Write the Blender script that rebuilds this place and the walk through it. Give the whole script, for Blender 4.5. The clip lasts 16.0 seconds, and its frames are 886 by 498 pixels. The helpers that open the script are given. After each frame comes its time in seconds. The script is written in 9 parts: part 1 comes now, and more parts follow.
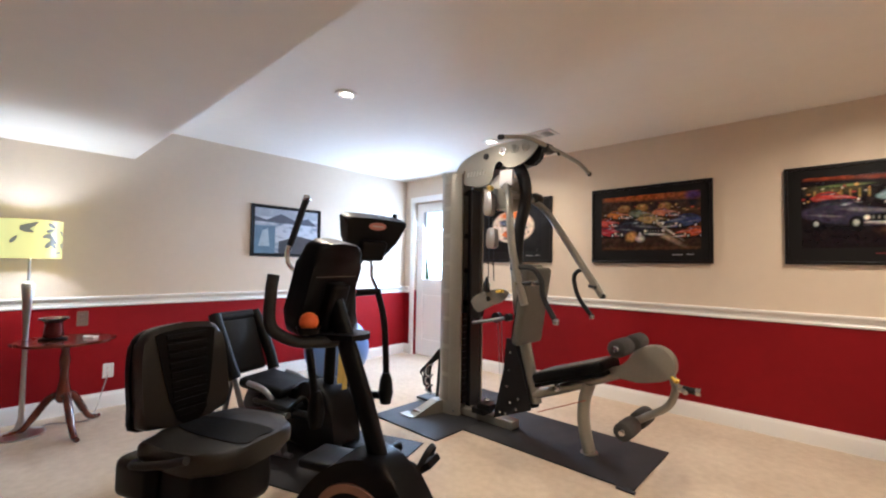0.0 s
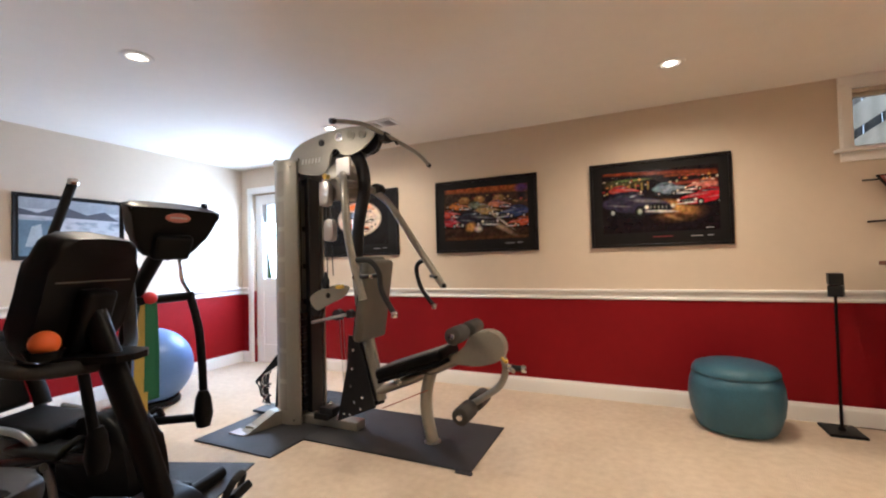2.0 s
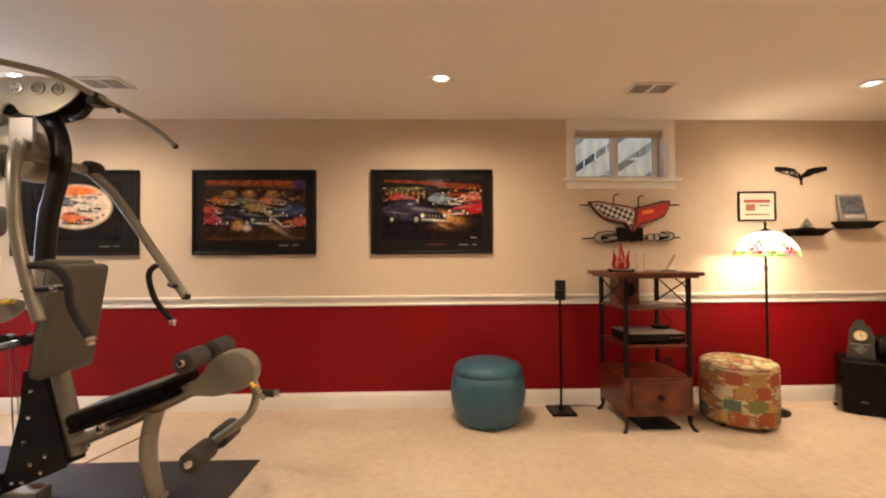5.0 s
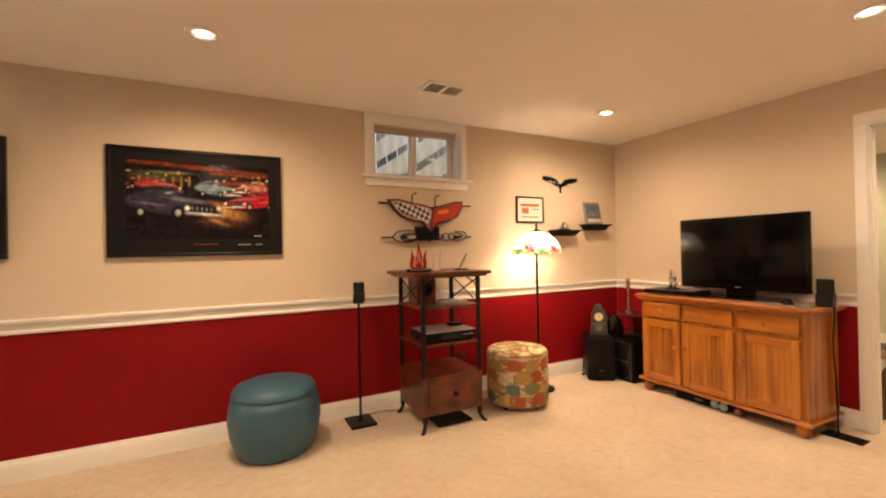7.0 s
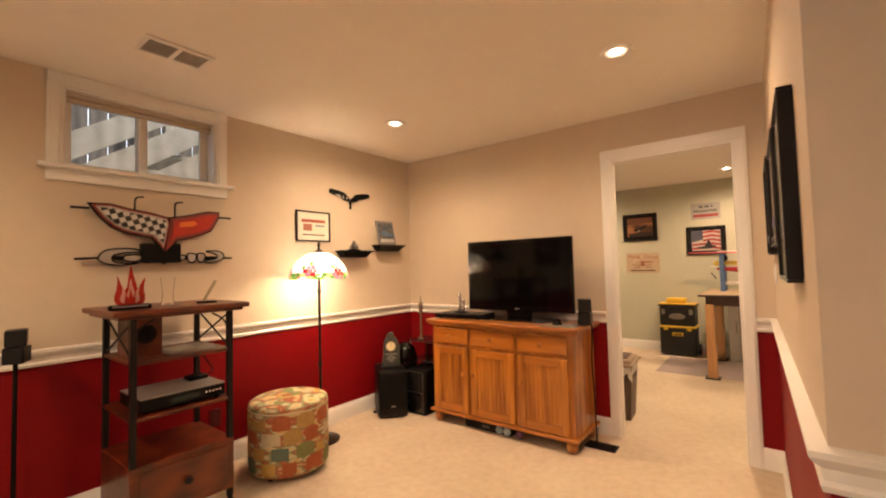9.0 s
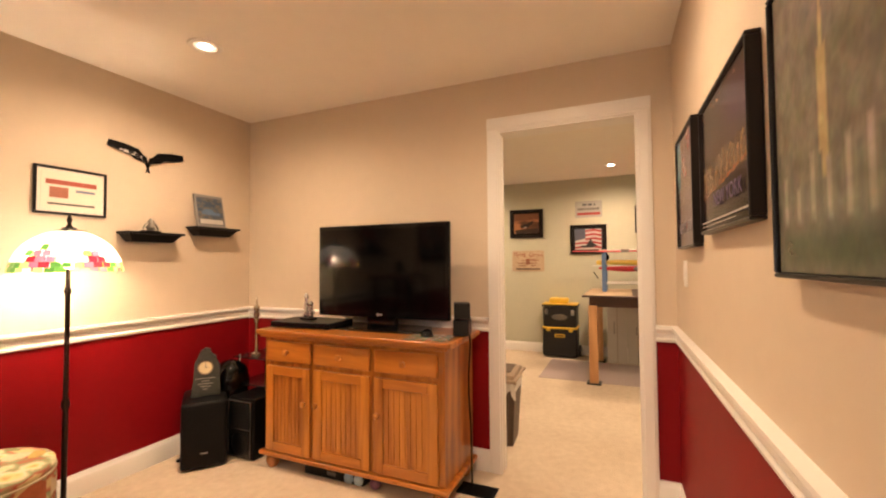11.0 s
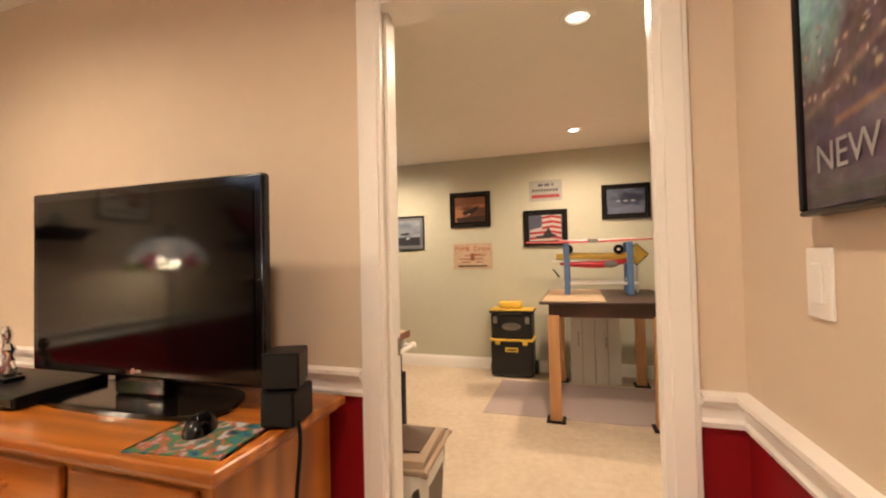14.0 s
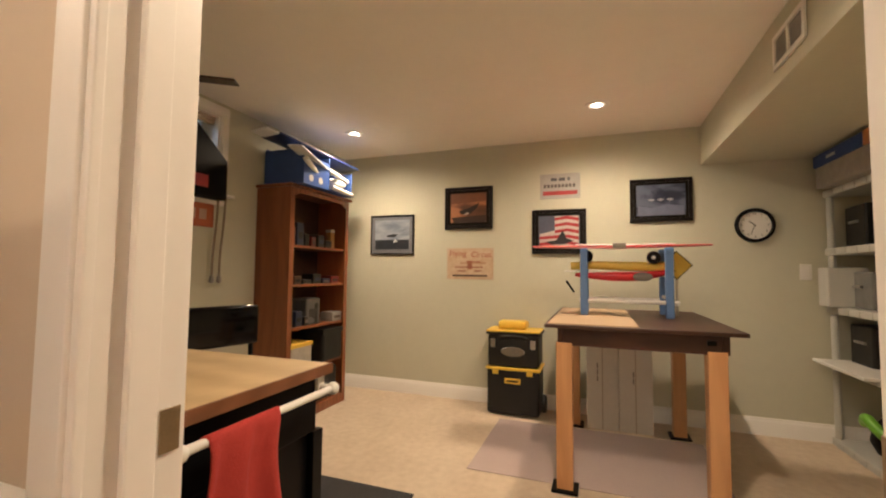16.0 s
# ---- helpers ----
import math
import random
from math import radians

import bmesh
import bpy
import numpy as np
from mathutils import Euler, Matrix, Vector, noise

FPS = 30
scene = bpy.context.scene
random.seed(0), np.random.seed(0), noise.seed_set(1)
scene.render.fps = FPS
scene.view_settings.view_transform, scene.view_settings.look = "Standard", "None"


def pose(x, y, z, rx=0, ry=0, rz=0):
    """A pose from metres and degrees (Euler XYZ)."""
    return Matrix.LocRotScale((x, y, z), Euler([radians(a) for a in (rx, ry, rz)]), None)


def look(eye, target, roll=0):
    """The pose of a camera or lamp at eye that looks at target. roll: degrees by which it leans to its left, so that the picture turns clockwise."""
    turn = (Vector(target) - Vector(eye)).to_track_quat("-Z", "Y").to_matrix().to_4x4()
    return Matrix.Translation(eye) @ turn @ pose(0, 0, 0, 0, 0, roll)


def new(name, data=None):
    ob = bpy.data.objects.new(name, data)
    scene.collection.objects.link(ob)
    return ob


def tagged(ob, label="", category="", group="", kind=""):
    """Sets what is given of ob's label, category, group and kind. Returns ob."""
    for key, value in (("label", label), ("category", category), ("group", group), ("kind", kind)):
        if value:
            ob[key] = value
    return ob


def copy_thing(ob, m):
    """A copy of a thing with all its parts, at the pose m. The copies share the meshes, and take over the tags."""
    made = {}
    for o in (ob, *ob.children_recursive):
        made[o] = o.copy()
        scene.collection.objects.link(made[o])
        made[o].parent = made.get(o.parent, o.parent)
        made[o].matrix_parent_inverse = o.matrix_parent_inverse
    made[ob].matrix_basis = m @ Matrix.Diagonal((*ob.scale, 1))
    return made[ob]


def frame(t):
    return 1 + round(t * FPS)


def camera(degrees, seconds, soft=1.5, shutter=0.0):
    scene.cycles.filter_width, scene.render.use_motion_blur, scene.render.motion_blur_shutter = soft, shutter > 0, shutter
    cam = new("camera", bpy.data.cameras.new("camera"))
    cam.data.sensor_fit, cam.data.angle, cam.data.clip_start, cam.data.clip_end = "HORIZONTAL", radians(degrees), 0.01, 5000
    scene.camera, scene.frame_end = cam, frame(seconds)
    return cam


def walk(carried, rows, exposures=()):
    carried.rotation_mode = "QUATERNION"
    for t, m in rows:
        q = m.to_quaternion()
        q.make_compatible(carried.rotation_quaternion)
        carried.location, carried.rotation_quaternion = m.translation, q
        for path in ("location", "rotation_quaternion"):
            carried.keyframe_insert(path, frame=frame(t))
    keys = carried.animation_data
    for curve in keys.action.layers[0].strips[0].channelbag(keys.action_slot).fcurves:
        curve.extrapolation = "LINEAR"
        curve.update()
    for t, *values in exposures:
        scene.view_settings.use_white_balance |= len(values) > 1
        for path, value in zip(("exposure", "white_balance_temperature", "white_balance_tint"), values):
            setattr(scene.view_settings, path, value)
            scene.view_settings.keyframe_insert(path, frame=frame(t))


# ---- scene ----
cam = camera(93.0, 16.0, soft=2.1)
EXPOSURES = [(0, 0.06, 4900, 9), (3.5, 0.0, 5350, 10), (6.5, 0.12, 6300, 14), (9.5, -0.03, 6550, 18), (12.5, 0.33, 5950, 17), (14.5, 0.14, 5650, 14), (15.2, 0.12, 5650, 14), (16, -0.06, 5600, 12)]
PATH = [
    (0, (0.48, 0.62, 1.206), (-0.883, 2.081, 1.286), 0.9),
    (0.5, (0.481, 0.694, 1.181), (-0.771, 2.25, 1.28), 0.7),
    (1, (0.496, 0.725, 1.19), (-0.617, 2.384, 1.285), -0.1),
    (1.5, (0.519, 0.765, 1.186), (-0.45, 2.512, 1.268), -0.9),
    (2, (0.535, 0.821, 1.194), (-0.292, 2.642, 1.245), -1.5),
    (2.5, (0.555, 0.884, 1.197), (-0.142, 2.758, 1.222), -1.4),
    (3, (0.582, 0.927, 1.214), (0.009, 2.843, 1.226), -0.9),
    (3.5, (0.62, 0.953, 1.207), (0.17, 2.901, 1.24), -0.2),
    (3.7, (0.639, 0.962, 1.212), (0.239, 2.921, 1.247), 0.0),
    (5.8, (0.758, 1.190, 1.237), (1.138, 3.152, 1.272), -1.1),
    (6, (0.777, 1.212, 1.24), (1.236, 3.158, 1.271), -1.2),
    (6.5, (0.829, 1.275, 1.237), (1.511, 3.155, 1.251), -1.1),
    (7, (0.878, 1.345, 1.256), (1.786, 3.127, 1.267), -1.1),
    (7.5, (0.976, 1.414, 1.263), (2.097, 3.071, 1.286), -1.0),
    (8, (1.109, 1.505, 1.272), (2.415, 3.019, 1.312), -1.1),
    (8.5, (1.226, 1.562, 1.287), (2.686, 2.928, 1.359), -1.3),
    (9, (1.393, 1.625, 1.277), (2.974, 2.847, 1.364), -1.5),
    (9.5, (1.595, 1.701, 1.274), (3.272, 2.789, 1.353), -1.6),
    (10, (1.779, 1.758, 1.26), (3.531, 2.721, 1.336), -1.2),
    (10.2, (1.867, 1.776, 1.255), (3.64, 2.698, 1.329), -1.1),
    (12.5, (2.792, 1.92, 1.24), (4.675, 2.592, 1.292), 0.1),
    (13, (3.02, 1.93, 1.251), (4.908, 2.587, 1.294), -0.6),
    (13.5, (3.237, 1.947, 1.234), (5.134, 2.579, 1.283), -1.0),
    (14, (3.489, 1.972, 1.244), (5.394, 2.579, 1.29), -1.3),
    (14.5, (3.701, 1.979, 1.24), (5.615, 2.555, 1.303), -1.1),
    (15, (3.934, 1.987, 1.245), (5.846, 2.572, 1.32), -0.8),
    (15.5, (4.118, 1.998, 1.23), (6.019, 2.612, 1.324), -0.2),
    (16, (4.328, 1.984, 1.179), (6.201, 2.667, 1.291), 0.6),
]
walk(cam, [(t, look(eye, target, roll)) for t, eye, target, roll in PATH], EXPOSURES)

# ---- world, sun, lights ----
CZ = 2.375          # ceiling
NY, EX, WX, SY, SE = 4.575, 4.645, -3.93, 1.552, 1.602   # inner faces of the walls
HX, HW, HN, HS = 8.15, 4.775, 4.50, -0.30     # hobby room: east, west, north, south
BX, BY = 2.49, -1.70                          # outer corner of the short wall, back of the room

world = bpy.data.worlds.new("world")
world.use_nodes = True
scene.world = world
wn = world.node_tree
bg = wn.nodes["Background"]
sky = wn.nodes.new("ShaderNodeTexSky")
sky.sky_type, sky.sun_disc = "NISHITA", False
sky.sun_elevation, sky.sun_rotation = radians(34), radians(115)
wn.links.new(sky.outputs[0], bg.inputs[0])
bg.inputs[1].default_value = 0.15


def lamp(name, kind, m, watts, colour, **more):
    data = bpy.data.lights.new(name, kind)
    data.energy, data.color = watts, colour
    for key, value in more.items():
        if key == "size":
            data.size = value
        elif key == "size_y":
            data.shape, data.size_y = "RECTANGLE", value
        elif key == "radius":
            data.shadow_soft_size = value
        elif key == "spot":
            data.spot_size, data.spot_blend = radians(value), 0.85
        elif key == "spread":
            data.spread = radians(value)
        elif key == "angle":
            data.angle = radians(value)
    ob = new(name, data)
    ob.matrix_world = m
    return ob


lamp("sun", "SUN", look((0, 0, 0), (-0.75, 0.35, -0.56)), 5.0, (1.0, 0.94, 0.86), angle=0.5)
WARM, COOL = (1.0, 0.72, 0.43), (0.80, 0.90, 1.0)
# the last one is unseen, added where the grid of the others leads
DOWNLIGHTS = [(-1.96, 2.24), (-1.86, 3.76), (0.78, 3.76), (3.67, 3.81), (3.65, 2.20), (0.78, 2.20)]
HOBBY_DOWNLIGHTS = [(5.56, 1.94), (7.43, 1.97), (7.43, 3.94)]
DOWN_W = 97
for dx, dy in DOWNLIGHTS:
    lamp("downlight_lamp", "SPOT", look((dx, dy, CZ - 0.02), (dx, dy + 0.0001, 0)), DOWN_W * (0.72 if dx > 3 and dy < 3 else 1), WARM, radius=0.05, spot=170)
for (dx, dy), power in zip(HOBBY_DOWNLIGHTS, (1.45, 1.10, 1.20)):
    lamp("downlight_lamp", "SPOT", look((dx, dy, CZ - 0.02), (dx, dy + 0.0001, 0)), DOWN_W * power, WARM, radius=0.05, spot=170)
lamp("door_daylight", "AREA", look((-3.34, NY + 0.10, 1.475), (-3.34, 2.0, 0.95)), 52, COOL, size=0.575, size_y=0.925)


# ---- materials ----
def mat(name, colour, rough=0.6, metal=0.0, vary=0.0, scale=8.0, bump=0.0, bscale=60.0, second=None, coat=0.0, per=0.0, spec=0.5):
    """Principled paint: colour mottled at two scales towards second, with fine relief."""
    m = bpy.data.materials.new(name)
    m.use_nodes = True
    nt = m.node_tree
    b = nt.nodes["Principled BSDF"]
    b.inputs["Roughness"].default_value, b.inputs["Metallic"].default_value = rough, metal
    b.inputs["Coat Weight"].default_value = coat
    b.inputs["Specular IOR Level"].default_value = spec
    b.inputs["Base Color"].default_value = (*colour, 1)
    m.diffuse_color = (*colour, 1)
    co = nt.nodes.new("ShaderNodeTexCoord")
    if vary or second:
        n1, n2 = nt.nodes.new("ShaderNodeTexNoise"), nt.nodes.new("ShaderNodeTexNoise")
        n1.inputs["Scale"].default_value, n2.inputs["Scale"].default_value = scale, scale * 9
        n1.inputs["Detail"].default_value = n2.inputs["Detail"].default_value = 5
        add = nt.nodes.new("ShaderNodeMath")
        add.operation = "MULTIPLY_ADD"
        add.inputs[1].default_value = 0.5
        half = nt.nodes.new("ShaderNodeMath")
        half.operation = "MULTIPLY"
        half.inputs[1].default_value = 0.5
        ramp = nt.nodes.new("ShaderNodeMapRange")
        ramp.inputs[1].default_value, ramp.inputs[2].default_value = 0.3, 0.7
        mix = nt.nodes.new("ShaderNodeMix")
        mix.data_type = "RGBA"
        to = second or tuple(c * (1 - vary) for c in colour)
        mix.inputs[6].default_value, mix.inputs[7].default_value = (*colour, 1), (*to, 1)
        nt.links.new(co.outputs["Object"], n1.inputs["Vector"])
        nt.links.new(co.outputs["Object"], n2.inputs["Vector"])
        nt.links.new(n2.outputs[0], half.inputs[0])
        nt.links.new(n1.outputs[0], add.inputs[0])
        nt.links.new(half.outputs[0], add.inputs[2])
        nt.links.new(add.outputs[0], ramp.inputs[0])
        nt.links.new(ramp.outputs[0], mix.inputs[0])
        nt.links.new(mix.outputs[2], b.inputs["Base Color"])
        rr = nt.nodes.new("ShaderNodeMapRange")
        rr.inputs[3].default_value, rr.inputs[4].default_value = rough * 0.9, min(1, rough * 1.12)
        nt.links.new(n1.outputs[0], rr.inputs[0])
        nt.links.new(rr.outputs[0], b.inputs["Roughness"])
    if bump:
        nb = nt.nodes.new("ShaderNodeTexNoise")
        nb.inputs["Scale"].default_value, nb.inputs["Detail"].default_value = bscale, 6
        bu = nt.nodes.new("ShaderNodeBump")
        bu.inputs["Strength"].default_value, bu.inputs["Distance"].default_value = bump, 0.01
        nt.links.new(co.outputs["Object"], nb.inputs["Vector"])
        nt.links.new(nb.outputs[0], bu.inputs["Height"])
        nt.links.new(bu.outputs[0], b.inputs["Normal"])
    return m


def wood(name, dark, light, scale=(3, 3, 40), rough=0.4, coat=0.2, bump=0.15):
    """Long grain along the axis with the smallest scale."""
    m = bpy.data.materials.new(name)
    m.use_nodes = True
    nt = m.node_tree
    b = nt.nodes["Principled BSDF"]
    b.inputs["Roughness"].default_value, b.inputs["Coat Weight"].default_value = rough, coat
    m.diffuse_color = (*light, 1)
    co, mp = nt.nodes.new("ShaderNodeTexCoord"), nt.nodes.new("ShaderNodeMapping")
    mp.inputs["Scale"].default_value = scale
    n1, n2 = nt.nodes.new("ShaderNodeTexNoise"), nt.nodes.new("ShaderNodeTexWave")
    n1.inputs["Scale"].default_value, n1.inputs["Detail"].default_value, n1.inputs["Distortion"].default_value = 1.0, 8, 1.2
    n2.inputs["Scale"].default_value, n2.inputs["Distortion"].default_value, n2.inputs["Detail"].default_value = 0.6, 7, 4
    mul = nt.nodes.new("ShaderNodeMath")
    mul.operation = "MULTIPLY_ADD"
    mul.inputs[1].default_value = 0.35
    ramp = nt.nodes.new("ShaderNodeMapRange")
    ramp.inputs[1].default_value, ramp.inputs[2].default_value = 0.3, 0.95
    mix = nt.nodes.new("ShaderNodeMix")
    mix.data_type = "RGBA"
    mix.inputs[6].default_value, mix.inputs[7].default_value = (*dark, 1), (*light, 1)
    bu = nt.nodes.new("ShaderNodeBump")
    bu.inputs["Strength"].default_value, bu.inputs["Distance"].default_value = bump, 0.004
    nt.links.new(co.outputs["Object"], mp.inputs[0])
    nt.links.new(mp.outputs[0], n1.inputs["Vector"])
    nt.links.new(mp.outputs[0], n2.inputs["Vector"])
    nt.links.new(n2.outputs[1], mul.inputs[0])
    nt.links.new(n1.outputs[0], mul.inputs[2])
    nt.links.new(mul.outputs[0], ramp.inputs[0])
    nt.links.new(ramp.outputs[0], mix.inputs[0])
    nt.links.new(mix.outputs[2], b.inputs["Base Color"])
    nt.links.new(n1.outputs[0], bu.inputs["Height"])
    nt.links.new(bu.outputs[0], b.inputs["Normal"])
    return m


def glow(name, colour, strength):
    m = bpy.data.materials.new(name)
    m.use_nodes = True
    b = m.node_tree.nodes["Principled BSDF"]
    b.inputs["Base Color"].default_value = (*colour, 1)
    b.inputs["Emission Color"].default_value = (*colour, 1)
    b.inputs["Emission Strength"].default_value = strength
    return m


def glass(name, tint=(1, 1, 1), rough=0.0):
    m = bpy.data.materials.new(name)
    m.use_nodes = True
    b = m.node_tree.nodes["Principled BSDF"]
    b.inputs["Base Color"].default_value = (*tint, 1)
    b.inputs["Roughness"].default_value, b.inputs["Transmission Weight"].default_value, b.inputs["IOR"].default_value = rough, 1.0, 1.1
    return m


CREAM = mat("cream_wall_paint", (0.66, 0.55, 0.42), 0.75, vary=0.05, scale=1.5, bump=0.06, bscale=220)
RED = mat("red_wall_paint", (0.235, 0.0018, 0.0045), 0.55, vary=0.12, scale=1.5, bump=0.06, bscale=220, spec=0.22)
SAGE = mat("sage_wall_paint", (0.56, 0.55, 0.43), 0.75, vary=0.05, scale=1.5, bump=0.06, bscale=220)
CEIL = mat("ceiling_paint", (0.88, 0.84, 0.77), 0.85, vary=0.04, scale=1.2, bump=0.08, bscale=180)
TRIM = mat("white_trim_paint", (0.85, 0.83, 0.79), 0.35, vary=0.03, scale=5)
CARPET = mat("beige_carpet", (0.73, 0.615, 0.475), 0.95, scale=2.2, second=(0.575, 0.46, 0.335), bump=1.0, bscale=130, spec=0.1)
BLACK = mat("black_plastic", (0.006, 0.006, 0.0065), 0.36, vary=0.3, scale=12, spec=0.12)
CHROME = mat("chrome", (0.75, 0.75, 0.75), 0.14, 1.0)
GLASS = glass("clear_glass")
BULB = glow("bulb_glow", (1.0, 0.83, 0.6), 30)


# ---- mesh helpers ----
def smooth(me, flag=True):
    for p in me.polygons:
        p.use_smooth = flag


def part(name, bm, material, parent=None, label="", auto=None):
    """Links a bmesh as one mesh object, under a thing or a part."""
    me = bpy.data.meshes.new(name)
    bmesh.ops.recalc_face_normals(bm, faces=bm.faces)
    bm.to_mesh(me)
    bm.free()
    if isinstance(material, (list, tuple)):
        for x in material:
            me.materials.append(x)
    else:
        me.materials.append(material)
    if auto is not None:
        smooth(me)
        me.set_sharp_from_angle(angle=radians(auto))
    ob = new(name, me)
    if parent is not None:
        ob.parent = parent
        if parent.name in AT:
            ob.matrix_parent_inverse = AT[parent.name].inverted()
    if label:
        ob["label"] = label
    return ob


AT = {}   # things whose parts are built at their place in the room


def thing(name, m, label, category, group="", kind="", world=False):
    ob = new(name)
    ob.empty_display_size = 0.1
    ob.matrix_basis = m
    if world:
        AT[ob.name] = m.copy()
    return tagged(ob, label, category, group, kind)


def box(x0, y0, z0, x1, y1, z1, bevel=0.0, bm=None, seg=2, m=None):
    """A box between two corners, its edges rounded."""
    own = bmesh.new()
    bmesh.ops.create_cube(own, size=1)
    for v in own.verts:
        v.co = Vector(((x0 + x1) / 2 + v.co.x * (x1 - x0), (y0 + y1) / 2 + v.co.y * (y1 - y0), (z0 + z1) / 2 + v.co.z * (z1 - z0)))
    if bevel:
        bmesh.ops.bevel(own, geom=own.edges[:], offset=bevel, segments=seg, profile=0.5, affect="EDGES")
    if m is not None:
        own.transform(m)
    return merge(bm, own)


def merge(bm, own):
    if bm is None:
        return own
    me = bpy.data.meshes.new("tmp")
    own.to_mesh(me)
    own.free()
    bm.from_mesh(me)
    bpy.data.meshes.remove(me)
    return bm


def lathe(profile, n=32, bm=None, m=None):
    """Turns (radius, height) pairs round z; ends with radius 0 close."""
    own = bmesh.new()
    rings = []
    for r, z in profile:
        if r < 1e-6:
            rings.append([own.verts.new((0, 0, z))])
        else:
            rings.append([own.verts.new((r * math.cos(2 * math.pi * k / n), r * math.sin(2 * math.pi * k / n), z)) for k in range(n)])
    for a, b in zip(rings, rings[1:]):
        for k in range(n):
            q = [a[k % len(a)], a[(k + 1) % len(a)], b[(k + 1) % len(b)], b[k % len(b)]]
            q = list(dict.fromkeys(q))
            if len(q) > 2:
                own.faces.new(q)
    if m is not None:
        own.transform(m)
    return merge(bm, own)


def tube(points, r, n=12, bm=None, flat=1.0, closed=False, radii=None, up=(0, 0, 1)):
    """A round (or flattened) tube along points."""
    own = bmesh.new()
    pts = [Vector(p) for p in points]
    rings, last = [], None
    for i, p in enumerate(pts):
        if closed:
            d = pts[(i + 1) % len(pts)] - pts[i - 1]
        else:
            d = pts[min(i + 1, len(pts) - 1)] - pts[max(i - 1, 0)]
        d.normalize()
        if last is None:
            u = Vector(up)
            if abs(d.dot(u)) > 0.95:
                u = Vector((1, 0, 0))
            a = (u - d * d.dot(u)).normalized()
        else:
            a = (last - d * d.dot(last)).normalized()
        last = a
        b = d.cross(a)
        rr = radii[i] if radii else r
        rings.append([own.verts.new(p + a * (rr * math.cos(2 * math.pi * k / n)) + b * (rr * flat * math.sin(2 * math.pi * k / n))) for k in range(n)])
    pairs = list(zip(rings, rings[1:])) + ([(rings[-1], rings[0])] if closed else [])
    for a, b in pairs:
        for k in range(n):
            own.faces.new((a[k], a[(k + 1) % n], b[(k + 1) % n], b[k]))
    if not closed:
        own.faces.new(rings[0])
        own.faces.new(rings[-1])
    return merge(bm, own)


def arc(points, steps=6):
    """A smooth line through the points (Catmull-Rom)."""
    p = [Vector(q) for q in points]
    out = []
    for i in range(len(p) - 1):
        a, b, c, d = p[max(i - 1, 0)], p[i], p[i + 1], p[min(i + 2, len(p) - 1)]
        for k in range(steps):
            t = k / steps
            out.append(0.5 * (2 * b + (c - a) * t + (2 * a - 5 * b + 4 * c - d) * t * t + (3 * b - a - 3 * c + d) * t ** 3))
    return out + [p[-1]]


def slab(outline, thick, m=None, bevel=0.0, bm=None, seg=2):
    """A plate: a flat outline in x, z given depth along y, centred."""
    own = bmesh.new()
    front = [own.verts.new((x, -thick / 2, z)) for x, z in outline]
    back = [own.verts.new((x, thick / 2, z)) for x, z in outline]
    own.faces.new(front)
    own.faces.new(back[::-1])
    n = len(outline)
    for k in range(n):
        own.faces.new((front[k], back[k], back[(k + 1) % n], front[(k + 1) % n]))
    if bevel:
        rim = [e for e in own.edges if abs(e.verts[0].co.y - e.verts[1].co.y) < 1e-6]
        bmesh.ops.bevel(own, geom=rim, offset=bevel, segments=seg, profile=0.5, affect="EDGES")
    if m is not None:
        own.transform(m)
    return merge(bm, own)


def ring2d(points, steps=5):
    """A rounded closed outline through (x, z) points."""
    n, out = len(points), []
    for i in range(n):
        a, b, c, d = (Vector(points[(i + k) % n]) for k in (-1, 0, 1, 2))
        for k in range(steps):
            t = k / steps
            v = 0.5 * (2 * b + (c - a) * t + (2 * a - 5 * b + 4 * c - d) * t * t + (3 * b - a - 3 * c + d) * t ** 3)
            out.append((v.x, v.y))
    return out


def run(profile, path, bm=None):
    """A moulding: profile of (out, up) carried along a flat path of (x, y) with mitred corners; out is to the path's left."""
    own = bmesh.new()
    p = [Vector((x, y)) for x, y in path]
    rings = []
    for i in range(len(p)):
        d0 = (p[i] - p[i - 1]).normalized() if i else (p[1] - p[0]).normalized()
        d1 = (p[i + 1] - p[i]).normalized() if i < len(p) - 1 else d0
        n0, n1 = Vector((-d0.y, d0.x)), Vector((-d1.y, d1.x))
        mid = (n0 + n1).normalized()
        k = 1 / max(0.2, mid.dot(n0))
        rings.append([own.verts.new((p[i].x + mid.x * o * k, p[i].y + mid.y * o * k, z)) for o, z in profile])
    n = len(profile)
    for a, b in zip(rings, rings[1:]):
        for k in range(n):
            own.faces.new((a[k], a[(k + 1) % n], b[(k + 1) % n], b[k]))
    own.faces.new(rings[0])
    own.faces.new(rings[-1])
    return merge(bm, own)


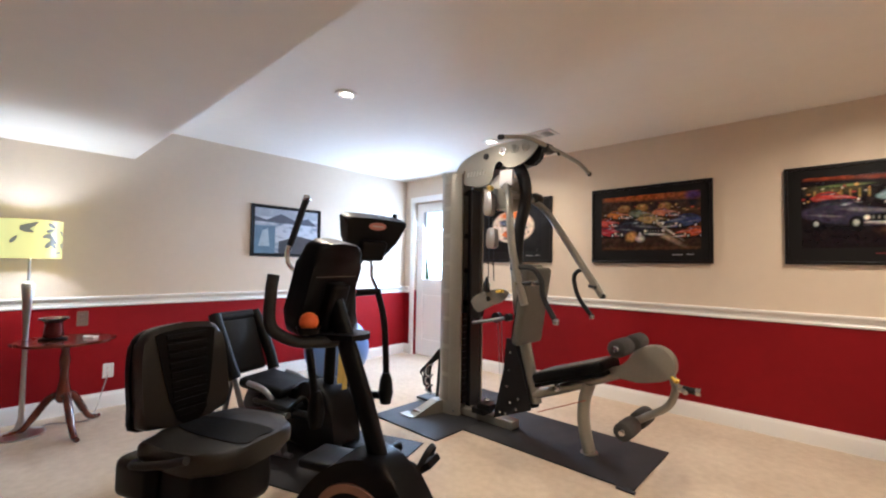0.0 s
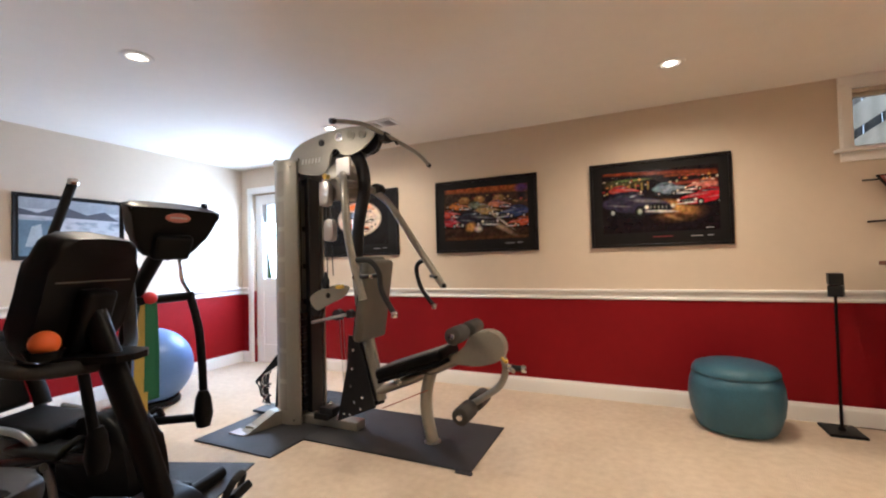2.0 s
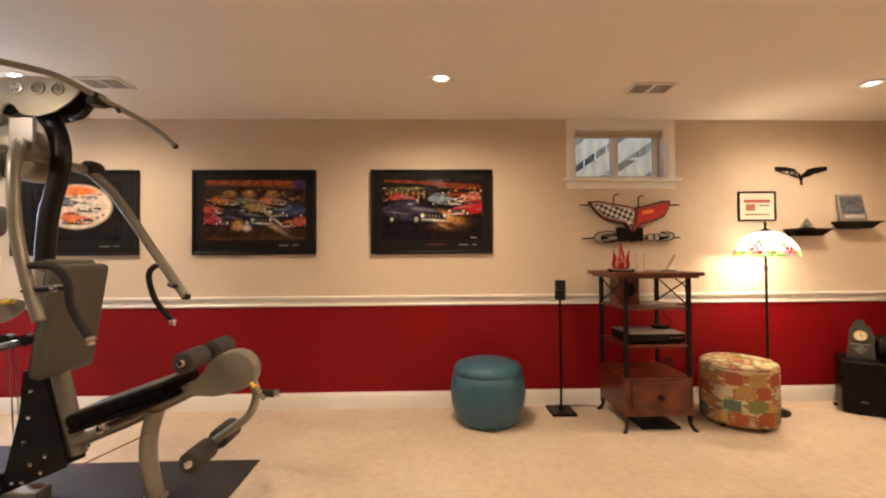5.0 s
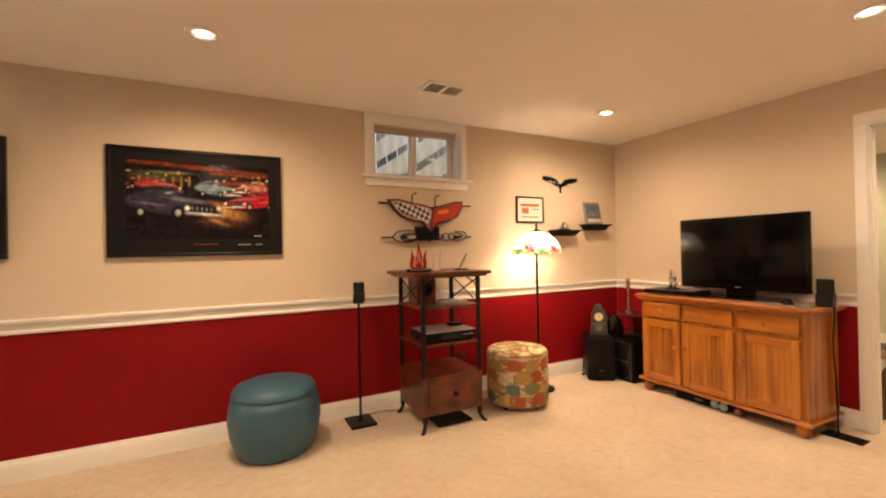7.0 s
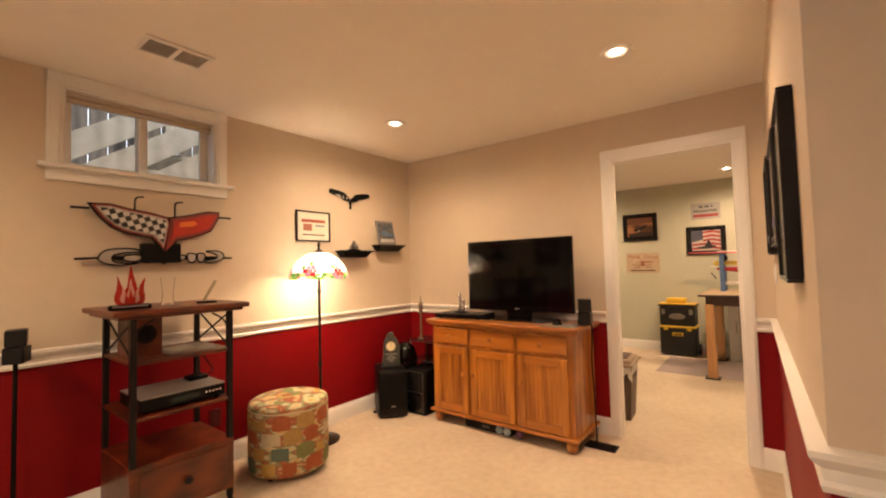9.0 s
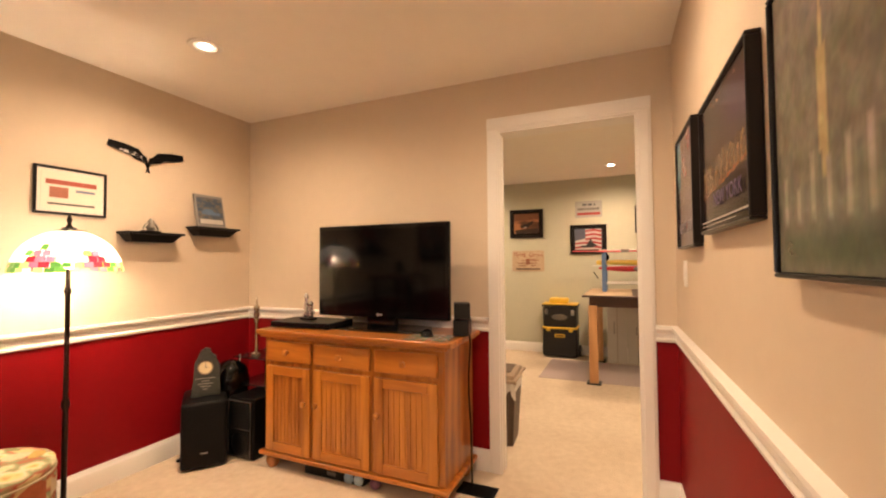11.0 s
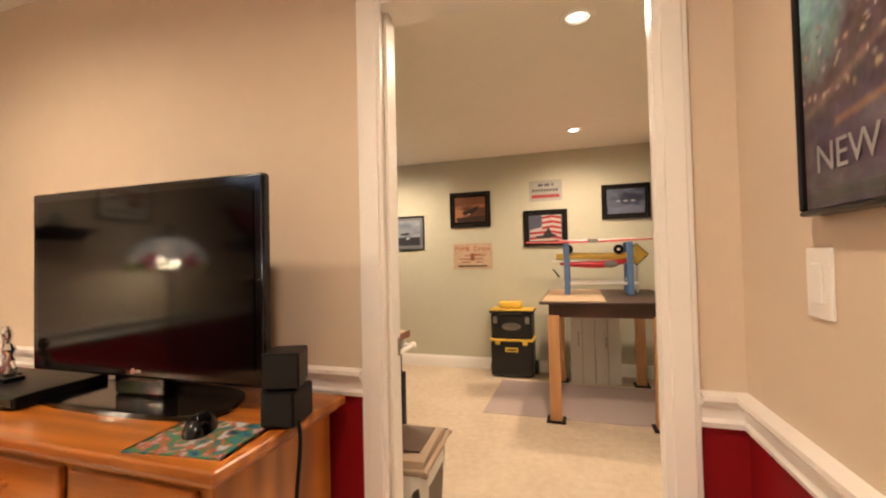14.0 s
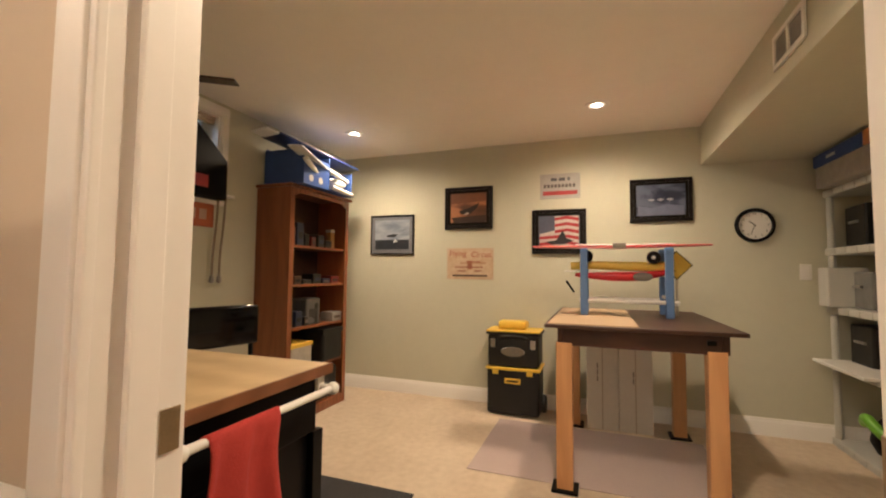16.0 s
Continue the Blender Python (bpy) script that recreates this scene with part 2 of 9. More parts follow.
# ---- structure ----
def wall(name, axis, at, thick, u0, u1, openings, material, split, label, top=CZ + 0.1):
    """A wall along x (axis 'x', its inner face at y=at) or along y, with rectangular openings (u0, u1, z0, z1); the lower field is red."""
    us = sorted({u0, u1, *(v for o in openings for v in o[:2])})
    zs = sorted({-0.1, top, *((split,) if split else ()), *(v for o in openings for v in o[2:])})
    bm = bmesh.new()
    for a, b in zip(us, us[1:]):
        for c, d in zip(zs, zs[1:]):
            mu, mz = (a + b) / 2, (c + d) / 2
            if any(o[0] < mu < o[1] and o[2] < mz < o[3] for o in openings):
                continue
            lo, hi = min(at, at + thick), max(at, at + thick)
            n = len(bm.faces)
            if axis == "x":
                box(a, lo, c, b, hi, d, bm=bm)
            else:
                box(lo, a, c, hi, b, d, bm=bm)
            bm.faces.ensure_lookup_table()
            for f in bm.faces[n:]:
                f.material_index = 1 if split and mz < split else 0
    bmesh.ops.remove_doubles(bm, verts=bm.verts, dist=1e-5)
    ob = part(name, bm, [material, RED] if split else material)
    return tagged(ob, label, "wall", kind="structure")


RAIL_Z = 0.865
DOOR_N = (-3.74, -2.94, -0.1, 2.06)
WIN_1 = (1.915, 2.70, 1.875, 2.304)
DOOR_E = (1.755, 2.55, -0.1, 2.04)
WIN_H = (5.60, 6.55, 1.72, 2.28)
wall("wall_north", "x", NY, 0.22, WX - 0.2, EX, [DOOR_N, WIN_1], CREAM, RAIL_Z, "cream wall with deep red lower field and white chair rail")
wall("wall_west", "y", WX, -0.2, BY - 0.2, NY, [], CREAM, RAIL_Z, "cream wall with deep red lower field and white chair rail")
wall("wall_south", "x", BY, -0.2, WX, BX, [], CREAM, RAIL_Z, "plain cream wall with deep red lower field")
wall("wall_short_west", "y", BX, 0.12, BY - 0.2, SY - 0.12, [], CREAM, RAIL_Z, "cream wall with deep red lower field")
slant = wall("wall_poster", "x", SY, -0.12, BX, EX, [], CREAM, RAIL_Z, "cream wall with deep red lower field behind posters")
for v in slant.data.vertices:
    v.co.y += (SE - SY) * (v.co.x - BX) / (EX - BX)   # it runs a little out of square
wall("wall_doorway", "y", EX, 0.065, HS - 0.2, NY, [DOOR_E], CREAM, RAIL_Z, "cream wall with deep red lower field round the doorway")
wall("wall_hobby_west", "y", EX + 0.065, 0.065, HS - 0.2, HN, [DOOR_E], SAGE, 0, "pale sage wall of the hobby room")
wall("wall_hobby_north", "x", HN, 0.22, EX + 0.065, HX, [WIN_H], SAGE, 0, "pale sage wall with a high window")
wall("wall_hobby_east", "y", HX, 0.2, HS - 0.2, HN + 0.22, [], SAGE, 0, "pale sage wall hung with framed pictures")
wall("wall_hobby_south", "x", HS, -0.2, HW, HX, [], SAGE, 0, "pale sage wall behind shelves")

floor = part("floor", box(WX - 0.2, BY - 0.2, -0.1, HX + 0.2, NY + 0.22, 0), CARPET)
tagged(floor, "beige cut-pile carpet with faint darker mottling", "floor", kind="structure")
bm = box(WX - 0.2, BY - 0.2, CZ, HX + 0.2, NY + 0.22, CZ + 0.1)
tagged(part("ceiling", bm, CEIL), "flat off-white painted ceiling", "ceiling", kind="structure")
tagged(part("ceiling_soffit", box(WX, BY, 2.085, BX, 1.43, CZ - 0.001), CEIL), "lower boxed ceiling bulkhead, off-white", "soffit", kind="structure")
tagged(part("hobby_soffit", box(HW + 0.001, HS, 2.06, HX, 1.19, CZ - 0.001), SAGE), "boxed ceiling bulkhead painted pale sage", "soffit", kind="structure")

RAIL = [(0, 0.829), (0.012, 0.831), (0.016, 0.844), (0.010, 0.853), (0.012, 0.876), (0.024, 0.887), (0.032, 0.899), (0.032, 0.911), (0.0, 0.915)]
BASE = [(0, 0.0), (0.016, 0.0), (0.016, 0.095), (0.012, 0.108), (0.007, 0.116), (0.006, 0.126), (0, 0.128)]
C = 0.080   # casing width
for name, prof, label in (("chair_rail", RAIL, "white moulded chair rail"), ("baseboard", BASE, "white moulded baseboard")):
    runs = [[(DOOR_N[0] - C, NY), (WX, NY), (WX, BY), (BX, BY), (BX, SY), (EX, SE), (EX, DOOR_E[0] + 0.027 - C)],
            [(EX, DOOR_E[1] - 0.028 + C), (EX, NY), (DOOR_N[1] + C, NY)]]
    for path in runs:
        tagged(part(name, run(prof, path), TRIM, auto=30), label, "trim", kind="structure")
hob = [[(HW, DOOR_E[0] - C), (HW, HS), (HX, HS), (HX, HN), (HW, HN), (HW, DOOR_E[1] + C)]]
for path in hob:
    tagged(part("baseboard", run(BASE, path), TRIM, auto=30), "white moulded baseboard", "trim", kind="structure")


def casing(name, axis, at, side, u0, u1, z0, z1, label, sill=False, w=C):
    """Moulded trim round an opening on one wall face; side +1 or -1 is the way it stands out."""
    root = thing(name, Matrix.Identity(4), label, "trim", kind="structure")

    def bar(nm, a0, b0, a1, b1):
        for k, (inset, depth) in enumerate(((0.0, 0.014), (0.012, 0.020))):
            lo, hi = sorted((at, at + side * depth))
            vert = (b1 - b0) > (a1 - a0)
            aa, ab = (a0 + inset, a1 - inset * 1.6) if vert else (a0, a1)
            ba, bb = (b0, b1) if vert else (b0 + inset, b1 - inset * 1.6)
            args = (aa, lo, ba, ab, hi, bb) if axis == "x" else (lo, aa, ba, hi, ab, bb)
            part(nm, box(*args, bevel=0.003), TRIM, root)
    bar("side_casing", u0 - w, z0, u0, z1)
    bar("side_casing", u1, z0, u1 + w, z1)
    bar("head_casing", u0 - w, z1, u1 + w, z1 + w)
    return root


casing("door_casing", "y", EX, -1, DOOR_E[0] + 0.027, DOOR_E[1] - 0.028, 0, DOOR_E[3], "white moulded casing round the hobby room doorway")
casing("door_casing", "y", HW, 1, DOOR_E[0], DOOR_E[1], 0, DOOR_E[3], "white moulded casing on the hobby room side")
casing("door_casing", "x", NY, -1, DOOR_N[0], DOOR_N[1], 0, DOOR_N[3], "white casing round the garden door")
casing("window_casing", "x", NY, -1, WIN_1[0], WIN_1[1], WIN_1[2], WIN_1[3], "white casing round the small basement window", w=0.07)
casing("window_casing", "x", HN, -1, WIN_H[0], WIN_H[1], WIN_H[2], WIN_H[3], "white casing round the hobby room window", w=0.07)

# ---- fittings ----
TRIMW = mat("white_metal_trim", (0.82, 0.80, 0.76), 0.3, vary=0.03)
dl = thing("recessed_downlight", pose(0, 0, 0), "round white recessed downlight, lit warm", "downlight", "recessed downlights")
part("trim_ring", lathe([(0.052, -0.003), (0.056, -0.008), (0.078, -0.007), (0.083, 0.0), (0.052, 0.0)], 32), TRIMW, dl, auto=40)
part("bulb", lathe([(0, -0.006), (0.02, -0.006), (0.034, -0.003)], 24), BULB, dl, "glowing reflector bulb")
# the bulb's light on the ring is put in as weak emission
part("reflector", lathe([(0.034, -0.003), (0.044, -0.004), (0.052, -0.002)], 24), glow("reflector_glow", (1.0, 0.80, 0.55), 1.2), dl, "white reflector ring with a weak glow of its own")
for k, (dx, dy) in enumerate(DOWNLIGHTS + HOBBY_DOWNLIGHTS):
    if k:
        copy_thing(dl, pose(dx, dy, CZ - 0.0005))
dl.matrix_basis = pose(*DOWNLIGHTS[0], CZ - 0.0005)

DARKGREY = mat("dark_vent_gap", (0.10, 0.09, 0.08), 0.7)


def vent(m, w, h, n, label):
    """A register: frame, two banks of slats, dark backing; faces down (-z)."""
    v = thing("air_vent", m, label, "vent", "air vents")
    part("backing", box(-w / 2, -h / 2, -0.004, w / 2, h / 2, -0.001), DARKGREY, v)
    f = 0.022
    for a in ((-w / 2 - f, -h / 2 - f, w / 2 + f, -h / 2), (-w / 2 - f, h / 2, w / 2 + f, h / 2 + f), (-w / 2 - f, -h / 2, -w / 2, h / 2), (w / 2, -h / 2, w / 2 + f, h / 2), (-0.01, -h / 2, 0.01, h / 2)):
        part("frame", box(a[0], a[1], -0.012, a[2], a[3], -0.001, bevel=0.002), TRIMW, v)
    for bank in (-1, 1):
        x0, x1 = (-w / 2, -0.01) if bank < 0 else (0.01, w / 2)
        for k in range(n):
            y = -h / 2 + (k + 0.5) * h / n
            part("slat", box(x0, -h / n * 0.32, -0.0012, x1, h / n * 0.32, 0.0012, m=pose(0, y, -0.008, 38)), TRIMW, v)
    return v


vent(pose(2.21, 3.90, CZ), 0.26, 0.14, 8, "white ceiling air register with angled slats")
vent(pose(-1.40, 3.86, CZ), 0.24, 0.14, 8, "white ceiling air register with angled slats")
vent(pose(6.485, 1.191, 2.205, 90), 0.27, 0.115, 8, "white air register set in the bulkhead side")

# garden door: half-glazed white leaf
PANE_LIT = glass("door_glass")
d = thing("door_1", pose(DOOR_N[0], NY + 0.06, 0), "white half-glazed garden door, closed, flooded with daylight", "door", kind="structure")
W = DOOR_N[1] - DOOR_N[0]
for a in ((0.004, 0.005, 0.12, 2.05), (W - 0.12, 0.005, W - 0.004, 2.05), (0.12, 1.93, W - 0.12, 2.05), (0.12, 0.86, W - 0.12, 1.02), (0.12, 0.005, W - 0.12, 0.22)):
    part("stile", box(a[0], -0.02, a[1], a[2], 0.02, a[3], bevel=0.002), TRIM, d)
part("lower_panel", box(0.12, -0.010, 0.22, W - 0.12, 0.010, 0.86), TRIM, d)
part("panel_field", box(0.16, -0.017, 0.27, W - 0.16, -0.010, 0.81, bevel=0.004), TRIM, d)
pane = part("pane", box(0.12, -0.004, 1.02, W - 0.12, 0.004, 1.93), PANE_LIT, d, "clear glass pane")
pane.visible_shadow = False
knob = part("door_knob", lathe([(0, 0), (0.028, 0.0), (0.028, 0.006), (0.011, 0.012), (0.011, 0.03), (0.026, 0.042), (0.028, 0.055), (0.018, 0.066), (0, 0.068)], 20, m=pose(W - 0.06, -0.02, 0.95, 90)), CHROME, d, "brushed knob", auto=40)
for hz in (0.25, 1.05, 1.80):
    part("hinge", tube([(0.004, -0.026, hz - 0.045), (0.004, -0.026, hz + 0.045)], 0.007, 8), CHROME, d, "steel hinge")

# doorway jambs, stops, hinges and strike plate
jl = thing("door_jamb", pose(EX, 0, 0), "white painted jamb lining the doorway", "trim", kind="structure")
part("jamb_side", box(-0.002, DOOR_E[0] - 0.001, 0, HW - EX + 0.002, DOOR_E[0] + 0.012, 2.04), TRIM, jl)
part("jamb_side", box(-0.002, DOOR_E[1] - 0.012, 0, HW - EX + 0.002, DOOR_E[1] + 0.001, 2.04), TRIM, jl)
part("jamb_head", box(-0.002, DOOR_E[0] + 0.012, 2.028, HW - EX + 0.002, DOOR_E[1] - 0.012, 2.041), TRIM, jl)
part("stop", box(0.045, DOOR_E[1] - 0.024, 0, 0.085, DOOR_E[1] - 0.012, 2.028, bevel=0.002), TRIM, jl)
part("stop", box(0.045, DOOR_E[0] + 0.012, 0, 0.085, DOOR_E[0] + 0.022, 2.028, bevel=0.002), TRIM, jl)
BRASS = mat("dull_brass", (0.42, 0.33, 0.22), 0.35, 1.0, vary=0.2, scale=30)
for hz in (0.22, 1.00, 1.78):
    hp = part("hinge_plate", box(0.088, DOOR_E[0] + 0.012, hz - 0.052, 0.131, DOOR_E[0] + 0.0145, hz + 0.052, bevel=0.001), BRASS, jl, "dull metal hinge leaf")
    for dz in (-0.03, 0.0, 0.03):
        part("screw", lathe([(0, 0), (0.004, 0), (0.003, 0.0015), (0, 0.0015)], 8, m=pose(0.116, DOOR_E[0] + 0.0145, hz + dz, -90)), BRASS, hp)
part("strike_plate", box(0.095, DOOR_E[1] - 0.0145, 0.93, 0.125, DOOR_E[1] - 0.012, 0.99, bevel=0.001), BRASS, jl, "dull metal strike plate")

# small slider windows
def window(name, y, x0, x1, z0, z1, face, label, blind=True):
    """Two-sash slider set back in the wall, with stool, apron and a raised blind."""
    w = thing(name, pose(x0, y, z0), label, "window", kind="structure")
    W, H = x1 - x0, z1 - z0
    dp = y - face
    for a in ((0, -dp, 0.0, 0.010, 0.05, H), (W - 0.010, -dp, 0, W, 0.05, H), (0.010, -dp, H - 0.010, W - 0.010, 0.05, H), (0.010, -dp, 0, W - 0.010, 0.05, 0.010)):
        part("reveal", box(*a), TRIM, w)
    for x, off in ((0.010, 0.012), (W / 2 - 0.02, -0.012)):
        sw = W / 2 + 0.01
        f = part("sash", box(x, off - 0.012, 0.010, x + sw, off + 0.012, 0.045, bevel=0.003), TRIM, w)
        part("sash_rail", box(x, off - 0.012, H - 0.045, x + sw, off + 0.012, H - 0.010, bevel=0.003), TRIM, f)
        part("sash_stile", box(x, off - 0.012, 0.045, x + 0.048, off + 0.012, H - 0.045, bevel=0.003), TRIM, f)
        part("sash_stile", box(x + sw - 0.048, off - 0.012, 0.045, x + sw, off + 0.012, H - 0.045, bevel=0.003), TRIM, f)
        p = part("pane", box(x + 0.048, off - 0.003, 0.045, x + sw - 0.048, off + 0.003, H - 0.045), GLASS, w)
        p.visible_shadow = False
    part("window_stool", box(-0.105, -dp - 0.055, -0.022, W + 0.105, -dp, -0.001, bevel=0.005), TRIM, w)
    part("apron", box(-0.07, -dp - 0.016, -0.085, W + 0.07, -dp, -0.022, bevel=0.003), TRIM, w)
    if blind:
        b = part("blind_headrail", box(0.014, -dp + 0.03, H - 0.040, W - 0.014, -dp + 0.07, H - 0.011, bevel=0.003), FABRIC_BLIND, w, "beige raised blind")
        for k in range(2):
            part("blind_fold", box(0.016, -dp + 0.034, H - 0.050 - 0.008 * (k + 1), W - 0.016, -dp + 0.066, H - 0.046 - 0.008 * k, bevel=0.002), FABRIC_BLIND, b)
    return w


FABRIC_BLIND = mat("beige_blind_fabric", (0.55, 0.47, 0.36), 0.9, vary=0.1, scale=20, bump=0.2, bscale=300)
window("window_1", NY + 0.13, *WIN_1, NY, "small white sliding basement window with raised beige blind")
window("window_2", HN + 0.13, *WIN_H, HN, "small white sliding basement window with raised blind")

# outside: lawn, deck stairs seen through the small window
GRASS = mat("lawn", (0.05, 0.09, 0.03), 0.95, vary=0.4, scale=3, bump=0.6, bscale=40)
DECKW = wood("weathered_deck_wood", (0.36, 0.32, 0.23), (0.55, 0.50, 0.38), (4, 4, 4), 0.8, 0.0)
BACKING = wood("shade_toned_boards", (0.08, 0.068, 0.05), (0.20, 0.17, 0.13), (6, 6, 2), 0.8, 0.0)
BOUNCE = mat("pale_bounce_ground", (0.50, 0.48, 0.45), 0.95, vary=0.5, scale=30, bump=1.0, bscale=60)
tagged(part("patio", box(-5.2, NY + 0.22, -0.4, -1.6, NY + 3.4, -0.02), mat("patio_concrete", (0.45, 0.43, 0.40), 0.9, vary=0.2, scale=4, bump=0.4)), "pale concrete patio by the garden door", "patio", kind="structure")
bm = box(-1.6, NY + 0.221, -0.5, 60, NY + 80, 1.50)
box(-60, NY + 3.4, -0.5, -1.6, NY + 80, 1.50, bm=bm)
box(-60, NY + 0.221, -0.5, -5.2, NY + 3.4, 1.50, bm=bm)
tagged(part("ground", bm, GRASS), "mown lawn outside the house, level with the basement windows", "ground", kind="structure")
# added pale ground below the sill, unseen: bounces sun onto the ceiling
tagged(part("bounce_bed", box(0.9, NY + 0.222, 1.45, 5.0, NY + 1.98, 1.512), BOUNCE), "unseen pale ground added to bounce sunlight up through the window", "ground", kind="structure")
# added backing boards, coloured dark to give the shaded gaps behind the stair
sk = thing("stair_backing", pose(2.6, NY + 2.0, 1.50), "board backing added behind the stair, its shade put into a dark colour", "fence", world=True)
for k in range(20):
    part("board", box(1.10 + 0.15 * k, NY + 2.0, 1.501, 1.24 + 0.15 * k, NY + 2.022, 3.3 + 0.02 * (k % 3), bevel=0.003), BACKING, sk)
st = thing("deck_stair", pose(2.2, NY + 1.0, 1.50), "weathered wooden deck stair outside the window", "stair", world=True)
for k in range(3):
    part("stringer", box(-1.25, -0.02, -0.085, 1.25, 0.02, 0.085, m=pose(2.4 + 0.05 * k, NY + 0.60 + 0.15 * k, 1.84 + 0.31 * k, 0, -34)), DECKW, st)
for k in range(5):
    part("tread", box(1.75 + 0.24 * k, NY + 1.0, 1.62 + 0.16 * k, 2.02 + 0.24 * k, NY + 1.8, 1.655 + 0.16 * k, bevel=0.004), DECKW, st)
part("stair_post", box(3.02, NY + 1.82, 1.50, 3.11, NY + 1.91, 2.9), DECKW, st)
part("stair_post", box(1.55, NY + 1.82, 1.50, 1.64, NY + 1.91, 2.3), DECKW, st)

tagged(part("backdrop", box(-90, NY + 62, 1.4, 90, NY + 62.5, 50), glow("pale_overcast_sky", (0.86, 0.93, 1.0), 1.15)), "pale hazy sky beyond the lawn", "backdrop", kind="structure")


# outlets and switches
def plate(m, label, kind_, name="wall_switch", cover=None):
    s = thing(name, m, label, kind_)
    part("plate", box(-0.036, -0.006, -0.058, 0.036, 0, 0.058, bevel=0.003), cover or TRIMW, s)
    if name == "wall_switch":
        part("rocker", box(-0.016, -0.010, -0.033, 0.016, -0.006, 0.033, bevel=0.002), TRIMW, s)
    else:
        for dz in (-0.02, 0.02):
            o = part("socket", box(-0.017, -0.0085, dz - 0.014, 0.017, -0.006, dz + 0.014, bevel=0.004), cover or TRIMW, s)
            for dx in (-0.006, 0.006):
                part("slot", box(dx - 0.001, -0.0090, dz - 0.004, dx + 0.001, -0.0084, dz + 0.006), DARKGREY, o)
    return s


plate(pose(-2.79, NY, 1.21), "white rocker light switch beside the garden door", "switch")
plate(pose(4.325, SY + 0.0426, 1.19, 0, 0, 181.3), "white rocker light switch under the poster", "switch")
plate(pose(HX, 0.537, 1.21, 0, 0, -90), "white light switch on the sage wall", "switch")
BROWNPL = mat("brown_plate", (0.16, 0.10, 0.07), 0.5)
plate(pose(2.69, NY, 0.32), "dark red outlet plate on the red wall", "outlet", "wall_outlet", mat("dark_red_plate", (0.10, 0.012, 0.012), 0.35))
plate(pose(WX, 1.312, 0.30, 0, 0, 90), "white outlet with a plugged-in lamp cord", "outlet", "wall_outlet")
plate(pose(WX, 1.134, 0.74, 0, 0, 90), "brown wall plate above the side table", "outlet", "wall_outlet", BROWNPL)
plate(pose(5.9, HN, 0.35), "white outlet on the sage wall", "outlet", "wall_outlet")
fv = thing("floor_vent", pose(4.41, 2.605, 0.001, 0, 0, 90), "dark brown metal floor register by the sideboard", "vent")
part("frame", box(-0.105, -0.06, 0, 0.105, 0.06, 0.006, bevel=0.002), BLACK, fv)
for k in range(10):
    part("slat", box(-0.09, -0.050 + k * 0.010, 0.006, 0.09, -0.045 + k * 0.010, 0.009), BLACK, fv)

# ---- pictures ----
def emb(name, stops, scale, seed, rough=0.35, dist=1.5):
    """Painterly patches: noise through a row of (place, colour) stops."""
    m = bpy.data.materials.new(name)
    m.use_nodes = True
    nt = m.node_tree
    b = nt.nodes["Principled BSDF"]
    b.inputs["Roughness"].default_value = rough
    co, mp = nt.nodes.new("ShaderNodeTexCoord"), nt.nodes.new("ShaderNodeMapping")
    mp.inputs["Location"].default_value = (seed * 3.7, seed * 1.3, seed * 2.1)
    mp.inputs["Scale"].default_value = (scale, scale, scale * 2.2)
    n = nt.nodes.new("ShaderNodeTexNoise")
    n.inputs["Scale"].default_value, n.inputs["Detail"].default_value, n.inputs["Distortion"].default_value = 1, 4, dist
    v = nt.nodes.new("ShaderNodeTexVoronoi")
    v.inputs["Scale"].default_value = 1.7
    mx = nt.nodes.new("ShaderNodeMath")
    mx.operation = "MULTIPLY_ADD"
    mx.inputs[1].default_value = 0.35
    r = nt.nodes.new("ShaderNodeValToRGB")
    el = r.color_ramp.elements
    while len(el) < len(stops):
        el.new(0.5)
    for e, (p, c) in zip(el, stops):
        e.position, e.color = p, (*c, 1)
    nt.links.new(co.outputs["Object"], mp.inputs[0])
    nt.links.new(mp.outputs[0], n.inputs["Vector"])
    nt.links.new(mp.outputs[0], v.inputs["Vector"])
    nt.links.new(v.outputs["Distance"], mx.inputs[0])
    nt.links.new(n.outputs[0], mx.inputs[2])
    nt.links.new(mx.outputs[0], r.inputs[0])
    nt.links.new(r.outputs[0], b.inputs["Base Color"])
    return m


# ---- painted prints: colour fields worked up with brush-like dabs ----
PAINTED = bpy.data.materials.new("painted_print")
PAINTED.use_nodes = True
_b = PAINTED.node_tree.nodes["Principled BSDF"]
_b.inputs["Roughness"].default_value, _b.inputs["Specular IOR Level"].default_value = 0.16, 0.25
_a = PAINTED.node_tree.nodes.new("ShaderNodeAttribute")
_a.attribute_name = "paint"
PAINTED.node_tree.links.new(_a.outputs["Color"], _b.inputs["Base Color"])


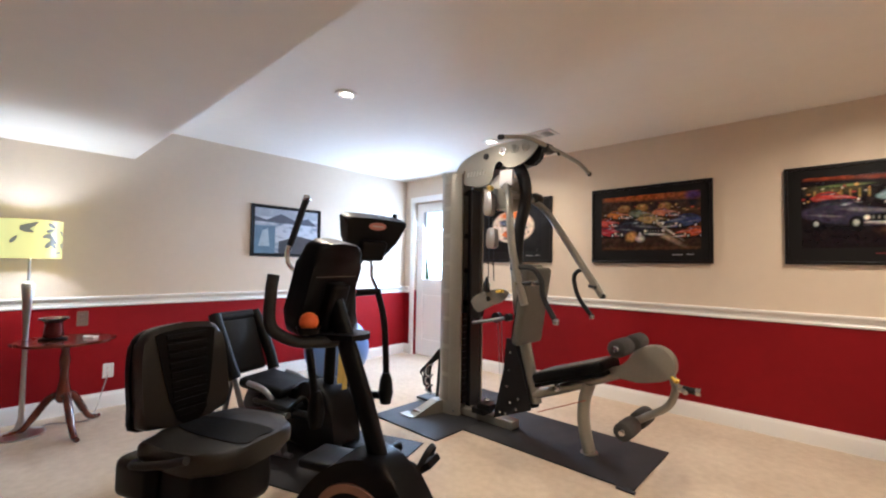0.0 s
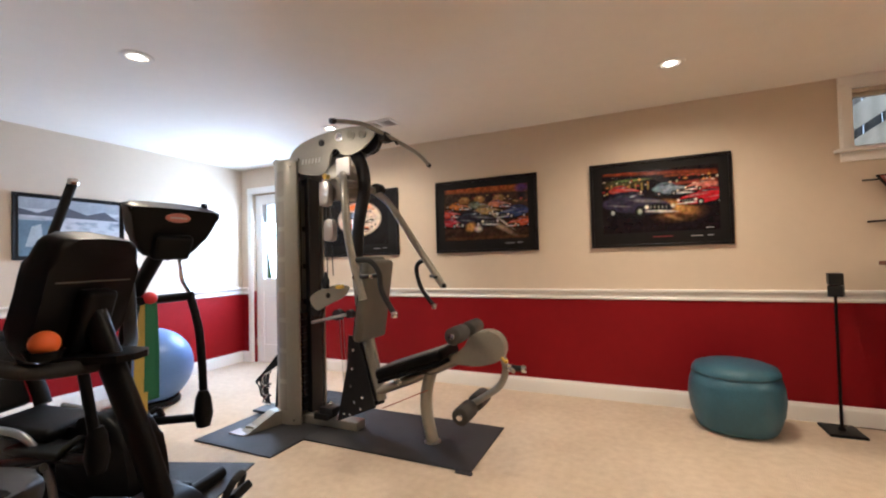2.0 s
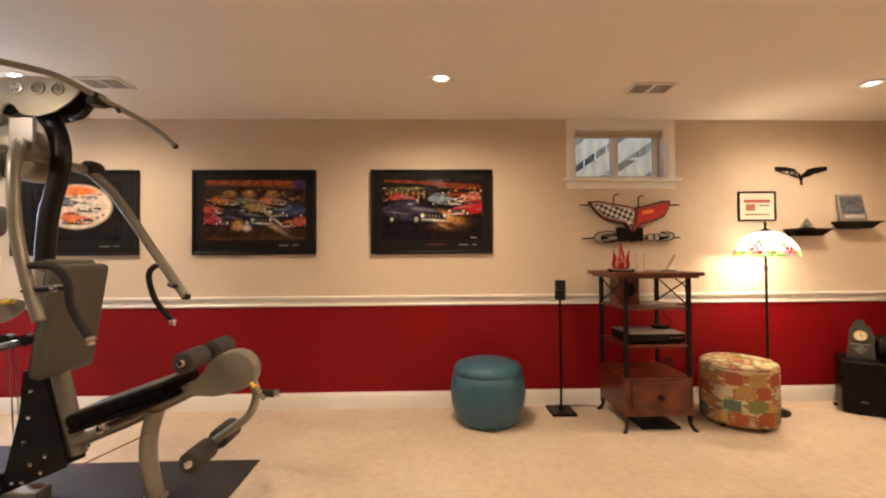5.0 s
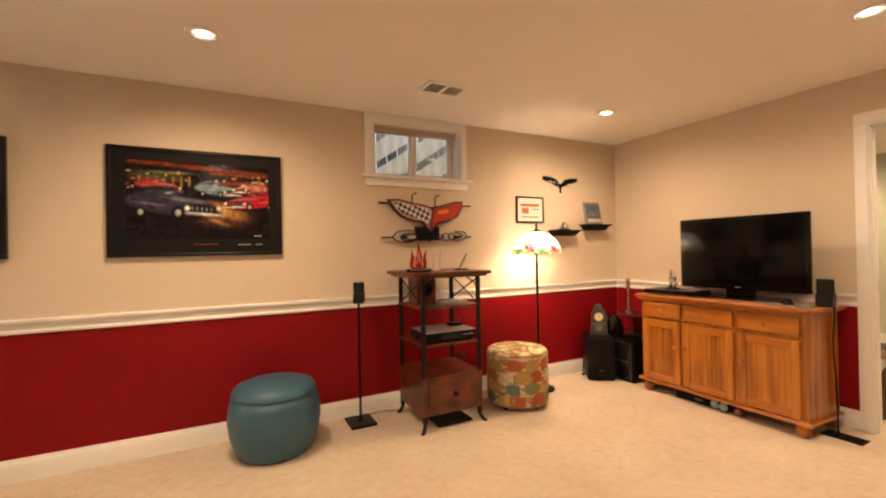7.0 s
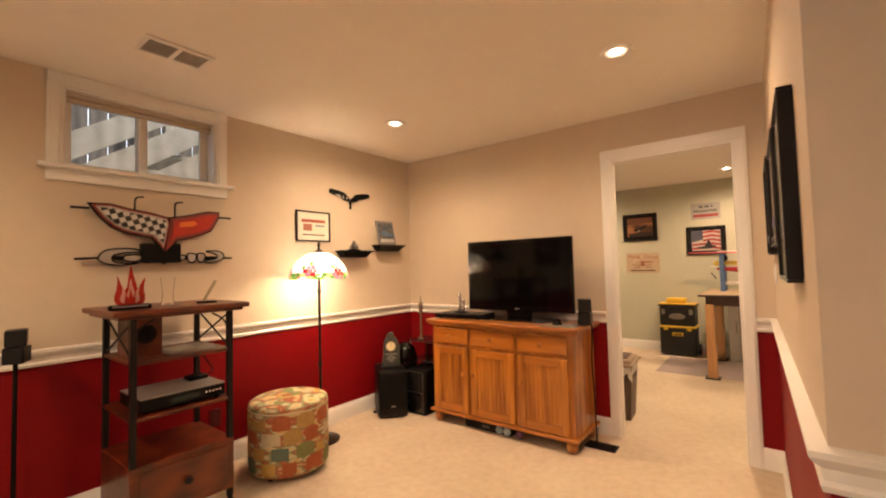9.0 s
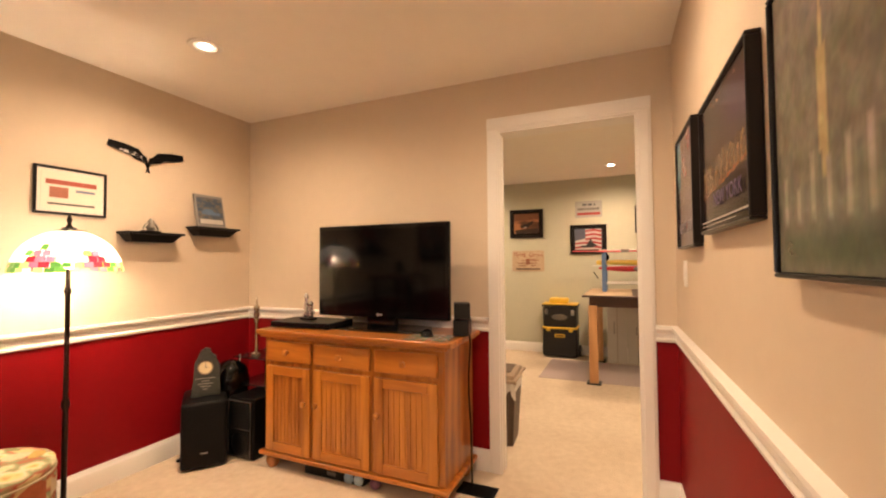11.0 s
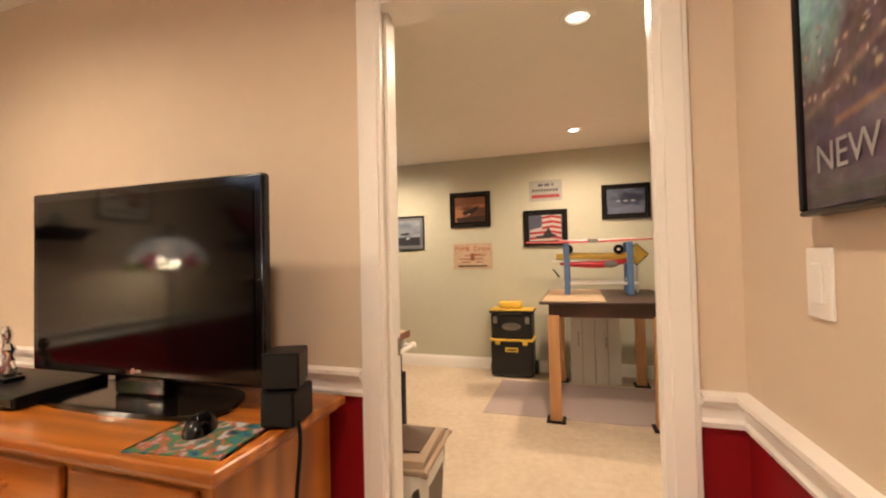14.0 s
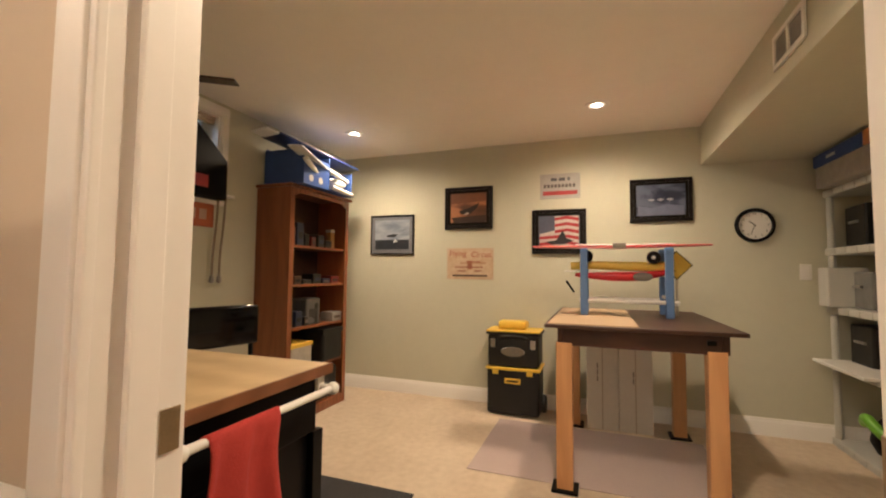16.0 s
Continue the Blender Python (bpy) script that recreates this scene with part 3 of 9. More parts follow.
class Canvas:
    """A grid of colours over x, z in -1..1, painted on with soft-edged dabs."""

    def __init__(self, nx, nz, ground, seed):
        self.x, self.z = np.meshgrid(np.linspace(-1, 1, nx), np.linspace(-1, 1, nz))
        self.c = np.ones((nz, nx, 3)) * np.array(ground)
        self.rnd = np.random.RandomState(seed)
        self.ratio = nx / nz

    def lay(self, mask, colour):
        self.c += (np.array(colour) - self.c) * np.clip(mask, 0, 1)[..., None]

    def dab(self, cx, cz, rx, rz, colour, edge=0.3, turn=0.0, most=1.0):
        u, v = (self.x - cx) * self.ratio, self.z - cz
        a = radians(turn)
        u, v = u * math.cos(a) + v * math.sin(a), -u * math.sin(a) + v * math.cos(a)
        d = np.sqrt((u / (rx * self.ratio)) ** 2 + (v / rz) ** 2)
        self.lay(most * (1 - d) / edge, colour)

    def bar(self, x0, z0, x1, z1, colour, edge=0.03, slope=0.0, most=1.0):
        z = self.z - slope * self.x
        m = np.minimum(np.minimum(self.x - x0, x1 - self.x), np.minimum(z - z0, z1 - z))
        self.lay(most * m / edge, colour)

    def mottle(self, amount, cells=30):
        for n, k in ((cells, 1.0), (cells * 3, 0.6)):
            g = 0.75 * self.rnd.rand(n + 2, int(n * self.ratio) + 2, 1) + 0.25 * self.rnd.rand(n + 2, int(n * self.ratio) + 2, 3)
            i, j = (self.z + 1) / 2 * n, (self.x + 1) / 2 * (g.shape[1] - 2)
            i0, j0 = i.astype(int), j.astype(int)
            f, h = (i - i0)[..., None], (j - j0)[..., None]
            v = (g[i0, j0] * (1 - f) + g[i0 + 1, j0] * f) * (1 - h) + (g[i0, j0 + 1] * (1 - f) + g[i0 + 1, j0 + 1] * f) * h
            self.c *= 1 + amount * k * (v - 0.5) * 2
        return self

    def specks(self, n, x0, x1, z0, z1, colours, r=0.02):
        for k in range(n):
            self.dab(self.rnd.uniform(x0, x1), self.rnd.uniform(z0, z1), r * self.rnd.uniform(0.5, 1.5), r * self.rnd.uniform(0.5, 1.5), colours[k % len(colours)], 0.8)

    def car(self, cx, cz, s, side, body):
        """A classic car seen from its front corner, the front towards side (+1 or -1)."""
        q = self.ratio
        dark, chrome = (0.006, 0.006, 0.008), (0.42, 0.40, 0.38)
        lit = tuple(0.5 * v + 0.14 for v in body)
        t = -7 * side
        self.dab(cx, cz - 0.26 * s * q, 1.05 * s, 0.16 * s * q, dark, 0.6)
        self.dab(cx - 0.30 * side * s, cz + 0.20 * s * q, 0.52 * s, 0.24 * s * q, tuple(v * 0.6 for v in body), 0.2)
        self.dab(cx - 0.26 * side * s, cz + 0.20 * s * q, 0.42 * s, 0.14 * s * q, (0.03, 0.035, 0.045), 0.25)
        self.dab(cx - 0.10 * side * s, cz + 0.25 * s * q, 0.16 * s, 0.05 * s * q, (0.25, 0.27, 0.30), 0.8, 20 * side)
        self.dab(cx, cz - 0.02 * s * q, 1.0 * s, 0.26 * s * q, body, 0.15, t)
        self.dab(cx + 0.25 * side * s, cz + 0.10 * s * q, 0.55 * s, 0.07 * s * q, lit, 0.9, t)
        self.dab(cx - 0.45 * side * s, cz + 0.00 * s * q, 0.40 * s, 0.04 * s * q, lit, 0.9, t)
        self.dab(cx + 0.55 * side * s, cz - 0.10 * s * q, 0.42 * s, 0.11 * s * q, dark, 0.25, t * 0.6)
        for k in range(5):
            self.dab(cx + (0.36 + 0.095 * k) * side * s, cz - (0.085 + 0.008 * k) * s * q, 0.028 * s, 0.07 * s * q, (0.22, 0.21, 0.20), 0.8)
        for k in (0.26, 0.90):
            self.dab(cx + k * side * s, cz - 0.085 * s * q, 0.07 * s, 0.075 * s * q, (0.75, 0.68, 0.52), 0.6)
        self.dab(cx + 0.58 * side * s, cz - 0.225 * s * q, 0.50 * s, 0.045 * s * q, chrome, 0.5, t * 0.6)
        self.dab(cx + 0.58 * side * s, cz - 0.205 * s * q, 0.42 * s, 0.016 * s * q, (0.8, 0.77, 0.7), 0.7, t * 0.6)
        for k, f in ((-0.62, 0.8), (0.08, 1.0)):
            self.dab(cx + k * side * s, cz - 0.20 * s * q, 0.14 * s * f, 0.17 * s * q * f, dark, 0.2)
            self.dab(cx + k * side * s, cz - 0.20 * s * q, 0.075 * s * f, 0.10 * s * q * f, chrome, 0.5)


def sheet(art, w, h, m, parent):
    """The print as a fine flat sheet carrying the painted colours."""
    nz, nx = art.x.shape
    me = bpy.data.meshes.new("print")
    co = np.stack([art.x.ravel() * w / 2, np.zeros(nx * nz), art.z.ravel() * h / 2], 1)
    i = (np.arange(nz - 1)[:, None] * nx + np.arange(nx - 1)[None, :]).ravel()
    me.from_pydata(co.tolist(), [], np.stack([i, i + 1, i + 1 + nx, i + nx], 1).tolist())
    at = me.color_attributes.new("paint", "FLOAT_COLOR", "POINT")
    at.data.foreach_set("color", np.concatenate([np.clip(art.c.reshape(-1, 3), 0, 1), np.ones((nx * nz, 1))], 1).ravel().astype(np.float32))
    me.materials.append(PAINTED)
    ob = new("print", me)
    ob.parent = parent
    ob.matrix_basis = m
    return ob


def drive_in():
    a = Canvas(150, 94, (0.010, 0.007, 0.009), 1)
    a.bar(-1, 0.80, 1, 0.97, (0.20, 0.035, 0.012), 0.10, -0.10)
    a.bar(0.1, 0.72, 1, 0.82, (0.30, 0.07, 0.02), 0.08, -0.05)
    a.bar(-1, 0.45, -0.2, 0.78, (0.05, 0.045, 0.02), 0.15)
    for k in range(7):
        a.bar(-0.85 + 0.11 * k, 0.36, -0.80 + 0.11 * k, 0.62, (0.45, 0.30, 0.07), 0.05)
    a.dab(-0.45, 0.72, 0.42, 0.05, (0.12, 0.16, 0.05), 0.8)
    a.bar(0.15, 0.40, 1, 0.56, (0.30, 0.05, 0.03), 0.10, 0.05)
    a.bar(0.45, 0.30, 1, 0.40, (0.45, 0.20, 0.14), 0.06)
    a.specks(60, -1, 1, 0.28, 0.75, [(0.5, 0.25, 0.06), (0.35, 0.04, 0.03), (0.6, 0.5, 0.35), (0.02, 0.02, 0.02)], 0.035)
    a.dab(0.32, -0.38, 0.55, 0.40, (0.13, 0.06, 0.025), 1.0)
    a.dab(0.34, -0.24, 0.40, 0.22, (0.50, 0.25, 0.06), 1.0, -20)
    a.dab(0.18, -0.50, 0.30, 0.09, (0.30, 0.16, 0.06), 1.0, -25)
    a.car(-0.58, 0.36, 0.32, 1, (0.36, 0.04, 0.03))
    a.car(0.24, 0.32, 0.36, 1, (0.16, 0.21, 0.26))
    a.car(0.72, 0.38, 0.28, -1, (0.45, 0.14, 0.09))
    a.car(0.74, 0.02, 0.44, -1, (0.40, 0.012, 0.02))
    a.car(-0.38, -0.10, 0.70, 1, (0.030, 0.025, 0.046))
    a.bar(-1, -1, 1, -0.78, (0.012, 0.008, 0.010), 0.3)
    return a.mottle(0.6, 26)


def hot_rods():
    a = Canvas(150, 94, (0.035, 0.018, 0.012), 2)
    a.bar(-1, 0.74, 1, 1.1, (0.26, 0.06, 0.012), 0.12, -0.08)
    a.bar(-1, 0.74, 1, 0.80, (0.03, 0.010, 0.010), 0.05, 0.08)
    a.dab(0.86, 0.86, 0.18, 0.20, (0.07, 0.025, 0.11), 0.6)
    for cx in (-0.50, -0.12, 0.34):
        a.dab(cx, 0.54, 0.15, 0.16, (0.22, 0.11, 0.03), 0.3)
        a.dab(cx, 0.60, 0.10, 0.06, (0.42, 0.24, 0.07), 0.8)
    a.bar(-1, 0.30, 1, 0.44, (0.10, 0.045, 0.015), 0.10)
    a.bar(0.75, 0.45, 0.98, 0.72, (0.012, 0.010, 0.014), 0.08)
    a.specks(50, -1, 1, 0.1, 0.7, [(0.5, 0.28, 0.08), (0.30, 0.05, 0.03), (0.02, 0.015, 0.015), (0.5, 0.4, 0.3)], 0.035)
    for cx, c in ((-0.62, (0.42, 0.13, 0.02)), (-0.15, (0.12, 0.13, 0.08)), (0.35, (0.40, 0.13, 0.06))):
        a.car(cx, 0.30, 0.28, 1, c)
    a.car(-0.84, 0.02, 0.30, 1, (0.40, 0.05, 0.03))
    a.car(-0.78, -0.32, 0.36, 1, (0.28, 0.02, 0.03))
    a.car(0.10, 0.08, 0.34, 1, (0.30, 0.20, 0.07))
    a.dab(0.28, -0.45, 0.60, 0.13, (0.40, 0.27, 0.18), 0.9, -32)
    a.dab(0.38, -0.30, 0.45, 0.05, (0.55, 0.46, 0.36), 0.9, -38)
    a.car(0.66, -0.04, 0.40, -1, (0.035, 0.05, 0.14))
    a.car(0.80, -0.42, 0.32, -1, (0.42, 0.08, 0.03))
    a.car(-0.20, -0.24, 0.56, 1, (0.020, 0.018, 0.030))
    a.dab(-0.34, -0.50, 0.16, 0.22, (0.42, 0.22, 0.06), 0.6, 30)
    a.dab(-0.16, -0.58, 0.12, 0.15, (0.55, 0.48, 0.42), 0.7)
    a.bar(-1, -1, 1, -0.86, (0.16, 0.06, 0.02), 0.25)
    return a.mottle(0.6, 26)


def collage():
    a = Canvas(120, 90, (0.010, 0.009, 0.010), 3)
    a.dab(0.0, 0.14, 0.80, 0.78, (0.62, 0.50, 0.40), 0.10)
    a.dab(0.0, 0.66, 0.52, 0.22, (0.62, 0.17, 0.04), 0.4)
    a.bar(-0.5, 0.40, 0.45, 0.50, (0.10, 0.11, 0.16), 0.05, 0.05)
    a.specks(40, -0.6, 0.6, -0.4, 0.7, [(0.75, 0.7, 0.6), (0.5, 0.2, 0.08), (0.10, 0.10, 0.14)], 0.05)
    a.car(-0.2, 0.30, 0.30, 1, (0.10, 0.12, 0.18))
    a.car(0.25, 0.12, 0.34, 1, (0.62, 0.56, 0.48))
    a.car(0.0, -0.26, 0.42, 1, (0.62, 0.16, 0.05))
    return a.mottle(0.35, 22)


def flag_city():
    # all tones are raised: the haze reflected in the glazing is in the colours
    a = Canvas(110, 120, (0.10, 0.075, 0.085), 4)
    a.dab(-0.80, 0.55, 0.5, 0.75, (0.24, 0.42, 0.46), 0.6)
    a.dab(0.75, 0.55, 0.45, 0.6, (0.045, 0.030, 0.040), 0.8)
    for cx, cz, s_ in ((0.30, 0.85, 0.55), (-0.18, 0.40, 0.62)):
        for k in range(5):
            a.dab(cx + 0.05 * k, cz + 0.30 * s_ - 0.15 * s_ * k, 0.42 * s_, 0.085 * s_, (0.50, 0.05, 0.04) if k % 2 == 0 else (0.58, 0.50, 0.46), 0.35, 28)
    for k in range(6):
        a.bar(-0.75 + 0.14 * k, 0.80, -0.70 + 0.14 * k, 0.95, (0.42, 0.26, 0.12), 0.04, 0.30)
    a.bar(-1, -2, 1, -0.10, (0.085, 0.060, 0.090), 0.15, 0.26)
    a.bar(-1, -0.14, 1, -0.04, (0.24, 0.18, 0.15), 0.08, 0.28)
    a.specks(110, -1, 1, -0.30, 0.25, [(0.42, 0.30, 0.20), (0.10, 0.07, 0.09), (0.34, 0.28, 0.28), (0.50, 0.44, 0.38)], 0.028)
    a.bar(-0.6, -0.46, 0.4, -0.38, (0.34, 0.18, 0.08), 0.06, 0.10)
    a.bar(-1, -1, 1, -0.86, (0.05, 0.045, 0.045), 0.06)
    a.dab(0.06, -0.66, 0.12, 0.13, (0.48, 0.09, 0.05), 0.5)
    return a.mottle(0.4, 24)


def skyline():
    a = Canvas(150, 100, (0.020, 0.014, 0.016), 5)
    a.dab(0.55, 0.45, 0.7, 0.5, (0.075, 0.04, 0.095), 0.9)
    a.bar(-1, 0.58, 1, 0.64, (0.07, 0.06, 0.055), 0.05, -0.12)
    a.specks(14, -0.9, 0.9, 0.80, 0.92, [(0.5, 0.28, 0.16)], 0.03)
    for k in range(44):
        x = -0.97 + 0.044 * k
        top = -0.16 + 0.22 * a.rnd.rand() + (0.20 if k in (9, 16, 22, 31) else 0)
        c = [(0.34, 0.22, 0.11), (0.17, 0.09, 0.06), (0.44, 0.32, 0.18), (0.11, 0.06, 0.06)][(k * 7 + k // 3) % 4]
        a.bar(x, -0.40, x + 0.04, top, c, 0.02, 0.10)
        a.dab(x + 0.02, top + 0.10 * x, 0.010, 0.04, c, 0.6)
    a.specks(420, -1, 1, -0.42, 0.06, [(0.70, 0.50, 0.24), (0.03, 0.015, 0.015), (0.03, 0.015, 0.02), (0.40, 0.16, 0.08)], 0.016)
    a.bar(-1, -0.42, 1, -0.34, (0.36, 0.12, 0.06), 0.06, 0.12)
    a.bar(-1, -2, 1, -0.42, (0.030, 0.018, 0.022), 0.05, 0.12)
    a.bar(-1, -0.60, 1, -0.54, (0.12, 0.05, 0.05), 0.06, 0.16)
    a.specks(26, -1, 1, -0.75, -0.45, [(0.25, 0.07, 0.06), (0.05, 0.03, 0.10)], 0.03)
    a.bar(-1, -1, 1, -0.78, (0.016, 0.012, 0.012), 0.06)
    return a.mottle(0.35, 30)


def tower():
    a = Canvas(90, 96, (0.19, 0.18, 0.14), 6)
    a.dab(0.0, 0.75, 1.2, 0.5, (0.26, 0.24, 0.22), 0.9)
    a.bar(-0.10, -0.45, 0.10, 0.35, (0.46, 0.38, 0.20), 0.05)
    a.bar(-0.05, 0.30, 0.05, 0.55, (0.50, 0.42, 0.24), 0.04)
    a.dab(0.0, 0.60, 0.02, 0.22, (0.50, 0.42, 0.24), 0.6)
    for k in range(14):
        a.bar(-1 + 0.145 * k, -0.7, -0.88 + 0.145 * k, -0.45 + 0.35 * a.rnd.rand(), (0.34, 0.31, 0.26) if k % 2 else (0.15, 0.15, 0.12), 0.04)
    a.bar(-1, -1.1, 1, -0.60, (0.07, 0.085, 0.05), 0.2)
    return a.mottle(0.25, 20)


FRAMEB = mat("black_picture_frame", (0.009, 0.007, 0.007), 0.3, vary=0.3, scale=20, spec=0.25)
MATTE_BLACK = mat("black_mat_board", (0.008, 0.007, 0.007), 0.6, vary=0.2, spec=0.15)
INK = {}


def ink(c):
    if c not in INK:
        INK[c] = mat("print_colour", c, 0.4, vary=0.35, scale=14)
    return INK[c]


def picture(m, w, h, border, art, label, mount=None, depth=0.03, rim=0.022, layers=(), name="framed_picture", glazed=False):
    """Frame of four bars, backing mount and the print, with flat printed patches; faces -y, its back at y=0."""
    p = thing(name, m, label, "picture")
    for a in ((-w / 2, -h / 2, w / 2, -h / 2 + rim), (-w / 2, h / 2 - rim, w / 2, h / 2), (-w / 2, -h / 2 + rim, -w / 2 + rim, h / 2 - rim), (w / 2 - rim, -h / 2 + rim, w / 2, h / 2 - rim)):
        part("frame_bar", box(a[0], -depth, a[1], a[2], 0, a[3], bevel=0.004), FRAMEB, p)
    part("mount", box(-w / 2 + rim, -depth + 0.010, -h / 2 + rim, w / 2 - rim, -0.002, h / 2 - rim), mount or MATTE_BLACK, p)
    if isinstance(art, Canvas):
        l, bt, rt, tp = border
        sheet(art, w - l - rt, h - bt - tp, pose((l - rt) / 2, -depth + 0.0085, (bt - tp) / 2), p)
    elif art:
        l, bt, rt, tp = border
        pr = part("print", box(-w / 2 + l, -depth + 0.0085, -h / 2 + bt, w / 2 - rt, -depth + 0.010, h / 2 - tp), art, p)
        for k, (outline, c) in enumerate(layers):
            part("printed_shape", slab([(x * w / 2, z * h / 2) for x, z in outline], 0.0006, m=pose(0, -depth + 0.0082 - 0.0004 * k, 0)), c if not isinstance(c, tuple) else ink(c), pr)
    return p


B = (0.095, 0.115, 0.085, 0.085)


def captions(p, w, h, pieces):
    """Unreadable lettering under a print, as thin bars."""
    for x0, x1, z, c in pieces:
        part("print_line", box(x0 * w, -0.0222, z * h - 0.003, x1 * w, -0.0200, z * h + 0.003), ink(c), p)


PALE, RUST = (0.40, 0.38, 0.35), (0.25, 0.02, 0.02)
captions(picture(pose(0.717, NY, 1.604), 1.003, 0.695, B, drive_in(), "black-framed painting of classic cars at a night drive-in"), 1.003, 0.695, [(-0.04, 0.10, -0.39, RUST), (0.22, 0.30, -0.395, PALE), (0.33, 0.37, -0.395, PALE), (0.32, 0.37, -0.31, PALE)])
captions(picture(pose(-0.729, NY, 1.604), 0.998, 0.692, B, hot_rods(), "black-framed painting of hot rods in an orange evening street"), 0.998, 0.692, [(0.20, 0.28, -0.395, PALE), (0.31, 0.36, -0.39, PALE)])
captions(picture(pose(-2.16, NY, 1.604), 1.0, 0.692, (0.16, 0.12, 0.12, 0.09), collage(), "black-framed painting of classic cars on a black mount"), 1.0, 0.692, [(0.20, 0.28, -0.395, PALE), (0.31, 0.36, -0.39, PALE)])

# west wall picture: lake and mountains in grey blue panels
picture(pose(WX, 2.826, 1.55, 0, 0, 90), 0.80, 0.545, (0.04, 0.04, 0.04, 0.04), emb("grey_lake_print", [(0.3, (0.05, 0.06, 0.09)), (0.5, (0.25, 0.28, 0.33)), (0.7, (0.50, 0.52, 0.56))], 5, 9), "thin black-framed grey-blue landscape print",
        depth=0.02, rim=0.014, layers=[([(-0.9, 0.55), (0.9, 0.55), (0.9, 0.88), (-0.9, 0.88)], (0.40, 0.43, 0.48)), ([(-0.9, 0.35), (0.9, 0.30), (0.6, 0.6), (0.25, 0.45), (-0.2, 0.70), (-0.6, 0.42), (-0.9, 0.55)], (0.09, 0.10, 0.13)),
                                      ([(-0.9, -0.88), (-0.35, -0.88), (-0.35, 0.2), (-0.9, 0.2)], (0.14, 0.22, 0.30)), ([(-0.8, -0.6), (-0.5, -0.6), (-0.55, 0.1), (-0.7, 0.0)], (0.45, 0.52, 0.58)), ([(-0.25, -0.88), (0.9, -0.88), (0.9, -0.3), (0.3, -0.15), (-0.25, -0.4)], (0.05, 0.05, 0.06))])

# poster wall
p2 = picture(pose(3.515, SY + 0.0238, 1.531, 0, 0, 181.3), 0.53, 0.405, (0.012, 0.012, 0.012, 0.012), skyline(), "black-framed poster of a city skyline at night", rim=0.010, depth=0.032)


def words(text, size, m, material, parent, name="lettering", extrude=0.0004):
    c = bpy.data.curves.new(name, "FONT")
    c.body, c.size, c.extrude, c.align_x, c.align_y = text, size, extrude, "CENTER", "CENTER"
    ob = new("tmp_text", c)
    dg = bpy.context.evaluated_depsgraph_get()
    me = bpy.data.meshes.new_from_object(ob.evaluated_get(dg))
    bpy.data.objects.remove(ob)
    me.materials.clear()
    me.materials.append(material)
    me.name = name
    t = new(name, me)
    t.parent = parent
    t.matrix_basis = m
    return t


words("NEW YORK", 0.055, pose(0.06, -0.029, -0.115, 90), ink((0.12, 0.08, 0.20)), p2)
for k in range(3):
    part("print_line", box(-0.245, -0.0292, -0.172 - 0.010 * k, 0.245 - 0.1 * k, -0.0288, -0.167 - 0.013 * k), ink((0.55, 0.50, 0.45)), p2)
p1 = picture(pose(4.112, SY + 0.0377, 1.533, 0, 0, 181.3), 0.405, 0.47, (0.010, 0.010, 0.010, 0.010), flag_city(), "black-framed travel poster with a flag over a city", rim=0.008, depth=0.034)
words("NEW YORK", 0.060, pose(0.0, -0.028, -0.155, 90), ink((0.34, 0.32, 0.34)), p1)
for k in range(2):
    part("print_line", box(-0.185, -0.0310, -0.200 - 0.014 * k, 0.185, -0.0306, -0.200 - 0.014 * k), ink((0.35, 0.25, 0.12)), p1)

p3 = picture(pose(2.93, SY + 0.0102, 1.4635, 0, 0, 181.3), 0.37, 0.497, (0.010, 0.010, 0.010, 0.010), tower(), "black-framed poster of a pale tower over a hazy city", rim=0.008, depth=0.034)

# certificate, wing emblem, ledges on the north wall
cert = picture(pose(3.468, NY, 1.64), 0.325, 0.25, (0.03, 0.03, 0.03, 0.03), mat("certificate_paper", (0.78, 0.72, 0.60), 0.7, vary=0.05), "black-framed certificate with red lettering blocks", rim=0.012, depth=0.018, mount=mat("cream_mount", (0.75, 0.70, 0.6), 0.8),
               layers=[([(-0.7, 0.25), (0.7, 0.25), (0.7, 0.45), (-0.7, 0.45)], (0.45, 0.10, 0.06)), ([(-0.6, -0.3), (-0.1, -0.3), (-0.1, 0.15), (-0.6, 0.15)], (0.45, 0.16, 0.10)), ([(0.1, 0.0), (0.65, 0.0), (0.65, 0.10), (0.1, 0.10)], (0.20, 0.25, 0.40)), ([(-0.65, -0.6), (0.65, -0.6), (0.65, -0.52), (-0.65, -0.52)], (0.08, 0.07, 0.06))])


def wing_plate(parent, name, sx, sz, m, material, side, thick, grow=0.0):
    pts = [(0.0, -0.62), (0.10, -0.15), (0.36, -0.02), (0.46, 0.12), (0.74, 0.22), (1.0, 0.36), (0.97, 0.62), (0.62, 0.58), (0.3, 0.46), (0.16, 0.20), (0.08, 0.12)]
    c = (0.45, 0.12)
    o = [(side * ((x - c[0]) * (1 + grow) + c[0]) * sx, ((z - c[1]) * (1 + grow * 1.6) + c[1]) * sz) for x, z in pts]
    return part(name, slab(o if side > 0 else o[::-1], thick, m=m), material, parent)


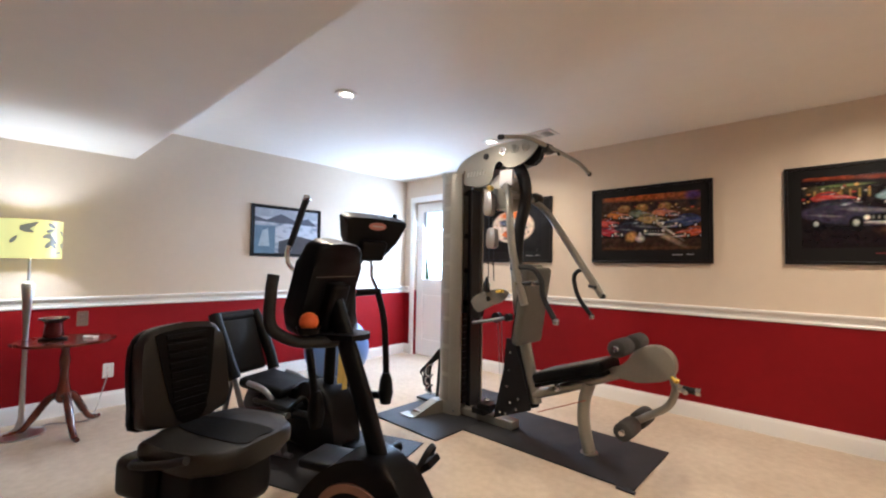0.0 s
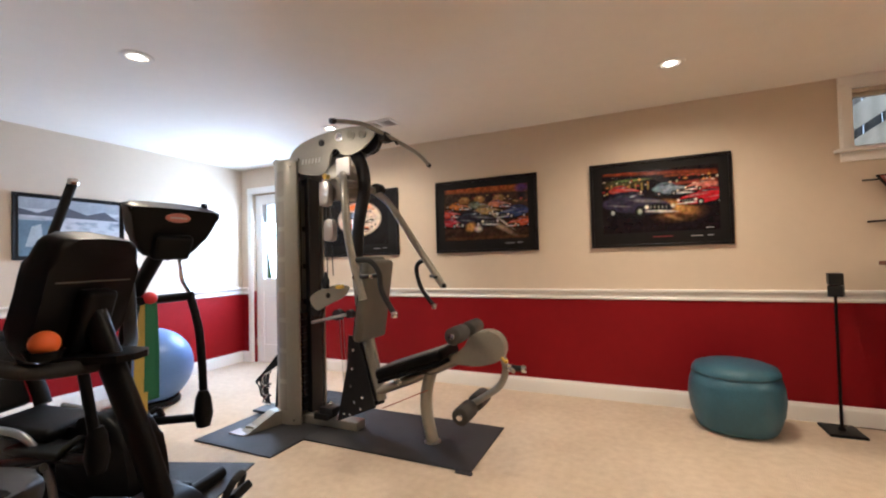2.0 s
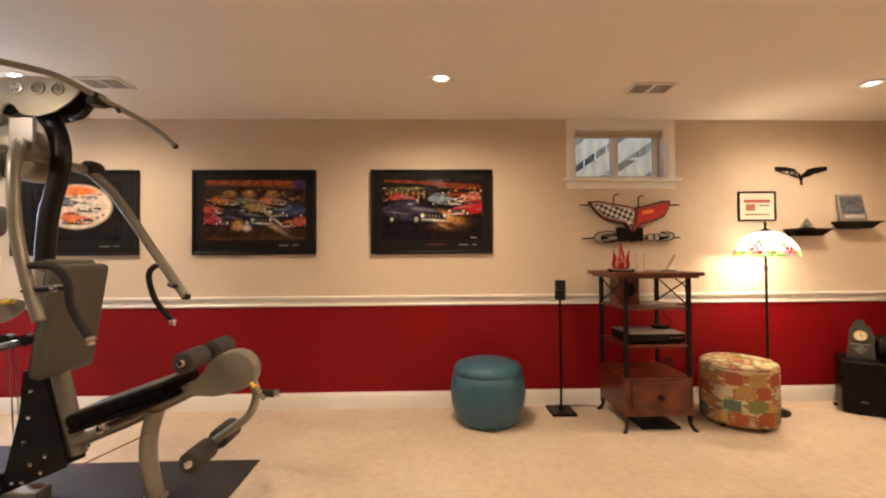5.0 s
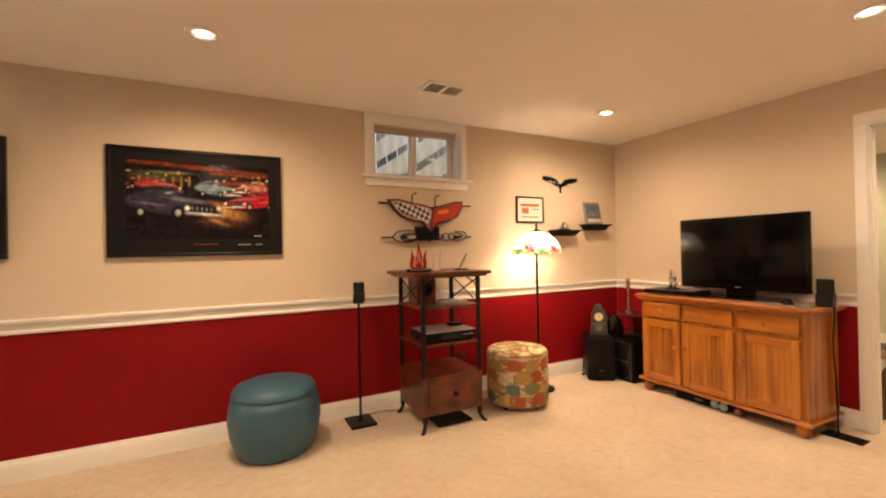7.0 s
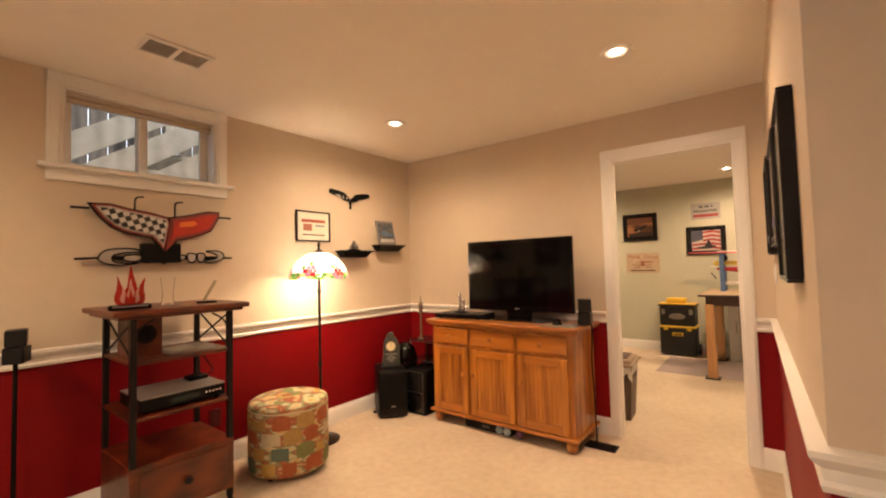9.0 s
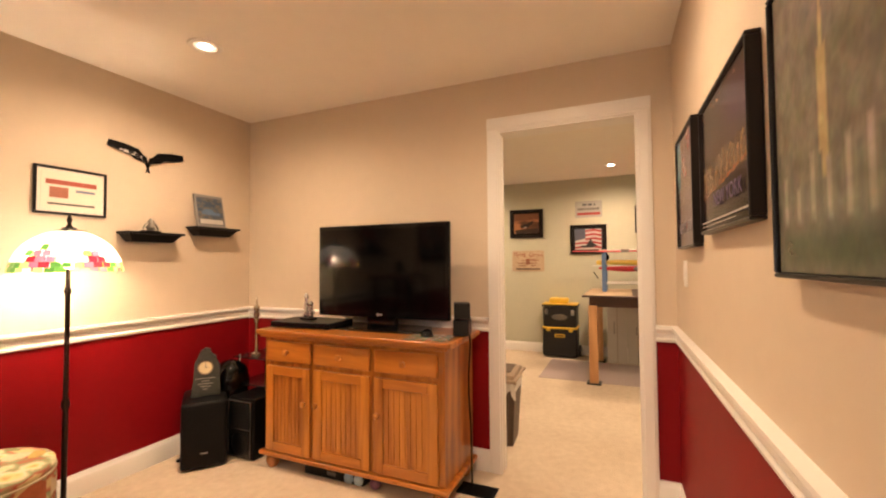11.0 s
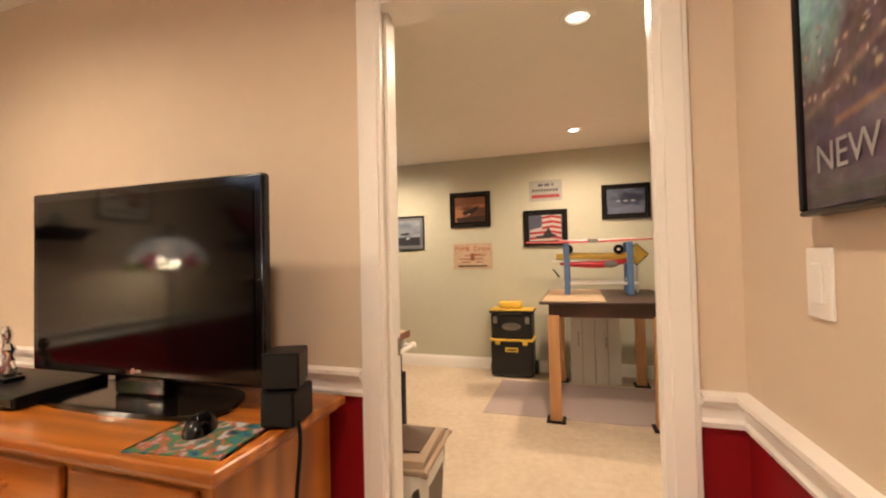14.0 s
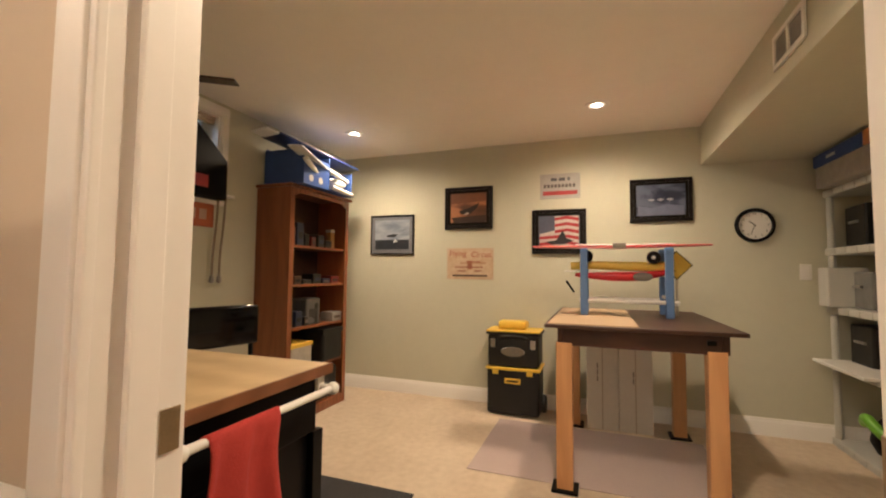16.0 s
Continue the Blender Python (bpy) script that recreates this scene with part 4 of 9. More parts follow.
CHECK = bpy.data.materials.new("checker_flag_print")
CHECK.use_nodes = True
ck = CHECK.node_tree.nodes.new("ShaderNodeTexChecker")
ck.inputs["Scale"].default_value = 34
ck.inputs[1].default_value, ck.inputs[2].default_value = (0.65, 0.63, 0.6, 1), (0.015, 0.015, 0.015, 1)
cc, cm = CHECK.node_tree.nodes.new("ShaderNodeTexCoord"), CHECK.node_tree.nodes.new("ShaderNodeMapping")
cm.inputs["Rotation"].default_value, cm.inputs["Location"].default_value = (0, radians(20), 0), (0.013, 0.0166, 0.009)
CHECK.node_tree.links.new(cc.outputs["Object"], cm.inputs[0])
CHECK.node_tree.links.new(cm.outputs[0], ck.inputs[0])
CHECK.node_tree.links.new(ck.outputs[0], CHECK.node_tree.nodes["Principled BSDF"].inputs["Base Color"])
RUBY = mat("red_sign_plastic", (0.55, 0.03, 0.015), 0.3, vary=0.2)
ORANGE = mat("orange_sign_plastic", (0.85, 0.20, 0.03), 0.35)
SILVER = mat("silver_sign_edge", (0.5, 0.48, 0.46), 0.3, 0.8)
emblem = thing("wall_emblem", pose(3.857, NY, 1.90), "black and chequered winged wall emblem", "emblem")
for s in (-1, 1):
    wing_plate(emblem, "wing", 0.215, 0.11, pose(0, -0.009, 0.0), BLACK, s, 0.012, 0.10)
    wing_plate(emblem, "wing_inlay", 0.20, 0.09, pose(0, -0.016, 0.002), CHECK if s < 0 else BLACK, s, 0.003, -0.3)

# two crossed-flag neon signs above the shelf unit
neon = thing("winged_flag_sign", pose(2.36, NY, 1.565), "red and chequered winged flag sign on black brackets", "sign")
WING_L = [(-0.335, 0.108), (-0.25, 0.112), (-0.16, 0.092), (-0.06, 0.078), (0.035, 0.056), (0.045, 0.02), (0.015, -0.140), (-0.010, -0.105), (-0.045, -0.062), (-0.11, -0.052), (-0.17, -0.040), (-0.235, -0.012), (-0.29, 0.04)]
WING_R = [(0.050, 0.058), (0.12, 0.070), (0.20, 0.092), (0.27, 0.112), (0.335, 0.112), (0.330, 0.075), (0.285, -0.006), (0.22, -0.035), (0.16, -0.056), (0.085, -0.074), (0.06, -0.105), (0.022, -0.148), (0.040, -0.04)]


def shrunk(outline, d):
    """The outline drawn in by d on all sides."""
    n, out = len(outline), []
    for k in range(n):
        a, b, c = (Vector(outline[(k + q) % n]) for q in (-1, 0, 1))
        u, v = (b - a).normalized(), (c - b).normalized()
        m = Vector((u.y + v.y, -u.x - v.x))
        if m.length < 1e-4:
            m = Vector((u.y, -u.x))
        m = m.normalized() / max(0.5, math.sqrt((1 + max(-1, u.dot(v))) / 2))
        out.append((b.x + m.x * d, b.y + m.y * d))
    return out


DULLRED = mat("dull_red_neon_tube", (0.30, 0.055, 0.045), 0.3, vary=0.2)
for outline, face in ((WING_L, CHECK), (WING_R, RUBY)):
    part("wing_back", slab(shrunk(outline, -0.008), 0.02, m=pose(0, -0.035, 0)), BLACK, neon)
    part("wing_tube", slab(outline, 0.006, m=pose(0, -0.048, 0)), DULLRED, neon)
    part("wing_border", slab(shrunk(outline, 0.010), 0.005, m=pose(0, -0.0535, 0)), SILVER if face is CHECK else DULLRED, neon)
    part("wing_face", slab(shrunk(outline, 0.019), 0.005, m=pose(0, -0.0585, 0)), face, neon)
part("emblem_badge", slab([(0.09, 0.005), (0.17, 0.012), (0.20, 0.03), (0.18, 0.048), (0.10, 0.035)], 0.004, m=pose(0, -0.063, 0.0)), ORANGE, neon)
for x, z0, z1 in ((-0.13, 0.05, 0.17), (0.08, 0.04, 0.16)):
    part("bracket", tube(arc([(x, -0.03, z0), (x, -0.035, z1 - 0.02), (x + 0.015, -0.04, z1), (x + 0.04, -0.04, z1 + 0.003)], 4), 0.005, 8), BLACK, neon)
for x0, x1 in ((-0.42, -0.34), (0.34, 0.42)):
    part("side_bracket", tube([(x0, -0.04, 0.085), (x1, -0.04, 0.085)], 0.006, 8), BLACK, neon)
part("mount_box", box(-0.10, -0.05, -0.215, 0.11, 0, -0.10, bevel=0.006), BLACK, neon)
script = thing("script_sign", pose(2.37, NY, 1.378), "long silver and black script sign with outlined lettering", "sign")
LETTERS = [[(-0.31, 0.0), (-0.27, 0.045), (-0.16, 0.055), (-0.10, 0.035), (-0.17, 0.032), (-0.24, 0.015), (-0.24, -0.02), (-0.18, -0.032), (-0.12, -0.028), (-0.20, -0.042), (-0.28, -0.03)],
           [(-0.19, 0.012), (-0.13, 0.020), (-0.10, 0.0), (-0.14, -0.022), (-0.19, -0.012)], [(-0.09, 0.018), (-0.04, 0.022), (-0.055, -0.02), (-0.085, -0.024)],
           [(-0.03, 0.022), (0.0, 0.016), (0.015, -0.008), (0.05, 0.030), (0.065, 0.024), (0.02, -0.028), (0.0, -0.030)], [(0.07, 0.012), (0.12, 0.018), (0.13, 0.0), (0.09, -0.02), (0.07, -0.008)],
           [(0.14, 0.026), (0.19, 0.024), (0.185, -0.022), (0.15, -0.024)], [(0.20, 0.028), (0.245, 0.024), (0.235, -0.022), (0.205, -0.022)],
           [(0.25, 0.045), (0.33, 0.046), (0.365, 0.02), (0.345, -0.015), (0.26, -0.03), (0.25, -0.018), (0.31, -0.004), (0.325, 0.015), (0.30, 0.03)]]
for letter in LETTERS:
    back = part("letter_back", slab(ring2d(letter, 3), 0.012, m=pose(0, -0.030, 0)), SILVER, script)
    part("letter_tube", tube([(x, -0.036, z) for x, z in ring2d(letter, 4)], 0.0042, 6, closed=True), BLACK, back)
part("back_bar", box(-0.27, -0.026, -0.012, 0.33, -0.018, 0.012, bevel=0.003), BLACK, script)
part("side_bracket", tube([(-0.41, -0.03, -0.005), (-0.29, -0.03, 0.0)], 0.006, 8), BLACK, script)
part("side_bracket", tube([(0.33, -0.03, 0.0), (0.42, -0.03, 0.0)], 0.006, 8), BLACK, script)
part("wall_stud", tube([(0, 0, 0), (0, -0.03, 0)], 0.01, 8), BLACK, script)


def ledge(x, z, w):
    l = thing("wall_ledge", pose(x, NY, z), "small black wall ledge with stepped moulding", "shelf", "black wall ledges")
    part("ledge_top", box(-w / 2, -0.12, -0.014, w / 2, 0, 0, bevel=0.002), BLACK, l)
    bm = bmesh.new()
    pts = [(w / 2 - 0.012, 0.105, -0.014), (w / 2 - 0.05, 0.07, -0.060)]
    vs = [[bm.verts.new(p) for p in ((-a, 0, c), (a, 0, c), (a, -b, c), (-a, -b, c))] for a, b, c in pts]
    for k in range(4):
        bm.faces.new((vs[0][k], vs[0][(k + 1) % 4], vs[1][(k + 1) % 4], vs[1][k]))
    bm.faces.new(vs[0])
    bm.faces.new(vs[1])
    part("ledge_cove", bm, BLACK, l)
    return l


ledge(3.86, 1.445, 0.34)
ledge(4.285, 1.505, 0.34)
PEWTER = mat("pewter", (0.35, 0.33, 0.30), 0.35, 0.9, vary=0.3, scale=40)
fig = thing("model_figurine", pose(3.85, NY - 0.06, 1.445), "small pewter model ornament on a black ledge", "ornament")
part("base", box(-0.05, -0.025, 0, 0.05, 0.025, 0.012, bevel=0.003), BLACK, fig)
part("body", lathe([(0, 0.012), (0.02, 0.014), (0.028, 0.03), (0.016, 0.05), (0.02, 0.065), (0.008, 0.085), (0, 0.088)], 14), PEWTER, fig, auto=50)
part("arm", tube(arc([(-0.045, 0, 0.02), (-0.03, 0, 0.05), (0, 0, 0.06), (0.03, 0, 0.05), (0.045, 0, 0.018)], 4), 0.006, 8), PEWTER, fig)
ph = thing("photo_block", pose(4.27, NY - 0.05, 1.507, -12), "leaning clear photo block with a car photo", "photo")
part("block", box(-0.11, -0.012, 0, 0.11, 0.006, 0.235, bevel=0.003), mat("acrylic_edge", (0.30, 0.29, 0.28), 0.1, spec=0.8), ph)
part("photo", box(-0.098, -0.0135, 0.015, 0.098, -0.012, 0.215), emb("car_photo", [(0.3, (0.015, 0.018, 0.022)), (0.45, (0.06, 0.07, 0.08)), (0.6, (0.16, 0.14, 0.12)), (0.75, (0.05, 0.08, 0.12))], 14, 2), ph)
part("photo_caption", box(-0.09, -0.0142, 0.022, 0.09, -0.0135, 0.055), ink((0.62, 0.60, 0.56)), ph)
part("photo_car", slab([(-0.07, 0.09), (0.07, 0.085), (0.075, 0.105), (0.03, 0.112), (0.01, 0.13), (-0.04, 0.13), (-0.07, 0.11)], 0.0006, m=pose(0, -0.0142, 0)), ink((0.12, 0.20, 0.32)), ph)

# ---- main room furniture ----
TEAL = mat("teal_leather", (0.042, 0.130, 0.195), 0.36, vary=0.3, scale=9, bump=0.25, bscale=120, second=(0.028, 0.092, 0.14))
ot = thing("storage_ottoman", pose(1.13, 4.27, 0), "round teal leather storage ottoman with a seamed lid", "ottoman")
part("body", lathe([(0, 0.012), (0.225, 0.012), (0.236, 0.03), (0.268, 0.13), (0.280, 0.22), (0.272, 0.31), (0.252, 0.372), (0.245, 0.376)], 56), TEAL, ot, auto=60)
part("lid", lathe([(0.245, 0.378), (0.256, 0.384), (0.252, 0.40), (0.235, 0.425), (0.18, 0.446), (0.08, 0.456), (0, 0.458)], 56), TEAL, ot, auto=60)
# piping coloured darker than the leather for the shaded groove under the lid
part("piping", lathe([(0.252 + 0.005 * math.cos(a * math.pi / 4), 0.378 + 0.005 * math.sin(a * math.pi / 4)) for a in range(9)], 56), mat("seam_groove_teal", (0.014, 0.045, 0.066), 0.4), ot, "rolled seam piping, the groove's shade put into its colour", auto=60)
for a in (45, 135, 225, 315):
    part("foot", lathe([(0, 0), (0.02, 0), (0.022, 0.013), (0, 0.013)], 12, m=pose(0.17 * math.cos(radians(a)), 0.17 * math.sin(radians(a)), 0)), BLACK, ot)

# patterned ottoman: fabric of abstract blocks
PATCH = emb("abstract_patch_fabric", [(0.30, (0.10, 0.16, 0.14)), (0.42, (0.42, 0.16, 0.06)), (0.50, (0.62, 0.45, 0.18)), (0.58, (0.60, 0.52, 0.34)), (0.66, (0.24, 0.28, 0.14)), (0.76, (0.36, 0.07, 0.04)), (0.85, (0.55, 0.42, 0.2))], 8, 7, 0.9, 0.4)
PATCH_COLOURS = [mat("patch_" + n, c, 0.95, vary=0.3, scale=40, bump=0.3, bscale=400) for n, c in (("ochre", (0.55, 0.36, 0.10)), ("cream", (0.62, 0.52, 0.34)), ("rust", (0.42, 0.12, 0.05)), ("teal", (0.12, 0.17, 0.13)), ("olive", (0.24, 0.26, 0.10)), ("red", (0.48, 0.30, 0.10)))]
po = thing("fabric_ottoman", pose(2.975, 4.16, 0), "round ottoman in patchwork fabric of ochre, rust and teal", "ottoman")
part("body", lathe([(0, 0.035), (0.205, 0.035), (0.213, 0.05), (0.216, 0.2), (0.216, 0.40), (0.210, 0.415)], 48), PATCH, po, auto=50)
part("top", lathe([(0.211, 0.417), (0.216, 0.425), (0.212, 0.445), (0.19, 0.458), (0.1, 0.468), (0, 0.470)], 48), PATCH, po, auto=60)
rnd = random.Random(4)
for row in range(4):
    for k in range(11):
        a0 = 2 * math.pi * (k + rnd.uniform(-0.1, 0.1) + 0.5 * (row % 2)) / 11
        wd, z0 = rnd.uniform(0.3, 0.5), 0.055 + row * 0.088
        bm = bmesh.new()
        n = 6
        lo = [bm.verts.new((0.2172 * math.cos(a0 + wd * i / n), 0.2172 * math.sin(a0 + wd * i / n), z0 + rnd.uniform(0, 0.006))) for i in range(n + 1)]
        curve = rnd.choice((0.0, 0.02, -0.02))
        hi = [bm.verts.new((0.2172 * math.cos(a0 + wd * i / n), 0.2172 * math.sin(a0 + wd * i / n), z0 + 0.075 + curve * math.sin(math.pi * i / n))) for i in range(n + 1)]
        for i in range(n):
            bm.faces.new((lo[i], lo[i + 1], hi[i + 1], hi[i]))
        part("fabric_patch", bm, PATCH_COLOURS[rnd.randrange(6)], po)
for k in range(14):
    a, r, s = rnd.uniform(0, 6.28), rnd.uniform(0.02, 0.15), rnd.uniform(0.03, 0.05)
    part("fabric_patch", slab([(s * math.cos(q * math.pi / 4) * rnd.uniform(0.7, 1.1), s * math.sin(q * math.pi / 4) * rnd.uniform(0.7, 1.1)) for q in range(8)], 0.001, m=pose(r * math.cos(a), r * math.sin(a), 0.4712 - 0.018 * (r / 0.2) ** 2 + 0.0003 * k, 90)), PATCH_COLOURS[rnd.randrange(5)], po)
part("welt", lathe([(0.213 + 0.005 * math.cos(a * math.pi / 4), 0.416 + 0.005 * math.sin(a * math.pi / 4)) for a in range(9)], 48), PATCH_COLOURS[1], po, auto=60)
for a in (20, 110, 200, 290):
    part("foot", lathe([(0, 0), (0.018, 0), (0.022, 0.036), (0, 0.036)], 12, m=pose(0.15 * math.cos(radians(a)), 0.15 * math.sin(radians(a)), 0)), BLACK, po)

po.scale = (1.14, 1.14, 1.0)

# satellite speaker on a stand
CLOTH = mat("speaker_cloth", (0.0024, 0.0024, 0.0024), 0.85, bump=0.4, bscale=500)


def speaker(parent, m, s=0.075):
    for k, (dz, turn) in enumerate(((0.0, 0), (s + 0.004, 14))):
        mm = m @ pose(0, 0, dz, 0, 0, turn)
        c = part("speaker_cube", box(-s / 2, -s / 2, 0, s / 2, s / 2 + 0.02, s, bevel=0.005, m=mm), BLACK, parent)
        part("grille", box(-s / 2 + 0.005, -s / 2 - 0.003, 0.005, s / 2 - 0.005, -s / 2, s - 0.005, m=mm), CLOTH, c)


ss = thing("speaker_stand", pose(1.73, 4.41, 0), "black slim speaker stand with twin cube speakers", "speaker")
part("base_plate", box(-0.095, -0.11, 0, 0.095, 0.11, 0.018, bevel=0.005), BLACK, ss)
part("pole", tube([(0, 0, 0.015), (0, 0, 0.885)], 0.009, 12), BLACK, ss)
part("collar", lathe([(0.009, 0.015), (0.02, 0.017), (0.02, 0.03), (0.009, 0.04)], 14), BLACK, ss)
speaker(ss, pose(0.0, -0.01, 0.885, 0, 0, -25))
part("cable", tube(arc([(0.01, 0.02, 0.01), (0.08, 0.10, 0.006), (0.2, 0.12, 0.006), (0.33, 0.08, 0.006)], 6), 0.003, 6), BLACK, ss, "thin black speaker cable")

# iron and wood shelf unit
CHERRY = wood("dark_cherry_wood", (0.034, 0.006, 0.002), (0.15, 0.027, 0.006), (2.5, 9, 9), 0.36, 0.15)
IRON = mat("dark_wrought_iron", (0.012, 0.010, 0.010), 0.45, 0.5, vary=0.4, scale=30)
X0, X1, Y0, Y1 = 2.075, 2.525, 4.02, 4.44
su = thing("shelf_unit", pose(2.3, 4.23, 0), "dark iron and cherry wood open shelf unit with a drawer", "shelf unit", world=True)
top = part("top_board", box(1.985, 3.965, 1.085, 2.615, 4.50, 1.112, bevel=0.006), CHERRY, su)
part("top_moulding", box(2.01, 3.99, 1.068, 2.59, 4.475, 1.085, bevel=0.005), CHERRY, top)
for sx, sy in ((X0, Y0), (X1, Y0), (X0, Y1), (X1, Y1)):
    part("post", box(sx - 0.014, sy - 0.014, 0.06, sx + 0.014, sy + 0.014, 1.068, bevel=0.003), IRON, su)
    ox, oy = (-0.022 if sx == X0 else 0.022), (-0.022 if sy == Y0 else 0.015)
    part("foot", tube(arc([(sx, sy, 0.10), (sx, sy, 0.05), (sx + ox, sy + oy, 0.006), (sx + ox * 1.6, sy + oy * 1.6, 0.006)], 4), 0.013, 10), IRON, su)
for z in (0.865, 0.60):
    part("shelf_board", box(X0 - 0.012, Y0 - 0.012, z - 0.018, X1 + 0.012, Y1 + 0.012, z, bevel=0.004), CHERRY, su)
dr = part("drawer_case", box(X0 - 0.016, Y0 - 0.016, 0.105, X1 + 0.016, Y1 + 0.012, 0.375, bevel=0.006), CHERRY, su)
part("drawer_front", box(X0 + 0.025, Y0 - 0.028, 0.135, X1 - 0.025, Y0 - 0.016, 0.345, bevel=0.005), CHERRY, dr)
part("drawer_knob", lathe([(0, 0), (0.010, 0), (0.008, 0.012), (0.018, 0.02), (0.016, 0.03), (0, 0.033)], 16, m=pose(2.30, Y0 - 0.028, 0.245, 90)), IRON, dr)
for sx in (X0, X1):
    part("side_brace", tube([(sx, Y0, 1.06), (sx, Y1, 0.87)], 0.005, 8), IRON, su)
    part("side_brace", tube([(sx, Y1, 1.06), (sx, Y0, 0.87)], 0.005, 8), IRON, su)
for sx, d in ((X0, 1), (X1, -1)):
    part("corner_brace", tube(arc([(sx, Y0, 0.95), (sx + d * 0.03, Y0, 1.02), (sx + d * 0.09, Y0, 1.062)], 5), 0.005, 8), IRON, su)
cb = thing("cable_box", pose(2.31, 4.19, 0.60), "silver-topped black cable box on the shelf", "cable box")
part("chassis", box(-0.20, -0.15, 0.012, 0.20, 0.15, 0.072, bevel=0.004), BLACK, cb)
part("silver_lid", box(-0.20, -0.15, 0.072, 0.20, 0.15, 0.078, bevel=0.002), mat("silver_plastic", (0.42, 0.41, 0.40), 0.35, 0.6, vary=0.1), cb)
part("display", box(-0.07, -0.153, 0.03, 0.07, -0.150, 0.055), mat("dark_display", (0.01, 0.02, 0.02), 0.1), cb)
for k in range(5):
    part("button", lathe([(0, 0), (0.006, 0), (0.005, 0.004), (0, 0.004)], 10, m=pose(0.1 + k * 0.018, -0.15, 0.045, 90)), CHROME, cb)
for sx in (-0.17, 0.17):
    for sy in (-0.12, 0.12):
        part("foot", lathe([(0, 0), (0.012, 0), (0.012, 0.012), (0, 0.012)], 10, m=pose(sx, sy, 0)), BLACK, cb)
pl = thing("paper_stack", pose(2.36, 4.15, 0.865, 0, 0, 8), "pale magazines lying on the shelf", "magazine")
for k in range(3):
    part("magazine", box(-0.11, -0.075, 0.006 * k + 0.0005, 0.11, 0.075, 0.006 * k + 0.006, m=pose(0, 0, 0, 0, 0, 5 * k - 4)), ink((0.5, 0.46, 0.40)), pl)
wb = thing("wooden_speaker", pose(2.17, 4.24, 0.865), "dark wooden box speaker on the shelf", "speaker")
part("cabinet", box(-0.075, -0.08, 0, 0.075, 0.09, 0.195, bevel=0.004), CHERRY, wb)
part("grille", lathe([(0, 0), (0.045, 0), (0.048, 0.004), (0.03, 0.006), (0, 0.002)], 20, m=pose(0, -0.08, 0.11, 90)), CLOTH, wb)
dk = thing("dark_gadget", pose(2.44, 4.24, 0.60 + 0.0785), "small black gadget with cables on the cable box", "gadget")
part("body", box(-0.05, -0.04, 0, 0.05, 0.04, 0.022, bevel=0.004), BLACK, dk)
part("cable", tube(arc([(0.05, 0, 0.01), (0.10, 0.02, 0.03), (0.085, 0.1, 0.10), (0.06, 0.14, 0.16)], 5), 0.0035, 6), BLACK, dk)
FLAME = mat("red_flame_glass", (0.50, 0.03, 0.02), 0.15, vary=0.4, scale=18, coat=0.5)
fl = thing("flame_ornament", pose(2.09, 4.12, 1.112, 0, 0, -12), "red flame-shaped glass ornament on a black base", "ornament")
part("base", box(-0.085, -0.045, 0, 0.085, 0.045, 0.022, bevel=0.006), BLACK, fl)
FLAME_LINE = [(-0.045, 0.022), (0.045, 0.022), (0.062, 0.055), (0.055, 0.10), (0.062, 0.155), (0.040, 0.115), (0.034, 0.085), (0.024, 0.13), (0.014, 0.165), (0.004, 0.215), (-0.006, 0.165), (-0.010, 0.12), (-0.022, 0.09), (-0.036, 0.125), (-0.050, 0.165), (-0.050, 0.11), (-0.062, 0.06)]
part("flame_sheet", slab(ring2d(FLAME_LINE, 3), 0.012, bevel=0.002), FLAME, fl, "clear red flame-cut sheet")
part("pale_flame", slab(ring2d([(x * 0.62, 0.03 + (z - 0.02) * 0.62) for x, z in FLAME_LINE], 3), 0.004, m=pose(0, -0.009, 0)), mat("pink_flame_glass", (0.62, 0.30, 0.24), 0.15, coat=0.4), fl, "pale inner flame")
part("front_flame", slab(ring2d([(x * 0.36, 0.03 + (z - 0.02) * 0.36) for x, z in FLAME_LINE], 3), 0.004, m=pose(0, -0.014, 0)), FLAME, fl)
part("base_plate", box(-0.07, -0.050, 0.012, 0.07, -0.0455, 0.020), SILVER, fl)
vase = thing("glass_vase", pose(2.30, 4.25, 1.112), "clear glass vase on the shelf top", "vase")
part("vase_wall", lathe([(0, 0), (0.03, 0), (0.032, 0.004), (0.024, 0.06), (0.036, 0.15), (0.034, 0.15), (0.022, 0.06), (0.028, 0.008), (0, 0.008)], 24), glass("vase_glass"), vase, auto=50)
it = thing("glass_award", pose(2.46, 4.15, 1.112, 0, 0, -20), "slim tilted glass award on a dark base", "ornament")
part("base", box(-0.05, -0.02, 0, 0.05, 0.02, 0.010, bevel=0.003), BLACK, it)
part("blade", box(-0.008, -0.006, 0.008, 0.008, 0.006, 0.14, bevel=0.003, m=pose(-0.02, 0, 0, 0, 28)), mat("gold_glass", (0.7, 0.6, 0.4), 0.1, 0.4), it)
tray = thing("black_foot_tray", pose(2.33, 4.20, 0.0), "black floor plate under the shelf unit", "tray")
part("plate", box(-0.14, -0.16, 0, 0.14, 0.16, 0.018, bevel=0.005), BLACK, tray)

